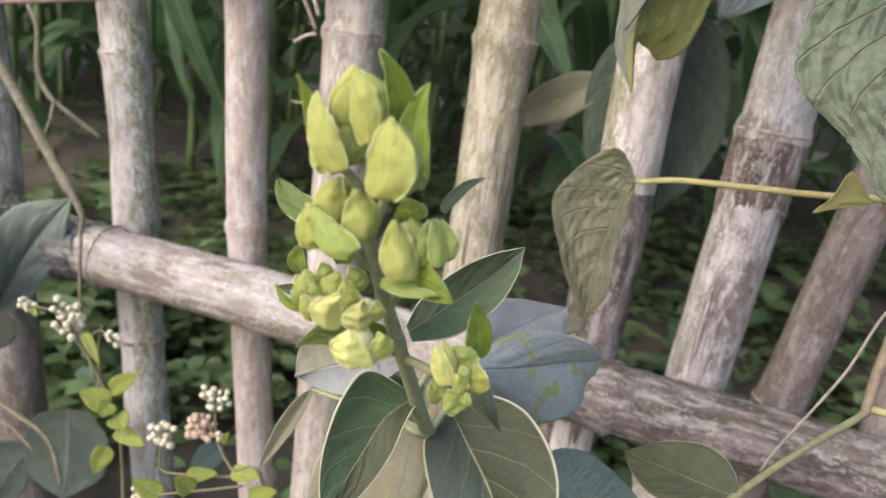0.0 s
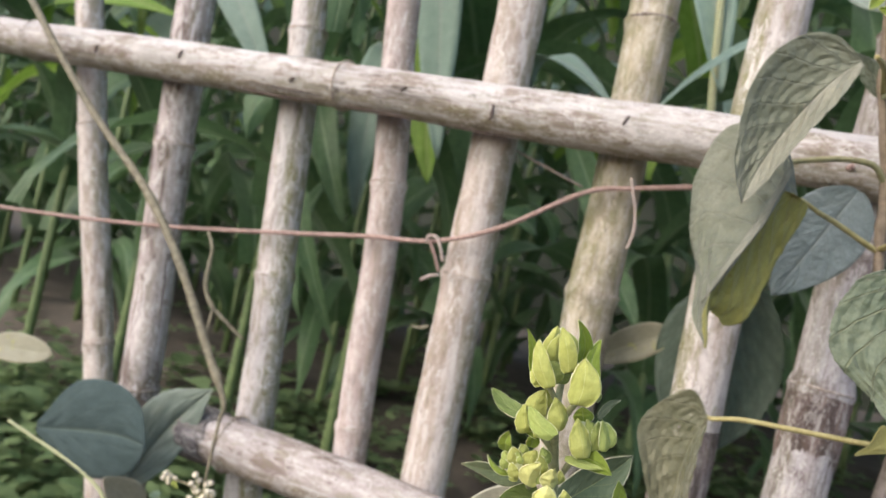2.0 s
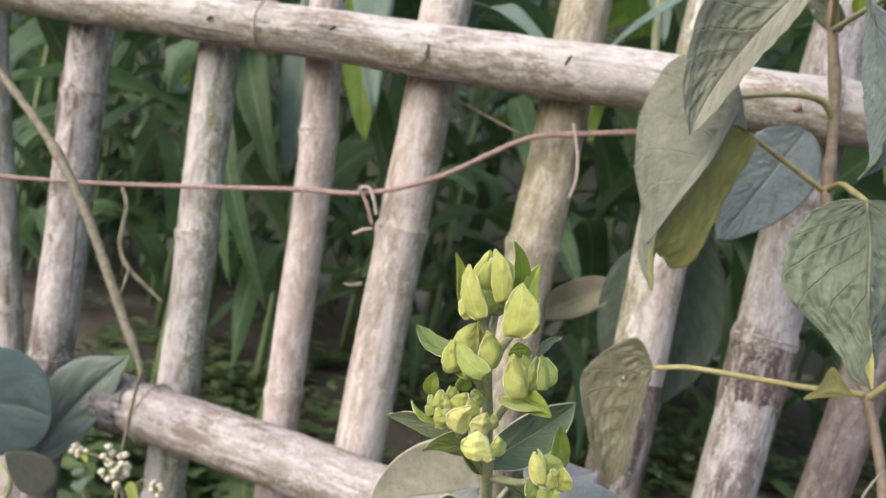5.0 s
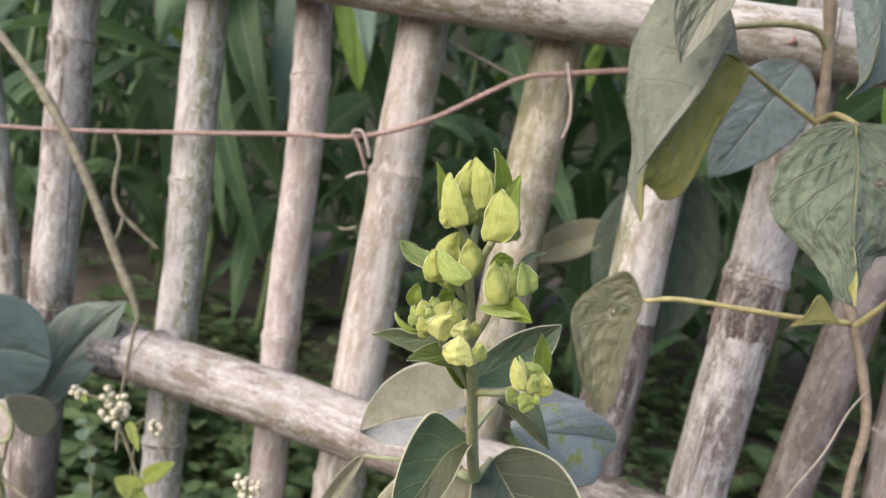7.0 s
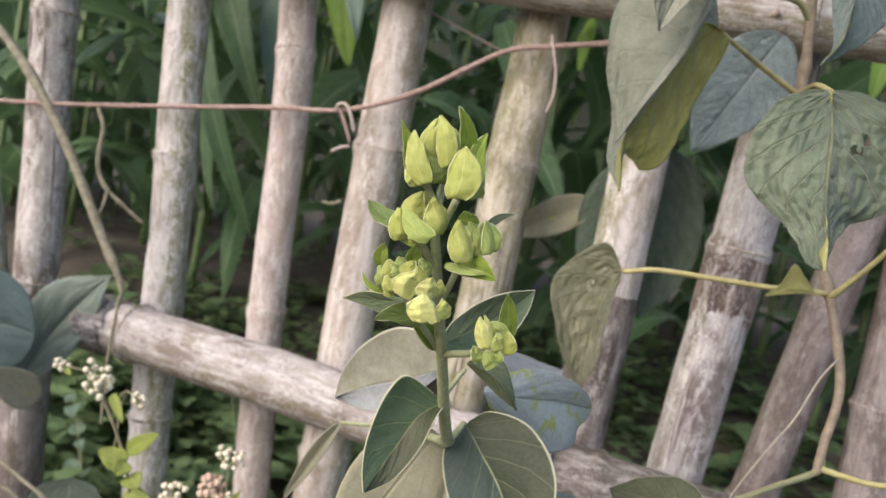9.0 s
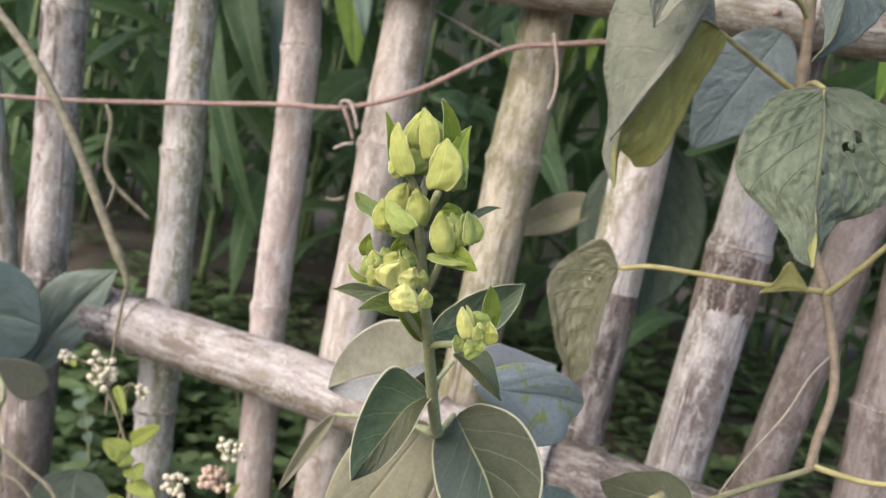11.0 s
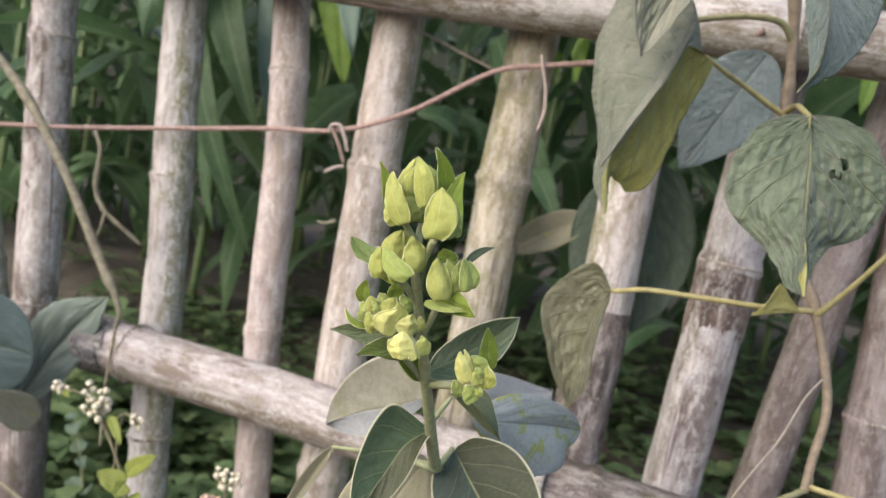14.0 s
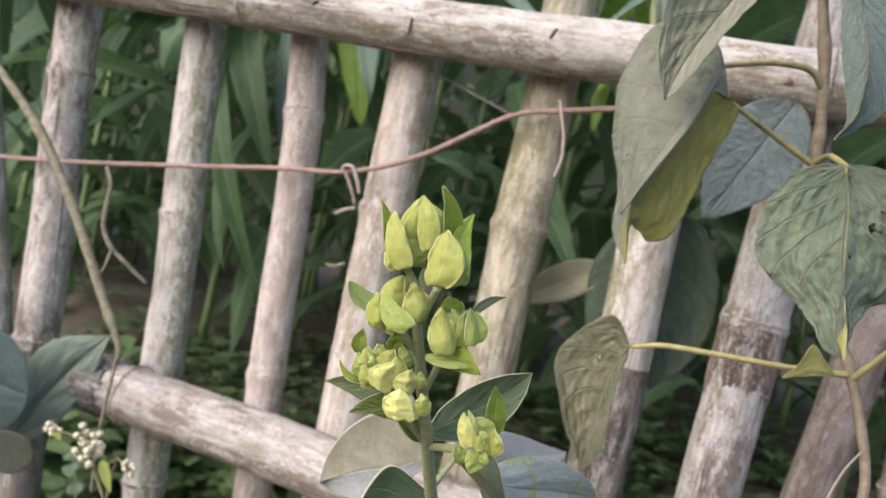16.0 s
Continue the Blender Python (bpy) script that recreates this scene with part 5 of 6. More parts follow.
loft_leaf(plant, ((0.0102, 0.4550, 0.7108), (0.0052, 0.4523, 0.7099), (0.0004, 0.4497, 0.7063), (-0.0020, 0.4470, 0.7022)),
          ((0.0128, 0.4550, 0.7058), (0.0043, 0.4520, 0.7045), (-0.0020, 0.4470, 0.7022)),
          ((0.0122, 0.4570, 0.7016), (0.0075, 0.4537, 0.7017), (0.0031, 0.4503, 0.7027), (-0.0020, 0.4470, 0.7022)), mat=LEAF_FRESH, under=LEAF_PALE, label="fresh green leaf with a pale rim under the buds", bulge=-0.06, seed=35, pairs=5.0, slant=1.8, rug=0.00022, nu=60, nv=20)
leaf(plant, (0.0227, 0.5600, 0.6665), (0.0445, 0.6500, 0.6602), 0.0344, mat=LEAF_LILAC, label="lilac-grey leaf in the shade", shape="ovate", fold=(6, 6), nu=30, nv=10, ripple=0.05, seed=5, face=(0, -0.9, 0.6), rug=0.004)
leaf(plant, (0.0035, 0.5450, 0.6359), (-0.0423, 0.5500, 0.5454), 0.0477, mat=LEAF_PALE, label="pale drooping leaf with yellow flecks", shape="ovate", fold=(6, 6), nu=20, ripple=0.04, seed=7, face=(0.1, -1, 0.1))
leaf(plant, (-0.0624, 0.5800, 0.6134), (-0.0917, 0.5850, 0.5566), 0.0114, mat=LEAF_PALE, under=LEAF, label="curled narrow old leaf", shape="lance", fold=(50, 30), nu=16, seed=8)
stalk(((0.0111, 0.5300, 0.6394), .0013), ((-0.0233, 0.5500, 0.6296), .0012), ((-0.0624, 0.5800, 0.6134), .001))
leaf(plant, (0.0471, 0.6000, 0.5868), (0.1039, 0.6300, 0.5712), 0.0410, mat=LEAF_TEAL, under=LEAF_PALE, label="blue-green lower leaf", shape="ovate", fold=(10, 10), nu=16, ripple=0.04, seed=9, face=(0, -0.7, 0.8))
leaf(plant, (0.0219, 0.6600, 0.6449), (0.0530, 0.7000, 0.6367), 0.0214, mat=LEAF_PALE, label="pale grey-green leaf in the shade", shape="ovate", fold=(8, 8), nu=16, ripple=0.05, seed=10, face=(0, -0.8, 0.7))
stalk(((0.0233, 0.6000, 0.6581), .001), ((0.0219, 0.6600, 0.6449), .0008))
stalk(((0.0135, 0.5650, 0.6012), .0014), ((0.0324, 0.5900, 0.5784), .0012), ((0.0471, 0.6000, 0.5868), .001))

# ---- tall broad-leaved plant by the fence ----
vine = thing("broad_leaved_plant", (-0.06, 0.50, GROUND), "tall brown-stemmed plant with wrinkled broad leaves", "plant")
part("lower_stem", tube([(*q, r) for q, r in (((-0.06, 0.50, 0.08), 0.0032), ((0.0, 0.50, 0.30), 0.0030), ((0.1026, 0.5200, 0.6167), 0.0021), ((0.1208, 0.5500, 0.6239), 0.0017), ((0.1402, 0.5800, 0.6298), 0.0015), ((0.1667, 0.6200, 0.6337), 0.0016), ((0.1951, 0.6600, 0.6384), 0.0019), ((0.1969, 0.6640, 0.6463), 0.0021))], rough=0.06, steps=8), STEM_OLIVE, vine, "olive-green lower stem")
part("stem", tube([(*q, r) for q, r in (((0.1944, 0.6580, 0.6376), 0.0024), ((0.1973, 0.6680, 0.6539), 0.0026), ((0.2024, 0.6850, 0.6860), 0.0028), ((0.1910, 0.7000, 0.7319), 0.0032), ((0.1796, 0.7150, 0.7631), 0.0027), ((0.1604, 0.7350, 0.8166), 0.0034), ((0.1533, 0.7450, 0.8668), 0.0038), ((0.1515, 0.7450, 0.8920), 0.0035), ((0.1457, 0.7420, 0.9334), 0.0036), ((0.1364, 0.7380, 0.9745), 0.0034), ((0.1306, 0.7320, 1.0199), 0.0032), ((0.1283, 0.7250, 1.0692), 0.0034), ((0.1246, 0.7200, 1.1192), 0.0025))], rough=0.08, steps=8, knots=(0.28, 0.55, 0.68, 0.76)), STEM_VINE, vine, "brownish upright stem")
part("tendril", tube([(*q, 0.00065) for q in ((0.1859, 0.6300, 0.7067), (0.1771, 0.6200, 0.6950), (0.1683, 0.6100, 0.6744), (0.1563, 0.6000, 0.6545), (0.1478, 0.6000, 0.6343), (0.1446, 0.6000, 0.6235))], steps=8, segs=7), DRY, vine, "thin dry tendril")


def petiole(*pts, mat=STEM_YELLOW, parent=vine):
    part("petiole", tube([(*q, r) for q, r in pts], steps=8, segs=8, rough=0.05), mat, parent)


petiole(((0.1874, 0.7000, 0.7372), .002), ((0.1561, 0.7000, 0.7338), .0019), ((0.1211, 0.6950, 0.7323), .0018), ((0.0869, 0.6900, 0.7305), .0018), ((0.0697, 0.7000, 0.7254), .0018), ((0.0651, 0.7000, 0.7253), .0013))
petiole(((0.1897, 0.7000, 0.7352), .0022), ((0.2030, 0.6900, 0.7561), .0017), ((0.2184, 0.6800, 0.7827), .0016), ((0.2313, 0.6700, 0.8056), .0018))
petiole(((0.1940, 0.6600, 0.6406), .002), ((0.2224, 0.6600, 0.6396), .0017), ((0.2457, 0.6500, 0.6479), .0016))
petiole(((0.1533, 0.7450, 0.8649), .0024), ((0.1566, 0.7200, 0.8651), .0019), ((0.1514, 0.6500, 0.8492), .0018), ((0.1507, 0.6100, 0.8381), .0014))
petiole(((0.1533, 0.7450, 0.8625), .0022), ((0.1223, 0.7250, 0.8757), .0019), ((0.1096, 0.7000, 0.8767), .0017), ((0.0954, 0.6880, 0.8827), .0013))
petiole(((0.1488, 0.7435, 0.9118), .0024), ((0.1384, 0.7350, 0.9219), .0024), ((0.1168, 0.7250, 0.9212), .0022), ((0.0915, 0.7150, 0.9141), .002), ((0.0805, 0.7080, 0.9083), .0018), ((0.0729, 0.7000, 0.8991), .0014), mat=STEM_OLIVE)
petiole(((0.1365, 0.7380, 0.9740), .0022), ((0.1301, 0.7000, 0.9791), .002), ((0.1208, 0.6600, 0.9718), .0016))
petiole(((0.1342, 0.7355, 0.9919), .0022), ((0.1468, 0.7000, 0.9927), .002), ((0.1549, 0.6600, 0.9771), .0018), ((0.1655, 0.6200, 0.9571), .0016), mat=STEM_VINE)
petiole(((0.1368, 0.7385, 0.9718), .002), ((0.1449, 0.6600, 0.9577), .0018), ((0.1514, 0.6000, 0.9475), .0016), mat=STEM)

# Strip along the folded leaf's ridge, painted pale where light would catch it.
loft_leaf(vine, ((0.0850, 0.6680, 0.9044), (0.0723, 0.6560, 0.8622), (0.0592, 0.6483, 0.8304), (0.0491, 0.6450, 0.8018)),
          ((0.0866, 0.6640, 0.8924), (0.0757, 0.6513, 0.8558), (0.0615, 0.6443, 0.8267), (0.0495, 0.6430, 0.8010)),
          ((0.0854, 0.6640, 0.8841), (0.0786, 0.6560, 0.8704), (0.0699, 0.6480, 0.8426), (0.0597, 0.6465, 0.8187), (0.0494, 0.6450, 0.8005)), mat=LEAF_LIT_MARGIN, name="leaf_margin", label="curled margin of the folded leaf, painted pale as if lit", pairs=12.0, slant=2.0, rug=0.0006, bulge=0.06, seed=41, nu=40, nv=8, teeth=0.0005)
loft_leaf(vine, ((0.1508, 0.6120, 0.8393), (0.1387, 0.6080, 0.8374), (0.1274, 0.6040, 0.8296), (0.1196, 0.6000, 0.8145), (0.1172, 0.5967, 0.7981), (0.1211, 0.5933, 0.7843), (0.1374, 0.5900, 0.7703), (0.1440, 0.5807, 0.7625), (0.1492, 0.5713, 0.7532), (0.1569, 0.5620, 0.7494)),
          ((0.1503, 0.6060, 0.8367), (0.1525, 0.5976, 0.8189), (0.1532, 0.5892, 0.8015), (0.1543, 0.5800, 0.7822), (0.1564, 0.5700, 0.7666), (0.1566, 0.5600, 0.7495)),
          ((0.1508, 0.6120, 0.8393), (0.1649, 0.6085, 0.8398), (0.1811, 0.6050, 0.8305), (0.1890, 0.6050, 0.8141), (0.1906, 0.6050, 0.7955), (0.1829, 0.6025, 0.7814), (0.1712, 0.6000, 0.7748), (0.1631, 0.5825, 0.7651), (0.1574, 0.5650, 0.7493)), mat=LEAF_VINE, under=LEAF_UNDER, label="wrinkled grey-green leaf with insect holes", pairs=7.0, slant=2.8, rungs=7, rug=0.0021, bulge=0.07, seed=11, nu=110, nv=34, teeth=0.0012, holes=((0.33, 0.34, 0.026), (0.335, 0.44, 0.020), (0.29, 0.52, 0.028), (0.47, 0.10, 0.016)))
loft_leaf(vine, ((0.0932, 0.6800, 0.8818), (0.0879, 0.6863, 0.9027), (0.0744, 0.6900, 0.9241), (0.0433, 0.6900, 0.9286), (0.0275, 0.6875, 0.8931), (0.0293, 0.6831, 0.8552), (0.0393, 0.6738, 0.8218), (0.0443, 0.6625, 0.7924), (0.0564, 0.6500, 0.7733)),
          ((0.0918, 0.6750, 0.8817), (0.0827, 0.6660, 0.8813), (0.0727, 0.6580, 0.8569), (0.0616, 0.6520, 0.8304), (0.0530, 0.6480, 0.8045), (0.0569, 0.6450, 0.7732)),
          ((0.0966, 0.6850, 0.8810), (0.1008, 0.6850, 0.8738), (0.0911, 0.6843, 0.8457), (0.0854, 0.6814, 0.8229), (0.0780, 0.6771, 0.7978), (0.0660, 0.6714, 0.7895), (0.0561, 0.6614, 0.7972), (0.0564, 0.6500, 0.7733)), mat=LEAF_DUSTY, under=LEAF_UNDER, other=LEAF_UNDER, label="folded hanging leaf with a yellowish underside", pairs=8.0, slant=2.6, rungs=7, rug=0.0022, bulge=0.05, seed=12, nu=90, nv=24, teeth=0.0008)
loft_leaf(vine, ((0.1122, 0.6550, 0.9677), (0.0985, 0.6493, 0.9787), (0.0812, 0.6436, 0.9785), (0.0633, 0.6379, 0.9630), (0.0542, 0.6343, 0.9403), (0.0520, 0.6329, 0.9135), (0.0539, 0.6314, 0.8876), (0.0613, 0.6300, 0.8647)),
          ((0.1124, 0.6550, 0.9666), (0.0967, 0.6535, 0.9493), (0.0786, 0.6520, 0.9190), (0.0666, 0.6420, 0.8891), (0.0611, 0.6320, 0.8649)),
          ((0.1136, 0.6520, 0.9630), (0.1028, 0.6400, 0.9372), (0.0861, 0.6280, 0.9066), (0.0705, 0.6290, 0.8776), (0.0613, 0.6300, 0.8647)), mat=LEAF_DUSTY, under=LEAF_UNDER, other=LEAF_LIT_MARGIN, label="arching folded grey-green leaf, its margin painted pale as if lit", pairs=8.0, slant=2.6, rungs=7, rug=0.0018, bulge=0.05, seed=13, nu=90, nv=26)
loft_leaf(vine, ((0.1296, 0.5900, 0.9322), (0.1327, 0.5862, 0.8974), (0.1383, 0.5825, 0.8698), (0.1418, 0.5787, 0.8518), (0.1384, 0.5750, 0.8414)),
          ((0.1302, 0.5850, 0.9307), (0.1397, 0.5775, 0.8993), (0.1451, 0.5700, 0.8746), (0.1449, 0.5725, 0.8545), (0.1384, 0.5750, 0.8414)),
          ((0.1352, 0.5900, 0.9295), (0.1574, 0.5940, 0.9161), (0.1701, 0.5980, 0.8983), (0.1670, 0.5950, 0.8743), (0.1539, 0.5850, 0.8538), (0.1384, 0.5750, 0.8414)), mat=LEAF_TEAL, under=LEAF_VINE, label="blue-green hanging leaf with a brown spot", pairs=14.0, slant=3.0, rug=0.0011, bulge=0.06, seed=14, nu=80, nv=24, teeth=0.0010)
loft_leaf(vine, ((0.0650, 0.7000, 0.7259), (0.0524, 0.7000, 0.7413), (0.0349, 0.7000, 0.7297), (0.0218, 0.6975, 0.7079), (0.0295, 0.6950, 0.6828), (0.0391, 0.6975, 0.6599), (0.0525, 0.7000, 0.6409)),
          ((0.0651, 0.7000, 0.7253), (0.0582, 0.7010, 0.7069), (0.0542, 0.7020, 0.6830), (0.0532, 0.7010, 0.6587), (0.0525, 0.7000, 0.6409)),
          ((0.0653, 0.7000, 0.7246), (0.0633, 0.6900, 0.7110), (0.0621, 0.6800, 0.6896), (0.0607, 0.6900, 0.6584), (0.0525, 0.7000, 0.6409)), mat=LEAF_OLD, under=LEAF_UNDER, label="folded drooping leaf on a long yellow stalk", pairs=7.0, slant=2.6, rungs=7, rug=0.0019, bulge=0.08, seed=16, nu=80, nv=24, teeth=0.0008, holes=((0.30, -0.40, 0.016),))
loft_leaf(vine, ((0.1274, 0.6800, 1.0044), (0.1398, 0.6740, 1.0066), (0.1518, 0.6680, 1.0162), (0.1644, 0.6620, 1.0179), (0.1808, 0.6560, 1.0049), (0.1982, 0.6500, 0.9542)),
          ((0.1275, 0.6800, 1.0037), (0.1451, 0.6700, 0.9991), (0.1611, 0.6600, 0.9841), (0.1765, 0.6500, 0.9647), (0.1962, 0.6400, 0.9475)),
          ((0.1286, 0.6800, 1.0025), (0.1393, 0.6720, 0.9949), (0.1543, 0.6640, 0.9814), (0.1703, 0.6560, 0.9644), (0.1868, 0.6480, 0.9473), (0.1966, 0.6400, 0.9442)), mat=LEAF_VINE, under=LEAF_PALE, other=LEAF_DUSTY, label="young grey-green leaf near the tip", pairs=7.0, slant=2.8, rug=0.0007, bulge=0.05, seed=20, nu=60, nv=16)
leaf(vine, (0.1371, 0.7750, 0.9109), (0.0928, 0.7900, 0.8210), 0.0610, mat=LEAF_BLUE_DARK, label="grey-blue leaf with small holes", shape="ovate", fold=(8, 8), nu=60, nv=16, ripple=0.03, seed=15, rug=0.008, holes=((0.42, 0.1, 0.02), (0.47, 0.22, 0.016), (0.40, -0.12, 0.018)))
loft_leaf(vine, ((0.1748, 0.6720, 0.7383), (0.1687, 0.6690, 0.7445), (0.1614, 0.6660, 0.7510), (0.1563, 0.6630, 0.7387), (0.1492, 0.6600, 0.7303)),
          ((0.1753, 0.6720, 0.7374), (0.1628, 0.6660, 0.7356), (0.1492, 0.6600, 0.7303)),
          ((0.1754, 0.6720, 0.7367), (0.1632, 0.6660, 0.7340), (0.1492, 0.6600, 0.7299)), mat=STIPULE, name="stipule", label="small dull yellow folded leaflet", pairs=3.0, slant=1.0, rug=0.0004, bulge=0.05, seed=25, nu=24, nv=8)
loft_leaf(vine, ((0.0715, 0.9050, 0.8387), (0.0420, 0.9110, 0.8221), (0.0292, 0.9170, 0.7805), (0.0362, 0.9180, 0.7314), (0.0557, 0.9140, 0.6911), (0.0784, 0.9100, 0.6734)),
          ((0.0715, 0.9050, 0.8387), (0.0742, 0.9097, 0.7885), (0.0756, 0.9113, 0.7343), (0.0784, 0.9100, 0.6734)),
          ((0.0715, 0.9050, 0.8387), (0.0975, 0.9130, 0.8241), (0.1161, 0.9210, 0.7860), (0.1191, 0.9220, 0.7432), (0.1041, 0.9160, 0.7019), (0.0784, 0.9100, 0.6734)), mat=LEAF_VINE_DARK, under=LEAF_UNDER, label="shaded leaf behind the fence", pairs=8.0, slant=2.6, rug=0.0022, bulge=0.06, seed=17, nu=50, nv=18, teeth=0.002)
leaf(vine, (0.0440, 0.9300, 0.8205), (0.0217, 0.9250, 0.6862), 0.0662, mat=LEAF_VINE_DARK, label="shaded leaf behind the fence", shape="ovate", fold=(8, 8), nu=18, ripple=0.04, seed=18)
leaf(vine, (0.0147, 0.9300, 0.7747), (-0.0687, 0.9350, 0.7235), 0.0373, mat=LEAF_PALE, label="pale pointed leaf between the posts", shape="ovate", fold=(14, 14), nu=16, ripple=0.03, seed=19, bend=0.05)
leaf(vine, (0.1304, 0.7420, 1.0363), (0.1134, 0.7700, 1.1263), 0.0623, mat=LEAF_LIGHT, under=LEAF_VINE, label="pale young leaf at the shoot tip", shape="ovate", fold=(10, 10), nu=20, seed=21)
leaf(vine, (0.1336, 0.7350, 1.0579), (0.1601, 0.7500, 1.1109), 0.0291, mat=LEAF_VINE, shape="ovate", fold=(12, 12), nu=16, seed=22)
leaf(vine, (0.1309, 0.5650, 0.6280), (0.0878, 0.6000, 0.6153), 0.0322, mat=LEAF_DULL, under=LEAF_VINE, label="olive leaf low on the plant", shape="ovate", fold=(10, 10), nu=16, ripple=0.03, seed=23, face=(0, -0.7, 0.8))
leaf(vine, (0.1426, 0.7400, 0.9718), (0.1135, 0.7350, 1.0026), 0.0178, mat=LEAF_VINE, shape="lance", fold=(20, 20), nu=12, seed=24)
leaf(vine, (0.1487, 0.7350, 0.9817), (0.1495, 0.7300, 1.0015), 0.0107, mat=BRACT, name="bract", shape="lance", fold=(30, 30), nu=10)
# star-shaped calyces at the shoot tip
STARS = (
    ((0.1213, 0.7000, 1.0305), ((0.0986, 0.7000, 1.0347), (0.1459, 0.6900, 1.0389), (0.1142, 0.6900, 1.0151)), ((0.1192, 0.7050, 1.0572), (0.1150, 0.6950, 1.0405), (0.1260, 0.6950, 1.0393))),
    ((0.1352, 0.6900, 1.0113), ((0.1190, 0.6900, 1.0162), (0.1478, 0.6900, 1.0264), (0.1368, 0.6800, 1.0026)), ((0.1311, 0.6920, 1.0233), (0.1380, 0.6900, 1.0220), (0.1342, 0.6840, 1.0176))),
)
for centre, outer, inner in STARS:
    for e in outer:
        leaf(vine, centre, e, 0.0086, mat=BRACT, name="calyx_lobe", shape="lance", fold=(30, 30), bend=-0.12, nu=10, nv=3)
    for e in inner:
        leaf(vine, centre, e, 0.0068, mat=SEPAL_PALE, name="petal_bud", label="pale yellow-green pointed petal", shape="lance", fold=(40, 40), nu=10, nv=3)

# ---- broad leaves at the left of the fence ----
creeper = thing("creeper_plant", (-0.52, 0.75, GROUND), "low creeper with smooth blue-green leaves", "plant")
part("stem", tube([(*q, r) for q, r in (((-0.54, 0.75, 0.10), .003), ((-0.54, 0.75, 0.40), .0026), ((-0.4819, 0.7350, 0.4690), .0022), ((-0.5179, 0.7350, 0.4987), .002), ((-0.6475, 0.7350, 0.5208), .0018))], steps=8), STEM, creeper)
loft_leaf(creeper, ((-0.5003, 0.7650, 0.4747), (-0.5085, 0.7725, 0.5258), (-0.5055, 0.7800, 0.5673), (-0.4825, 0.7900, 0.5939), (-0.4314, 0.8000, 0.6083)),
          ((-0.5003, 0.7650, 0.4747), (-0.4924, 0.7850, 0.5192), (-0.4685, 0.7967, 0.5638), (-0.4314, 0.8000, 0.6083)),
          ((-0.5003, 0.7650, 0.4747), (-0.4671, 0.7800, 0.5026), (-0.4489, 0.7950, 0.5377), (-0.4349, 0.7975, 0.5794), (-0.4314, 0.8000, 0.6083)), mat=LEAF_LIGHT, under=LEAF_PALE, label="blue-green leaf with a wavy margin", pairs=5.0, slant=1.6, rug=0.0022, bulge=0.07, seed=31, nu=50, nv=16, teeth=0.0016)
loft_leaf(creeper, ((-0.6098, 0.7400, 0.5287), (-0.5612, 0.7362, 0.5865), (-0.5001, 0.7325, 0.6011), (-0.4578, 0.7288, 0.5878), (-0.4388, 0.7250, 0.5549)),
          ((-0.6087, 0.7400, 0.5230), (-0.5355, 0.7350, 0.5412), (-0.4803, 0.7300, 0.5523), (-0.4386, 0.7250, 0.5539)),
          ((-0.6076, 0.7400, 0.5174), (-0.5284, 0.7362, 0.4971), (-0.4747, 0.7325, 0.5090), (-0.4465, 0.7288, 0.5308), (-0.4384, 0.7250, 0.5528)), mat=LEAF_SMOOTH, under=LEAF_PALE, label="large smooth blue-green leaf", pairs=5.0, slant=1.8, rug=0.0016, bulge=0.06, seed=32, nu=40, nv=14)
leaf(creeper, (-0.7112, 0.7400, 0.5948), (-0.5985, 0.7300, 0.6076), 0.0347, mat=LEAF_PALE, label="pale round leaf", shape="round", fold=(8, 8), nu=14, seed=33)
leaf(creeper, (-0.4376, 0.7400, 0.4859), (-0.4583, 0.7000, 0.5210), 0.0341, mat=LEAF_PALE, label="pale leaf underside", shape="ovate", fold=(8, 8), nu=14, seed=34)

part("runner", tube([(-0.5910, 0.7600, 0.4132, 0.0022), (-0.5234, 0.7600, 0.4110, 0.0022), (-0.4649, 0.7600, 0.3951, 0.0022), (-0.4237, 0.7600, 0.3780, 0.0022), (-0.4087, 0.7600, 0.3345, 0.0022)], steps=8, segs=7, rough=0.1), TWIG, creeper)
part("runner", tube([(-0.5059, 0.7550, 0.4636, 0.0013), (-0.5073, 0.7550, 0.4388, 0.0013), (-0.5085, 0.7550, 0.4077, 0.0013), (-0.4855, 0.7550, 0.3656, 0.0013)], steps=8, segs=7, rough=0.1), STEM_DULL, creeper)
part("runner", tube([(-0.5451, 0.7700, 0.3662, 0.0016), (-0.4883, 0.7700, 0.3717, 0.0016), (-0.4532, 0.7700, 0.3519, 0.0016)], steps=8, segs=7, rough=0.1), TWIG, creeper)
part("runner", tube([(-0.3362, 0.7350, 0.5266, 0.0011), (-0.3400, 0.7350, 0.5045, 0.0011), (-0.3392, 0.7350, 0.4782, 0.0011), (-0.3432, 0.7350, 0.4503, 0.0011)], steps=8, segs=7, rough=0.1), STEM_DULL, creeper)

loft_leaf(creeper, ((-0.4314, 0.7900, 0.3961), (-0.4695, 0.7875, 0.3760), (-0.4844, 0.7850, 0.3389), (-0.4696, 0.7825, 0.3053), (-0.4276, 0.7800, 0.2984)),
          ((-0.4314, 0.7900, 0.3961), (-0.4271, 0.7850, 0.3569), (-0.4276, 0.7800, 0.2984)),
          ((-0.4314, 0.7900, 0.3961), (-0.3998, 0.7875, 0.3967), (-0.3771, 0.7850, 0.3758), (-0.3817, 0.7825, 0.3379), (-0.4276, 0.7800, 0.2984)), mat=LEAF_LOW, under=LEAF_PALE, label="round dull green leaf low on the creeper", pairs=5.0, slant=1.8, rug=0.0016, bulge=0.06, seed=36, nu=40, nv=14, teeth=0.0012)
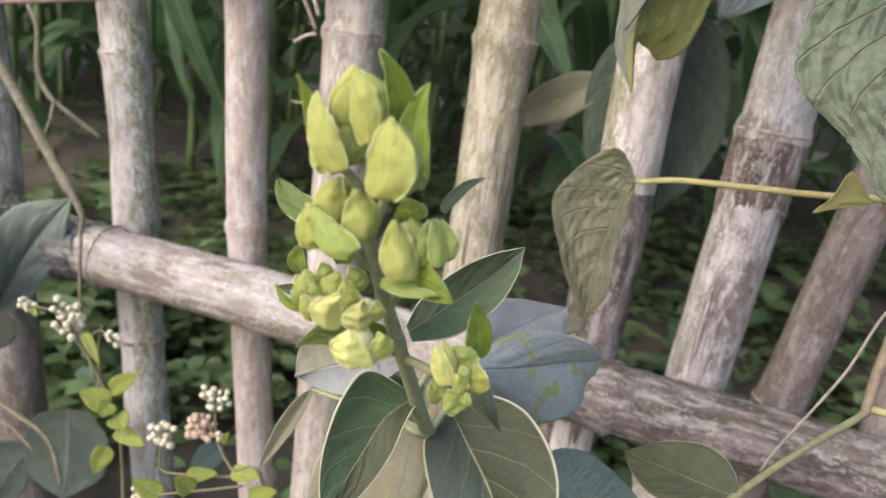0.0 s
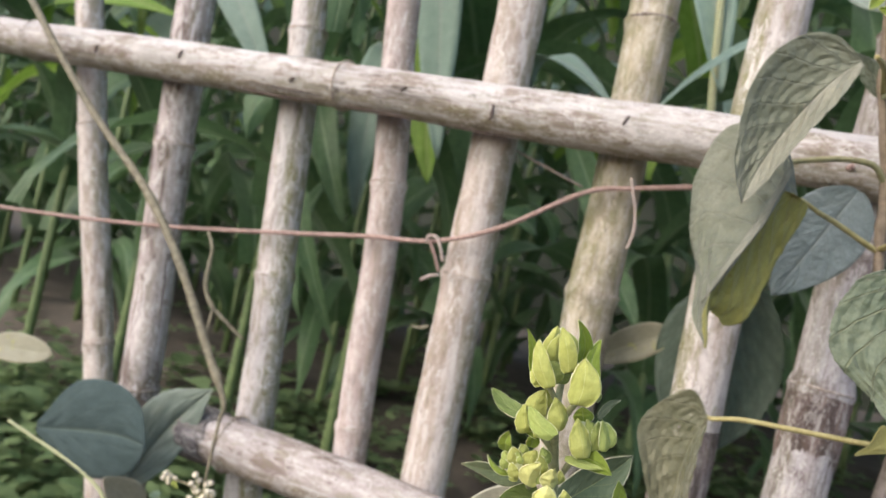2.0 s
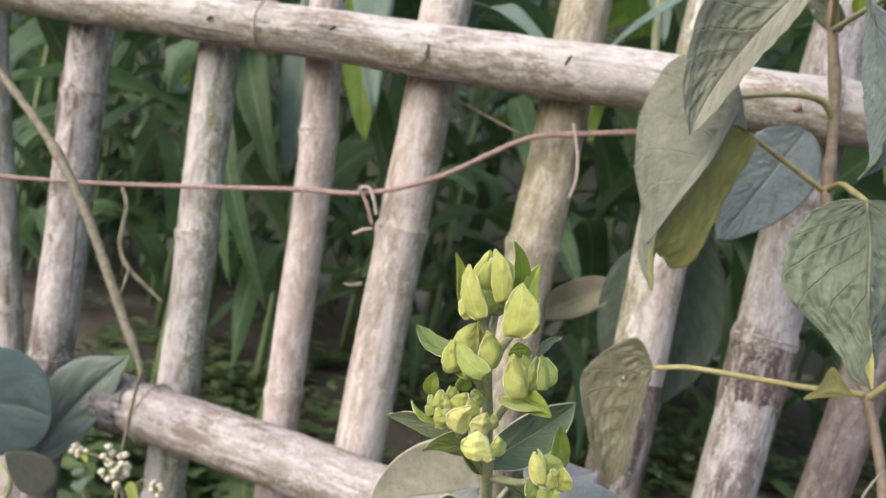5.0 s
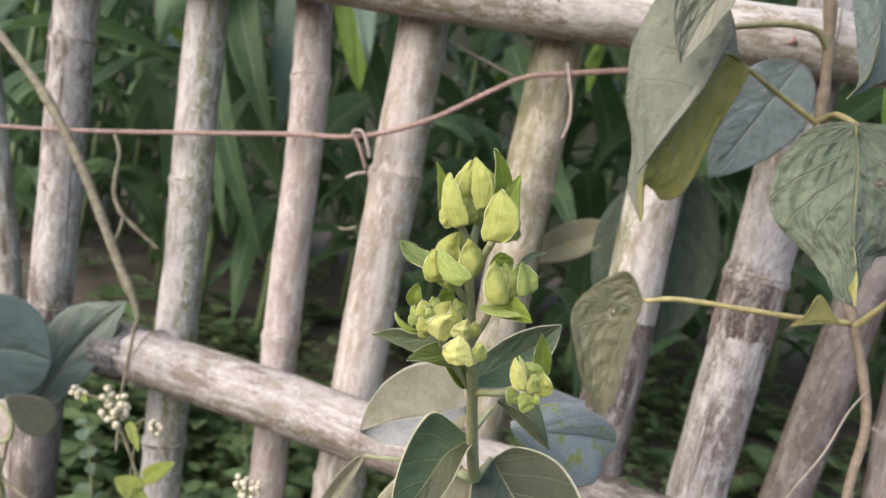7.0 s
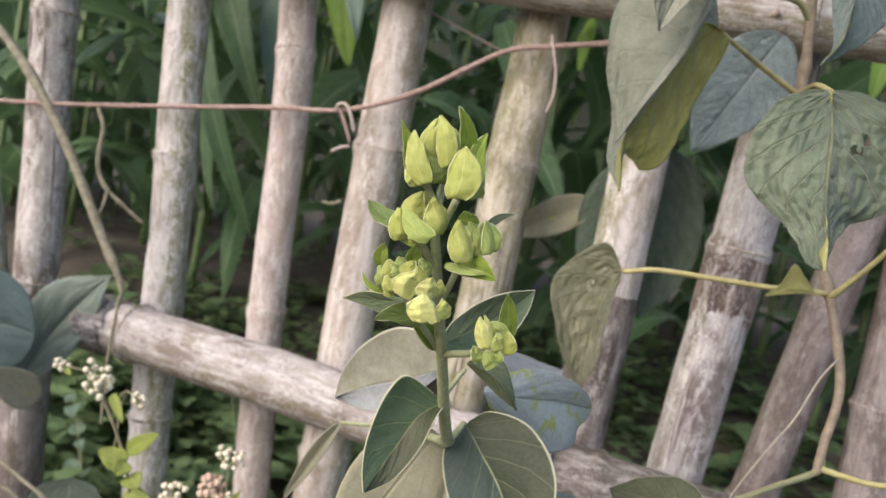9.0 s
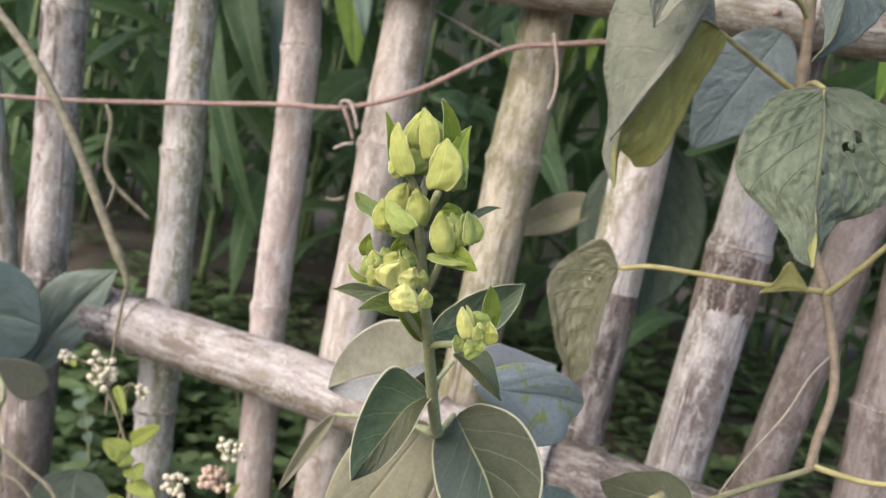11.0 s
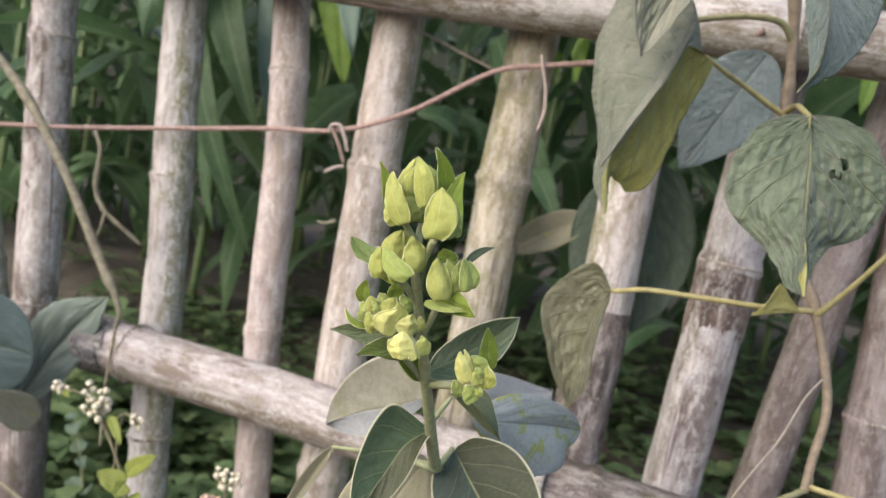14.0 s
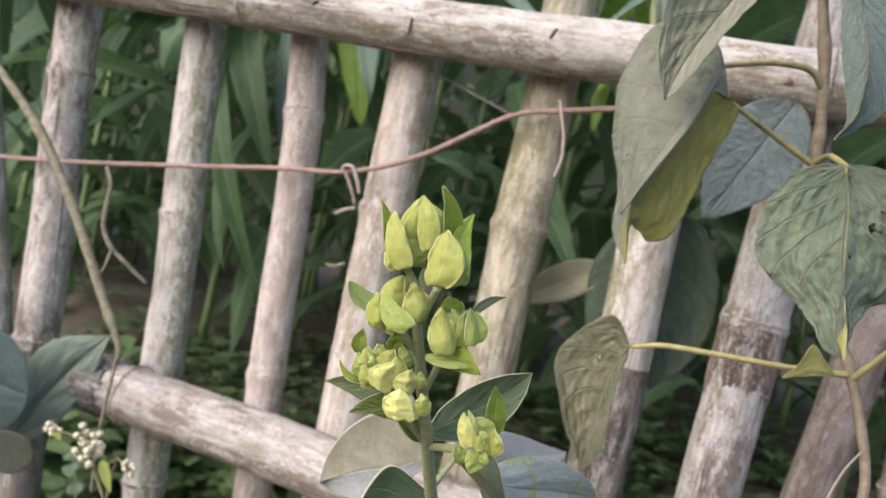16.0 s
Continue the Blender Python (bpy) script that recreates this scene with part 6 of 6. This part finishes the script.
loft_leaf(creeper, ((-0.4861, 0.8000, 0.3303), (-0.5218, 0.7975, 0.3273), (-0.5681, 0.7950, 0.3003), (-0.5762, 0.7925, 0.2566), (-0.5416, 0.7900, 0.2413)),
          ((-0.4862, 0.8000, 0.3290), (-0.5168, 0.7950, 0.2925), (-0.5416, 0.7900, 0.2413)),
          ((-0.4863, 0.8000, 0.3269), (-0.4917, 0.7967, 0.2895), (-0.5129, 0.7933, 0.2527), (-0.5417, 0.7900, 0.2398)), mat=LEAF_LOW, under=LEAF_PALE, label="round dull green leaf low on the creeper", pairs=5.0, slant=1.8, rug=0.0014, bulge=0.06, seed=37, nu=36, nv=12)

# ---- small white-flowered weed ----
weed = thing("white_flowered_weed", (-0.31, 0.72, GROUND), "weed with clusters of small white florets", "plant")


def runner(*pts, mat=STEM_DULL):
    part("stem", tube([(*q, r) for q, r in pts], steps=8, segs=7), mat, weed)


runner(((-0.31, 0.72, 0.10), .0018), ((-0.30, 0.72, 0.30), .0017), ((-0.2976, 0.7150, 0.4300), .0015), ((-0.3092, 0.7150, 0.4710), .0014), ((-0.3290, 0.7150, 0.5036), .0012), ((-0.3459, 0.7150, 0.5267), .001))
runner(((-0.3262, 0.7150, 0.4993), .001), ((-0.3570, 0.7120, 0.5373), .0009), ((-0.3868, 0.7100, 0.5406), .0008))
runner(((-0.3345, 0.7150, 0.5172), .0009), ((-0.3203, 0.7150, 0.5331), .0008), ((-0.3046, 0.7130, 0.5305), .0007))
runner(((-0.16, 0.72, 0.10), .0018), ((-0.1518, 0.7000, 0.4362), .0015), ((-0.1827, 0.7000, 0.4601), .0013), ((-0.1961, 0.7000, 0.4801), .001), ((-0.1998, 0.7000, 0.5051), .0009))
runner(((-0.1774, 0.7000, 0.4545), .0012), ((-0.2225, 0.7000, 0.4421), .001), ((-0.2462, 0.7000, 0.4394), .0009), ((-0.2467, 0.7000, 0.4643), .0008))
runner(((-0.1722, 0.7000, 0.4489), .0011), ((-0.2095, 0.6900, 0.4375), .001), ((-0.2561, 0.6900, 0.4175), .0008))


def flower_head(at, count, radius, size, mat, label, seed):
    rng = random.Random(seed)
    at = Vector(at)
    bm = bmesh.new()
    spots = []
    for k in range(count):
        q = at + Vector((rng.uniform(-1, 1), rng.uniform(-0.6, 0.6), rng.uniform(-0.7, 0.9))) * radius
        for _ in range(20):
            if all((q - o).length > size * 1.35 for o in spots):
                break
            q = at + Vector((rng.uniform(-1, 1), rng.uniform(-0.6, 0.6), rng.uniform(-0.7, 0.9))) * radius
        spots.append(q)
        tube([(*(at - Vector((0, 0, radius))), 0.0005), (*((at + q) / 2 - Vector((0, 0, radius * 0.3))), 0.0005), (*q, 0.0006)], segs=5, steps=3, bm=bm)
    head = part("flower_head", bm, STEM, weed, label)
    for q in spots:
        fb = bmesh.new()
        bmesh.ops.create_uvsphere(fb, u_segments=12, v_segments=8, radius=size * rng.uniform(0.7, 1.05))
        for v in fb.verts:
            w = math.atan2(v.co.y, v.co.x)
            v.co *= 1 + 0.16 * math.cos(5 * w) * (v.co.z > 0) + (0.25 if v.co.z < -size * 0.9 else 0)
            v.co.z *= 0.92
        bmesh.ops.rotate(fb, verts=fb.verts, cent=(0, 0, 0), matrix=Euler((rng.uniform(-.6, .6), rng.uniform(-.6, .6), rng.uniform(0, 6))).to_matrix())
        bmesh.ops.translate(fb, verts=fb.verts, vec=q)
        part("floret", fb, mat, head)


flower_head((-0.3514, 0.7150, 0.5352), 24, 0.0153, 0.0033, WHITE, "cluster of white rounded florets", 1)
flower_head((-0.3892, 0.7100, 0.5395), 8, 0.0058, 0.0032, WHITE, "small cluster of white florets", 2)
flower_head((-0.3035, 0.7130, 0.5298), 9, 0.0072, 0.0025, WHITE, "small faded white cluster", 3)
flower_head((-0.2453, 0.7000, 0.4707), 16, 0.0091, 0.0032, WHITE, "cluster of white rounded florets", 4)
flower_head((-0.2001, 0.7000, 0.5129), 17, 0.0098, 0.0028, WHITE, "cluster of white rounded florets", 5)
flower_head((-0.2109, 0.7000, 0.4866), 26, 0.0091, 0.0032, BROWN, "withered brown flower head", 6)
flower_head((-0.1929, 0.7000, 0.4858), 4, 0.0042, 0.0025, WHITE, "few white florets", 7)
flower_head((-0.2577, 0.6900, 0.4180), 9, 0.0055, 0.0027, WHITE, "small cluster of white florets", 8)


def weed_leaf(base, tip, width):
    leaf(weed, base, tip, width, mat=LEAF_YOUNG, shape="heart", fold=(10, 10), nu=12, nv=4, ripple=0.06, seed=int(width * 9000) % 17)


weed_leaf((-0.3064, 0.7120, 0.4732), (-0.3299, 0.7040, 0.4818), 0.0199)
weed_leaf((-0.3046, 0.7100, 0.4762), (-0.3067, 0.7020, 0.4662), 0.0162)
weed_leaf((-0.3092, 0.7150, 0.4838), (-0.2747, 0.7070, 0.5107), 0.0153)
weed_leaf((-0.3008, 0.7120, 0.4646), (-0.2841, 0.7040, 0.4608), 0.0181)
weed_leaf((-0.3034, 0.7150, 0.4493), (-0.2684, 0.7070, 0.4488), 0.0146)
weed_leaf((-0.2981, 0.7000, 0.4432), (-0.3047, 0.6920, 0.4206), 0.0169)
weed_leaf((-0.3315, 0.7120, 0.5289), (-0.3100, 0.7040, 0.5106), 0.0087)
weed_leaf((-0.3839, 0.7100, 0.5388), (-0.3694, 0.7020, 0.5375), 0.0050)
weed_leaf((-0.2225, 0.7000, 0.4411), (-0.1894, 0.6920, 0.4587), 0.0119)
weed_leaf((-0.1826, 0.7000, 0.4577), (-0.1536, 0.6920, 0.4672), 0.0126)
weed_leaf((-0.2376, 0.6900, 0.4229), (-0.2574, 0.6820, 0.4361), 0.0171)
weed_leaf((-0.2095, 0.6900, 0.4375), (-0.2190, 0.6820, 0.4514), 0.0151)
weed_leaf((-0.1668, 0.7000, 0.4409), (-0.1390, 0.6920, 0.4602), 0.0140)
weed_leaf((-0.1926, 0.7000, 0.4788), (-0.1815, 0.6920, 0.4958), 0.0049)
leaf(weed, (-0.2176, 0.7400, 0.4470), (-0.2458, 0.7350, 0.4166), 0.0231, mat=LEAF_SMOOTH, shape="ovate", fold=(8, 8), nu=12, seed=42)
leaf(weed, (-0.6415, 0.9400, 0.2317), (-0.7255, 0.9300, 0.1137), 0.0525, mat=LEAF_VINE_DARK, label="dark broad leaf in the shade", shape="ovate", fold=(8, 8), nu=14, seed=43)

# ---- maize behind the fence ----


def maize_blade(parent, base, heading, length, width, rise, fall, mat, seed):
    """A long arching maize blade: it leaves the stalk upwards, arches over and hangs."""
    rng = random.Random(seed)
    out = Vector((math.cos(heading), math.sin(heading), 0))
    bm = bmesh.new()
    uvl = bm.loops.layers.uv.new("UVMap")
    side = Vector((-out.y, out.x, 0))
    pos, slope = Vector(base), rise
    n, nv = 16, 3
    coords, grid = {}, []
    twist = rng.uniform(-0.7, 0.7)
    for i in range(n + 1):
        u = i / n
        d = out * math.cos(slope) + Vector((0, 0, 1)) * math.sin(slope)
        up = side.cross(d).normalized()
        up = -up if up.z < 0 and slope > -1.2 else up
        tw = twist * u
        across = side * math.cos(tw) + up * math.sin(tw)
        high = up * math.cos(tw) - side * math.sin(tw)
        half = 0.5 * width * blade(0.05 + 0.94 * u, 0.25, 0.7)
        row = []
        for j in range(-nv, nv + 1):
            v = j / nv
            wave = 0.12 * width * math.sin(u * 17 + seed + (2 if v > 0 else 0)) * abs(v)
            vert = bm.verts.new(pos + across * (v * half) + high * (0.28 * half * abs(v) + wave))
            coords[vert] = (u, 0.5 + 0.5 * v)
            row.append(vert)
        grid.append(row)
        pos = pos + d * (length / n)
        slope -= fall / n * (0.5 + 1.2 * u)
    for r0, r1 in zip(grid, grid[1:]):
        for j in range(2 * nv):
            f = bm.faces.new((r0[j], r1[j], r1[j + 1], r0[j + 1]))
            for lp in f.loops:
                lp[uvl].uv = coords[lp.vert]
    return part("maize_leaf", bm, mat, parent)


def maize(x, y, height, seed, low):
    rng = random.Random(seed)
    z0 = ground_height(x, y) - 0.02
    m = thing("maize_plant", (x, y, z0), "tall green maize plant in the field behind the fence", "maize plant", "maize plants in the field")
    part("stalk", tube([(x, y, z0, 0.013), (x + 0.01, y, z0 + height * 0.5, 0.011), (x, y + 0.01, z0 + height, 0.006)], segs=9, steps=8), STALK, m)
    count = 10
    a0 = rng.uniform(0, 6.28)
    for k in range(count):
        h = z0 + height * (low + (0.97 - low) * k / count)
        ang = a0 + k * math.pi + rng.uniform(-0.5, 0.5)
        mat = rng.choice((MAIZE, MAIZE, MAIZE, MAIZE_GREY, MAIZE_BRIGHT)) if k > 3 else MAIZE
        maize_blade(m, (x, y, h), ang, rng.uniform(0.55, 0.9), rng.uniform(0.075, 0.12), rng.uniform(0.8, 1.25), rng.uniform(2.0, 3.0), mat, seed * 31 + k)


STALK = stem_mat("maize_stalk", (0.08, 0.12, 0.04), (0.14, 0.19, 0.07), 0.5, 60)
for k, x in enumerate((-1.62, -1.30, -0.946, -0.67, -0.477, 0.012, 0.207)):
    maize(x, 1.5, 1.9 + 0.06 * (k % 3), 400 + 7 * k, 0.36 if k > 4 else 0.30)
near = thing("maize_plant", (-0.30, 1.32, GROUND), "maize plant with broad grey-green blades near the fence", "maize plant", "maize plants in the field")
part("stalk", tube([(*q, 0.0058) for q in ((-0.0430, 1.1500, 1.4028), (-0.0306, 1.1500, 1.2763), (-0.0202, 1.1500, 1.1695), (-0.0053, 1.1500, 1.0341), (0.0375, 1.1500, 0.7345))], segs=8, steps=6), STEM, near, "thin pale green stalk")
part("stalk", tube([(-0.36, 1.32, 0.10, 0.012), (-0.365, 1.32, 0.8, 0.011), (-0.37, 1.33, 1.7, 0.008)], segs=9, steps=8), STALK, near)


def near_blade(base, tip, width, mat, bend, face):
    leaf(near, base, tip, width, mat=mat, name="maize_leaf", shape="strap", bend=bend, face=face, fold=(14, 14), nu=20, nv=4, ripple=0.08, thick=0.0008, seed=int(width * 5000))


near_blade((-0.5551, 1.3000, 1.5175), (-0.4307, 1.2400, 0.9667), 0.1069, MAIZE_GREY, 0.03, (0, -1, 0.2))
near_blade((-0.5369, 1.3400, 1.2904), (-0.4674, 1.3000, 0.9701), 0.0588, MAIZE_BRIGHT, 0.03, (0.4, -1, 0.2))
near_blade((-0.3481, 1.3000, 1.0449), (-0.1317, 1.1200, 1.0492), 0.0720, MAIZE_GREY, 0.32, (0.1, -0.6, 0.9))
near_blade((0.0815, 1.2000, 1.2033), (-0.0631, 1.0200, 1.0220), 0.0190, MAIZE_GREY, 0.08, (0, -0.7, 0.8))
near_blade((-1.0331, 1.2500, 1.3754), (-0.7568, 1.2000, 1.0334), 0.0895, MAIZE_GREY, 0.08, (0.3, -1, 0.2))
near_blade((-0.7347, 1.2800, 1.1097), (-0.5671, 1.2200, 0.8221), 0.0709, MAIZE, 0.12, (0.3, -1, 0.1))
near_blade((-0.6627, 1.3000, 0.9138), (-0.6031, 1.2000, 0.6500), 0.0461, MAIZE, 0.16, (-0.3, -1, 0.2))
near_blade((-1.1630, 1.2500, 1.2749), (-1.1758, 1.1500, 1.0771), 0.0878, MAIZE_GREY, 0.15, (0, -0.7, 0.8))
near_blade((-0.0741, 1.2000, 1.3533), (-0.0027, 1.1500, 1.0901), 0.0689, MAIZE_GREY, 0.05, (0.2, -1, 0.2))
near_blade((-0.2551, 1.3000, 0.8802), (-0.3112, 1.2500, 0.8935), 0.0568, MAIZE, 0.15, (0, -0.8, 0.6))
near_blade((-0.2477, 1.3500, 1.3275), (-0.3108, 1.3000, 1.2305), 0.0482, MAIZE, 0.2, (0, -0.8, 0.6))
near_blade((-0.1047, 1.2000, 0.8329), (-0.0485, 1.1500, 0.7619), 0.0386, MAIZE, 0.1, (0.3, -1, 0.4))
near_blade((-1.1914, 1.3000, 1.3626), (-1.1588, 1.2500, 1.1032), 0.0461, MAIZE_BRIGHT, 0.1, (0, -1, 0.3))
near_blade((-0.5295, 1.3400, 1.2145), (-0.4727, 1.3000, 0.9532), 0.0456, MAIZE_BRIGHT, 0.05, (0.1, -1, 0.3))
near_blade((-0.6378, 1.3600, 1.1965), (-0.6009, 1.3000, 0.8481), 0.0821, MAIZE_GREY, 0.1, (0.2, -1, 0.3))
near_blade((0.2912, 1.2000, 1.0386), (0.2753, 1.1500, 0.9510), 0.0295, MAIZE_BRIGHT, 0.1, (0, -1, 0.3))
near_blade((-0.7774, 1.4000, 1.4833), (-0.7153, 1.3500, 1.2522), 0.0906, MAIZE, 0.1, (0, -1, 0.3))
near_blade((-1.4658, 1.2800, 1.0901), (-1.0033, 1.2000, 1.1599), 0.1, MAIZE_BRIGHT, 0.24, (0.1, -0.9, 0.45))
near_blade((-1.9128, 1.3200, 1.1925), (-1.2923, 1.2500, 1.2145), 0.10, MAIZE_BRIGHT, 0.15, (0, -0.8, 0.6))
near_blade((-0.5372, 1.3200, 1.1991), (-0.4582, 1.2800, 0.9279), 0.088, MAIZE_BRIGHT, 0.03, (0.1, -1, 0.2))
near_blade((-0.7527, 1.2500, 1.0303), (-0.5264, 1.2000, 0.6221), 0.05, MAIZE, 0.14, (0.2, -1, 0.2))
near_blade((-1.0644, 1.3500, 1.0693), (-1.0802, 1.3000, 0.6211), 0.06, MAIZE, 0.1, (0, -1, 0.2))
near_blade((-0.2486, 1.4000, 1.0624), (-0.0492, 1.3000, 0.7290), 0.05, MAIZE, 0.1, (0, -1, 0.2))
R = random.Random(11)
row_n = 0
for row in range(5):
    y = 2.12 + 0.5 * row
    x = -5.2 - 0.4 * row + 0.1 * (row % 2)
    while x < 1.6 + 0.25 * row:
        maize(x + R.uniform(-0.06, 0.06), y + R.uniform(-0.09, 0.09), R.uniform(2.0, 2.5), 100 + row_n, 0.04)
        row_n += 1
        x += 0.30 + 0.02 * row

# ---- leafy weeds at the foot of the fence ----
HERB = leaf_mat("soft_green_herb_leaf", (0.12, 0.2, 0.075), (0.18, 0.28, 0.115), (0.18, 0.25, 0.12), pairs=5.0, slant=2.0, pucker=0.4, fine=160, through_light=0.35, sheen=0.05, veins=0.3)
HERB_BLUE = leaf_mat("bluish_herb_leaf", (0.11, 0.17, 0.115), (0.17, 0.24, 0.165), (0.16, 0.22, 0.15), pairs=5.0, slant=2.0, pucker=0.4, fine=160, through_light=0.3, sheen=0.1, veins=0.3)


def leafy_weed(x, y, height, size, mat, seed):
    rng = random.Random(seed)
    z0 = ground_height(x, y) - 0.01
    lean = (rng.uniform(-0.06, 0.06), rng.uniform(-0.05, 0.02))
    herb = thing("leafy_weed", (x, y, z0), "soft green leafy weed growing behind the bamboo fence", "weed", "leafy weeds behind the fence")
    top = (x + lean[0], y + lean[1], z0 + height)
    part("stem", tube([(x, y, z0, 0.0022), (x + 0.3 * lean[0], y + 0.3 * lean[1], z0 + 0.5 * height, 0.0018), (*top, 0.0008)], segs=7, steps=6), STEM, herb)
    pairs = max(4, int(height / 0.045))
    for k in range(pairs):
        f = 0.25 + 0.75 * k / (pairs - 1)
        root = Vector((x + lean[0] * f ** 1.5, y + lean[1] * f ** 1.5, z0 + height * f))
        w = rng.uniform(0, 6.28)
        for turn in (0, math.pi * rng.uniform(0.8, 1.2)):
            ln = size * rng.uniform(0.7, 1.25) * (1.15 - 0.5 * f)
            out = Vector((math.cos(w + turn), math.sin(w + turn), rng.uniform(-0.25, 0.45)))
            start = root + out * (0.25 * ln)
            part("petiole", tube([(*root, 0.0007), (*(root + out * (0.13 * ln)), 0.0006), (*start, 0.0005)], segs=5, steps=3), STEM, herb)
            leaf(herb, start, start + out * ln, ln * rng.uniform(0.55, 0.8), mat=mat, shape="heart", face=(rng.uniform(-0.3, 0.3), -0.5, 1.0), fold=(12, 12), bend=0.04, droop=0.1, nu=10, nv=4, ripple=0.06, seed=seed + k)


for k, (x, y, height, size, mat) in enumerate((
    (-0.86, 1.06, 0.26, 0.05, HERB), (-0.68, 1.10, 0.22, 0.045, HERB_BLUE), (-0.50, 1.02, 0.28, 0.04, HERB), (-0.42, 1.14, 0.30, 0.045, HERB),
    (-0.30, 1.00, 0.24, 0.04, HERB), (-0.21, 1.10, 0.20, 0.05, HERB_BLUE), (-0.10, 1.02, 0.30, 0.045, HERB), (-0.02, 1.08, 0.36, 0.045, HERB_BLUE),
    (0.07, 1.00, 0.30, 0.05, HERB_BLUE), (0.155, 1.00, 0.44, 0.05, HERB), (0.20, 0.97, 0.34, 0.04, HERB), (0.31, 1.02, 0.40, 0.045, HERB_BLUE),
)):
    leafy_weed(x, y, height, size, mat, 600 + 5 * k)

# ---- weeds on the ground behind the fence ----


def weed_patch(count, seed, big=1.0, tall=1.0, gap=0.0):
    rng = random.Random(seed)
    verts, faces, uvs = [], [], []
    for _ in range(count):
        x, y = rng.gauss(-0.45, 0.9), 0.98 + abs(rng.gauss(0, 0.72))
        dense = 0.6 * noise.noise(Vector((x * 1.5, y * 1.5, 4))) + 0.6 * noise.noise(Vector((x * 4.2, y * 4.2, 9)))
        if dense < (-0.06 if y < 1.6 else 0.0) + gap + rng.uniform(-0.15, 0.15):
            continue
        z = ground_height(x, y) + rng.uniform(0.0, 0.05)
        high = tall * rng.uniform(0.0, 0.24) * max(0.1, 0.55 + 1.2 * dense) * (1.0 if y < 1.75 else 0.35)
        for k in range(rng.randint(4, 8)):
            w = rng.uniform(0, 6.28)
            lean = rng.uniform(-0.1, 1.0)
            d = Vector((math.cos(w) * math.cos(lean), math.sin(w) * math.cos(lean), math.sin(lean) * 0.5))
            s = Vector((-math.sin(w), math.cos(w), 0))
            up = s.cross(d) if s.cross(d).z > 0 else d.cross(s)
            c = Vector((x + rng.uniform(-0.02, 0.02), y + rng.uniform(-0.02, 0.02), z + high * rng.random())) + d * 0.012
            ln = big * rng.uniform(0.022, 0.062)
            wd = ln * rng.uniform(0.5, 0.85)
            i = len(verts)
            for a, b, h in ((0, 0, 0), (0.3, -0.5, .1), (0.3, 0, 0), (0.3, 0.5, .1), (0.7, -0.38, .06), (0.7, 0, -.02), (0.7, 0.38, .06), (1, 0, -0.12)):
                verts.append(c + d * (ln * a) + s * (wd * b) + up * (ln * h))
                uvs.append((a, 0.5 + b))
            faces += [(i, i + 1, i + 2), (i, i + 2, i + 3), (i + 1, i + 4, i + 5, i + 2), (i + 2, i + 5, i + 6, i + 3), (i + 4, i + 7, i + 5), (i + 5, i + 7, i + 6)]
    me = bpy.data.meshes.new("ground_weeds")
    me.from_pydata(verts, [], faces)
    layer = me.uv_layers.new(name="UVMap")
    for lp in me.loops:
        layer.data[lp.index].uv = uvs[lp.vertex_index]
    for p in me.polygons:
        p.use_smooth = True
    me.materials.append(WEED)
    return tagged(new("ground_weeds", me), "low green weeds covering the soil behind the fence", "weeds", kind="stuff")


weed_patch(4800, 3)
weed_patch(900, 8, big=1.7, tall=1.5, gap=0.12)

# ---- stones ----


def stone(at, size, seed):
    bm = bmesh.new()
    bmesh.ops.create_icosphere(bm, subdivisions=3, radius=size)
    for v in bm.verts:
        v.co *= 1 + 0.28 * noise.noise(v.co / size * 0.9 + Vector((seed, 0, 0)))
        v.co.z *= 0.6
    ob = obj("field_stone", bm, STONE)
    ob.location = (at[0], at[1], ground_height(at[0], at[1]) + 0.25 * size)
    tagged(ob, "small grey stone lying on the soil", "stone", "stones on the ground")


for k, (x, y, size) in enumerate(((-0.62, 1.52, 0.035), (-0.70, 1.62, 0.03), (-0.52, 1.58, 0.022), (-0.95, 1.75, 0.03), (-1.15, 1.7, 0.024), (-0.4, 1.42, 0.02))):
    stone((x, y), size, k * 3.1)

# ---- far end of the field: a wall, near-black for the shade within ----
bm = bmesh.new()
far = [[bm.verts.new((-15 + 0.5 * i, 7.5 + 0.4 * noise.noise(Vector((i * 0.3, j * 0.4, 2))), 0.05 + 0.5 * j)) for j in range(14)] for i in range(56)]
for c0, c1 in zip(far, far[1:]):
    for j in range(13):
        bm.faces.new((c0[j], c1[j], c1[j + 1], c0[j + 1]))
# Far darker than leaves are: the field's inner shade is in this colour.
FIELD_DEPTH = stem_mat("field_shade_wall", (0.010, 0.014, 0.007), (0.022, 0.028, 0.014), 0.9, 3, 1.0)
tagged(obj("backdrop", bm, FIELD_DEPTH), "near-black wall standing in for the shaded depth of the field", "backdrop", kind="structure")
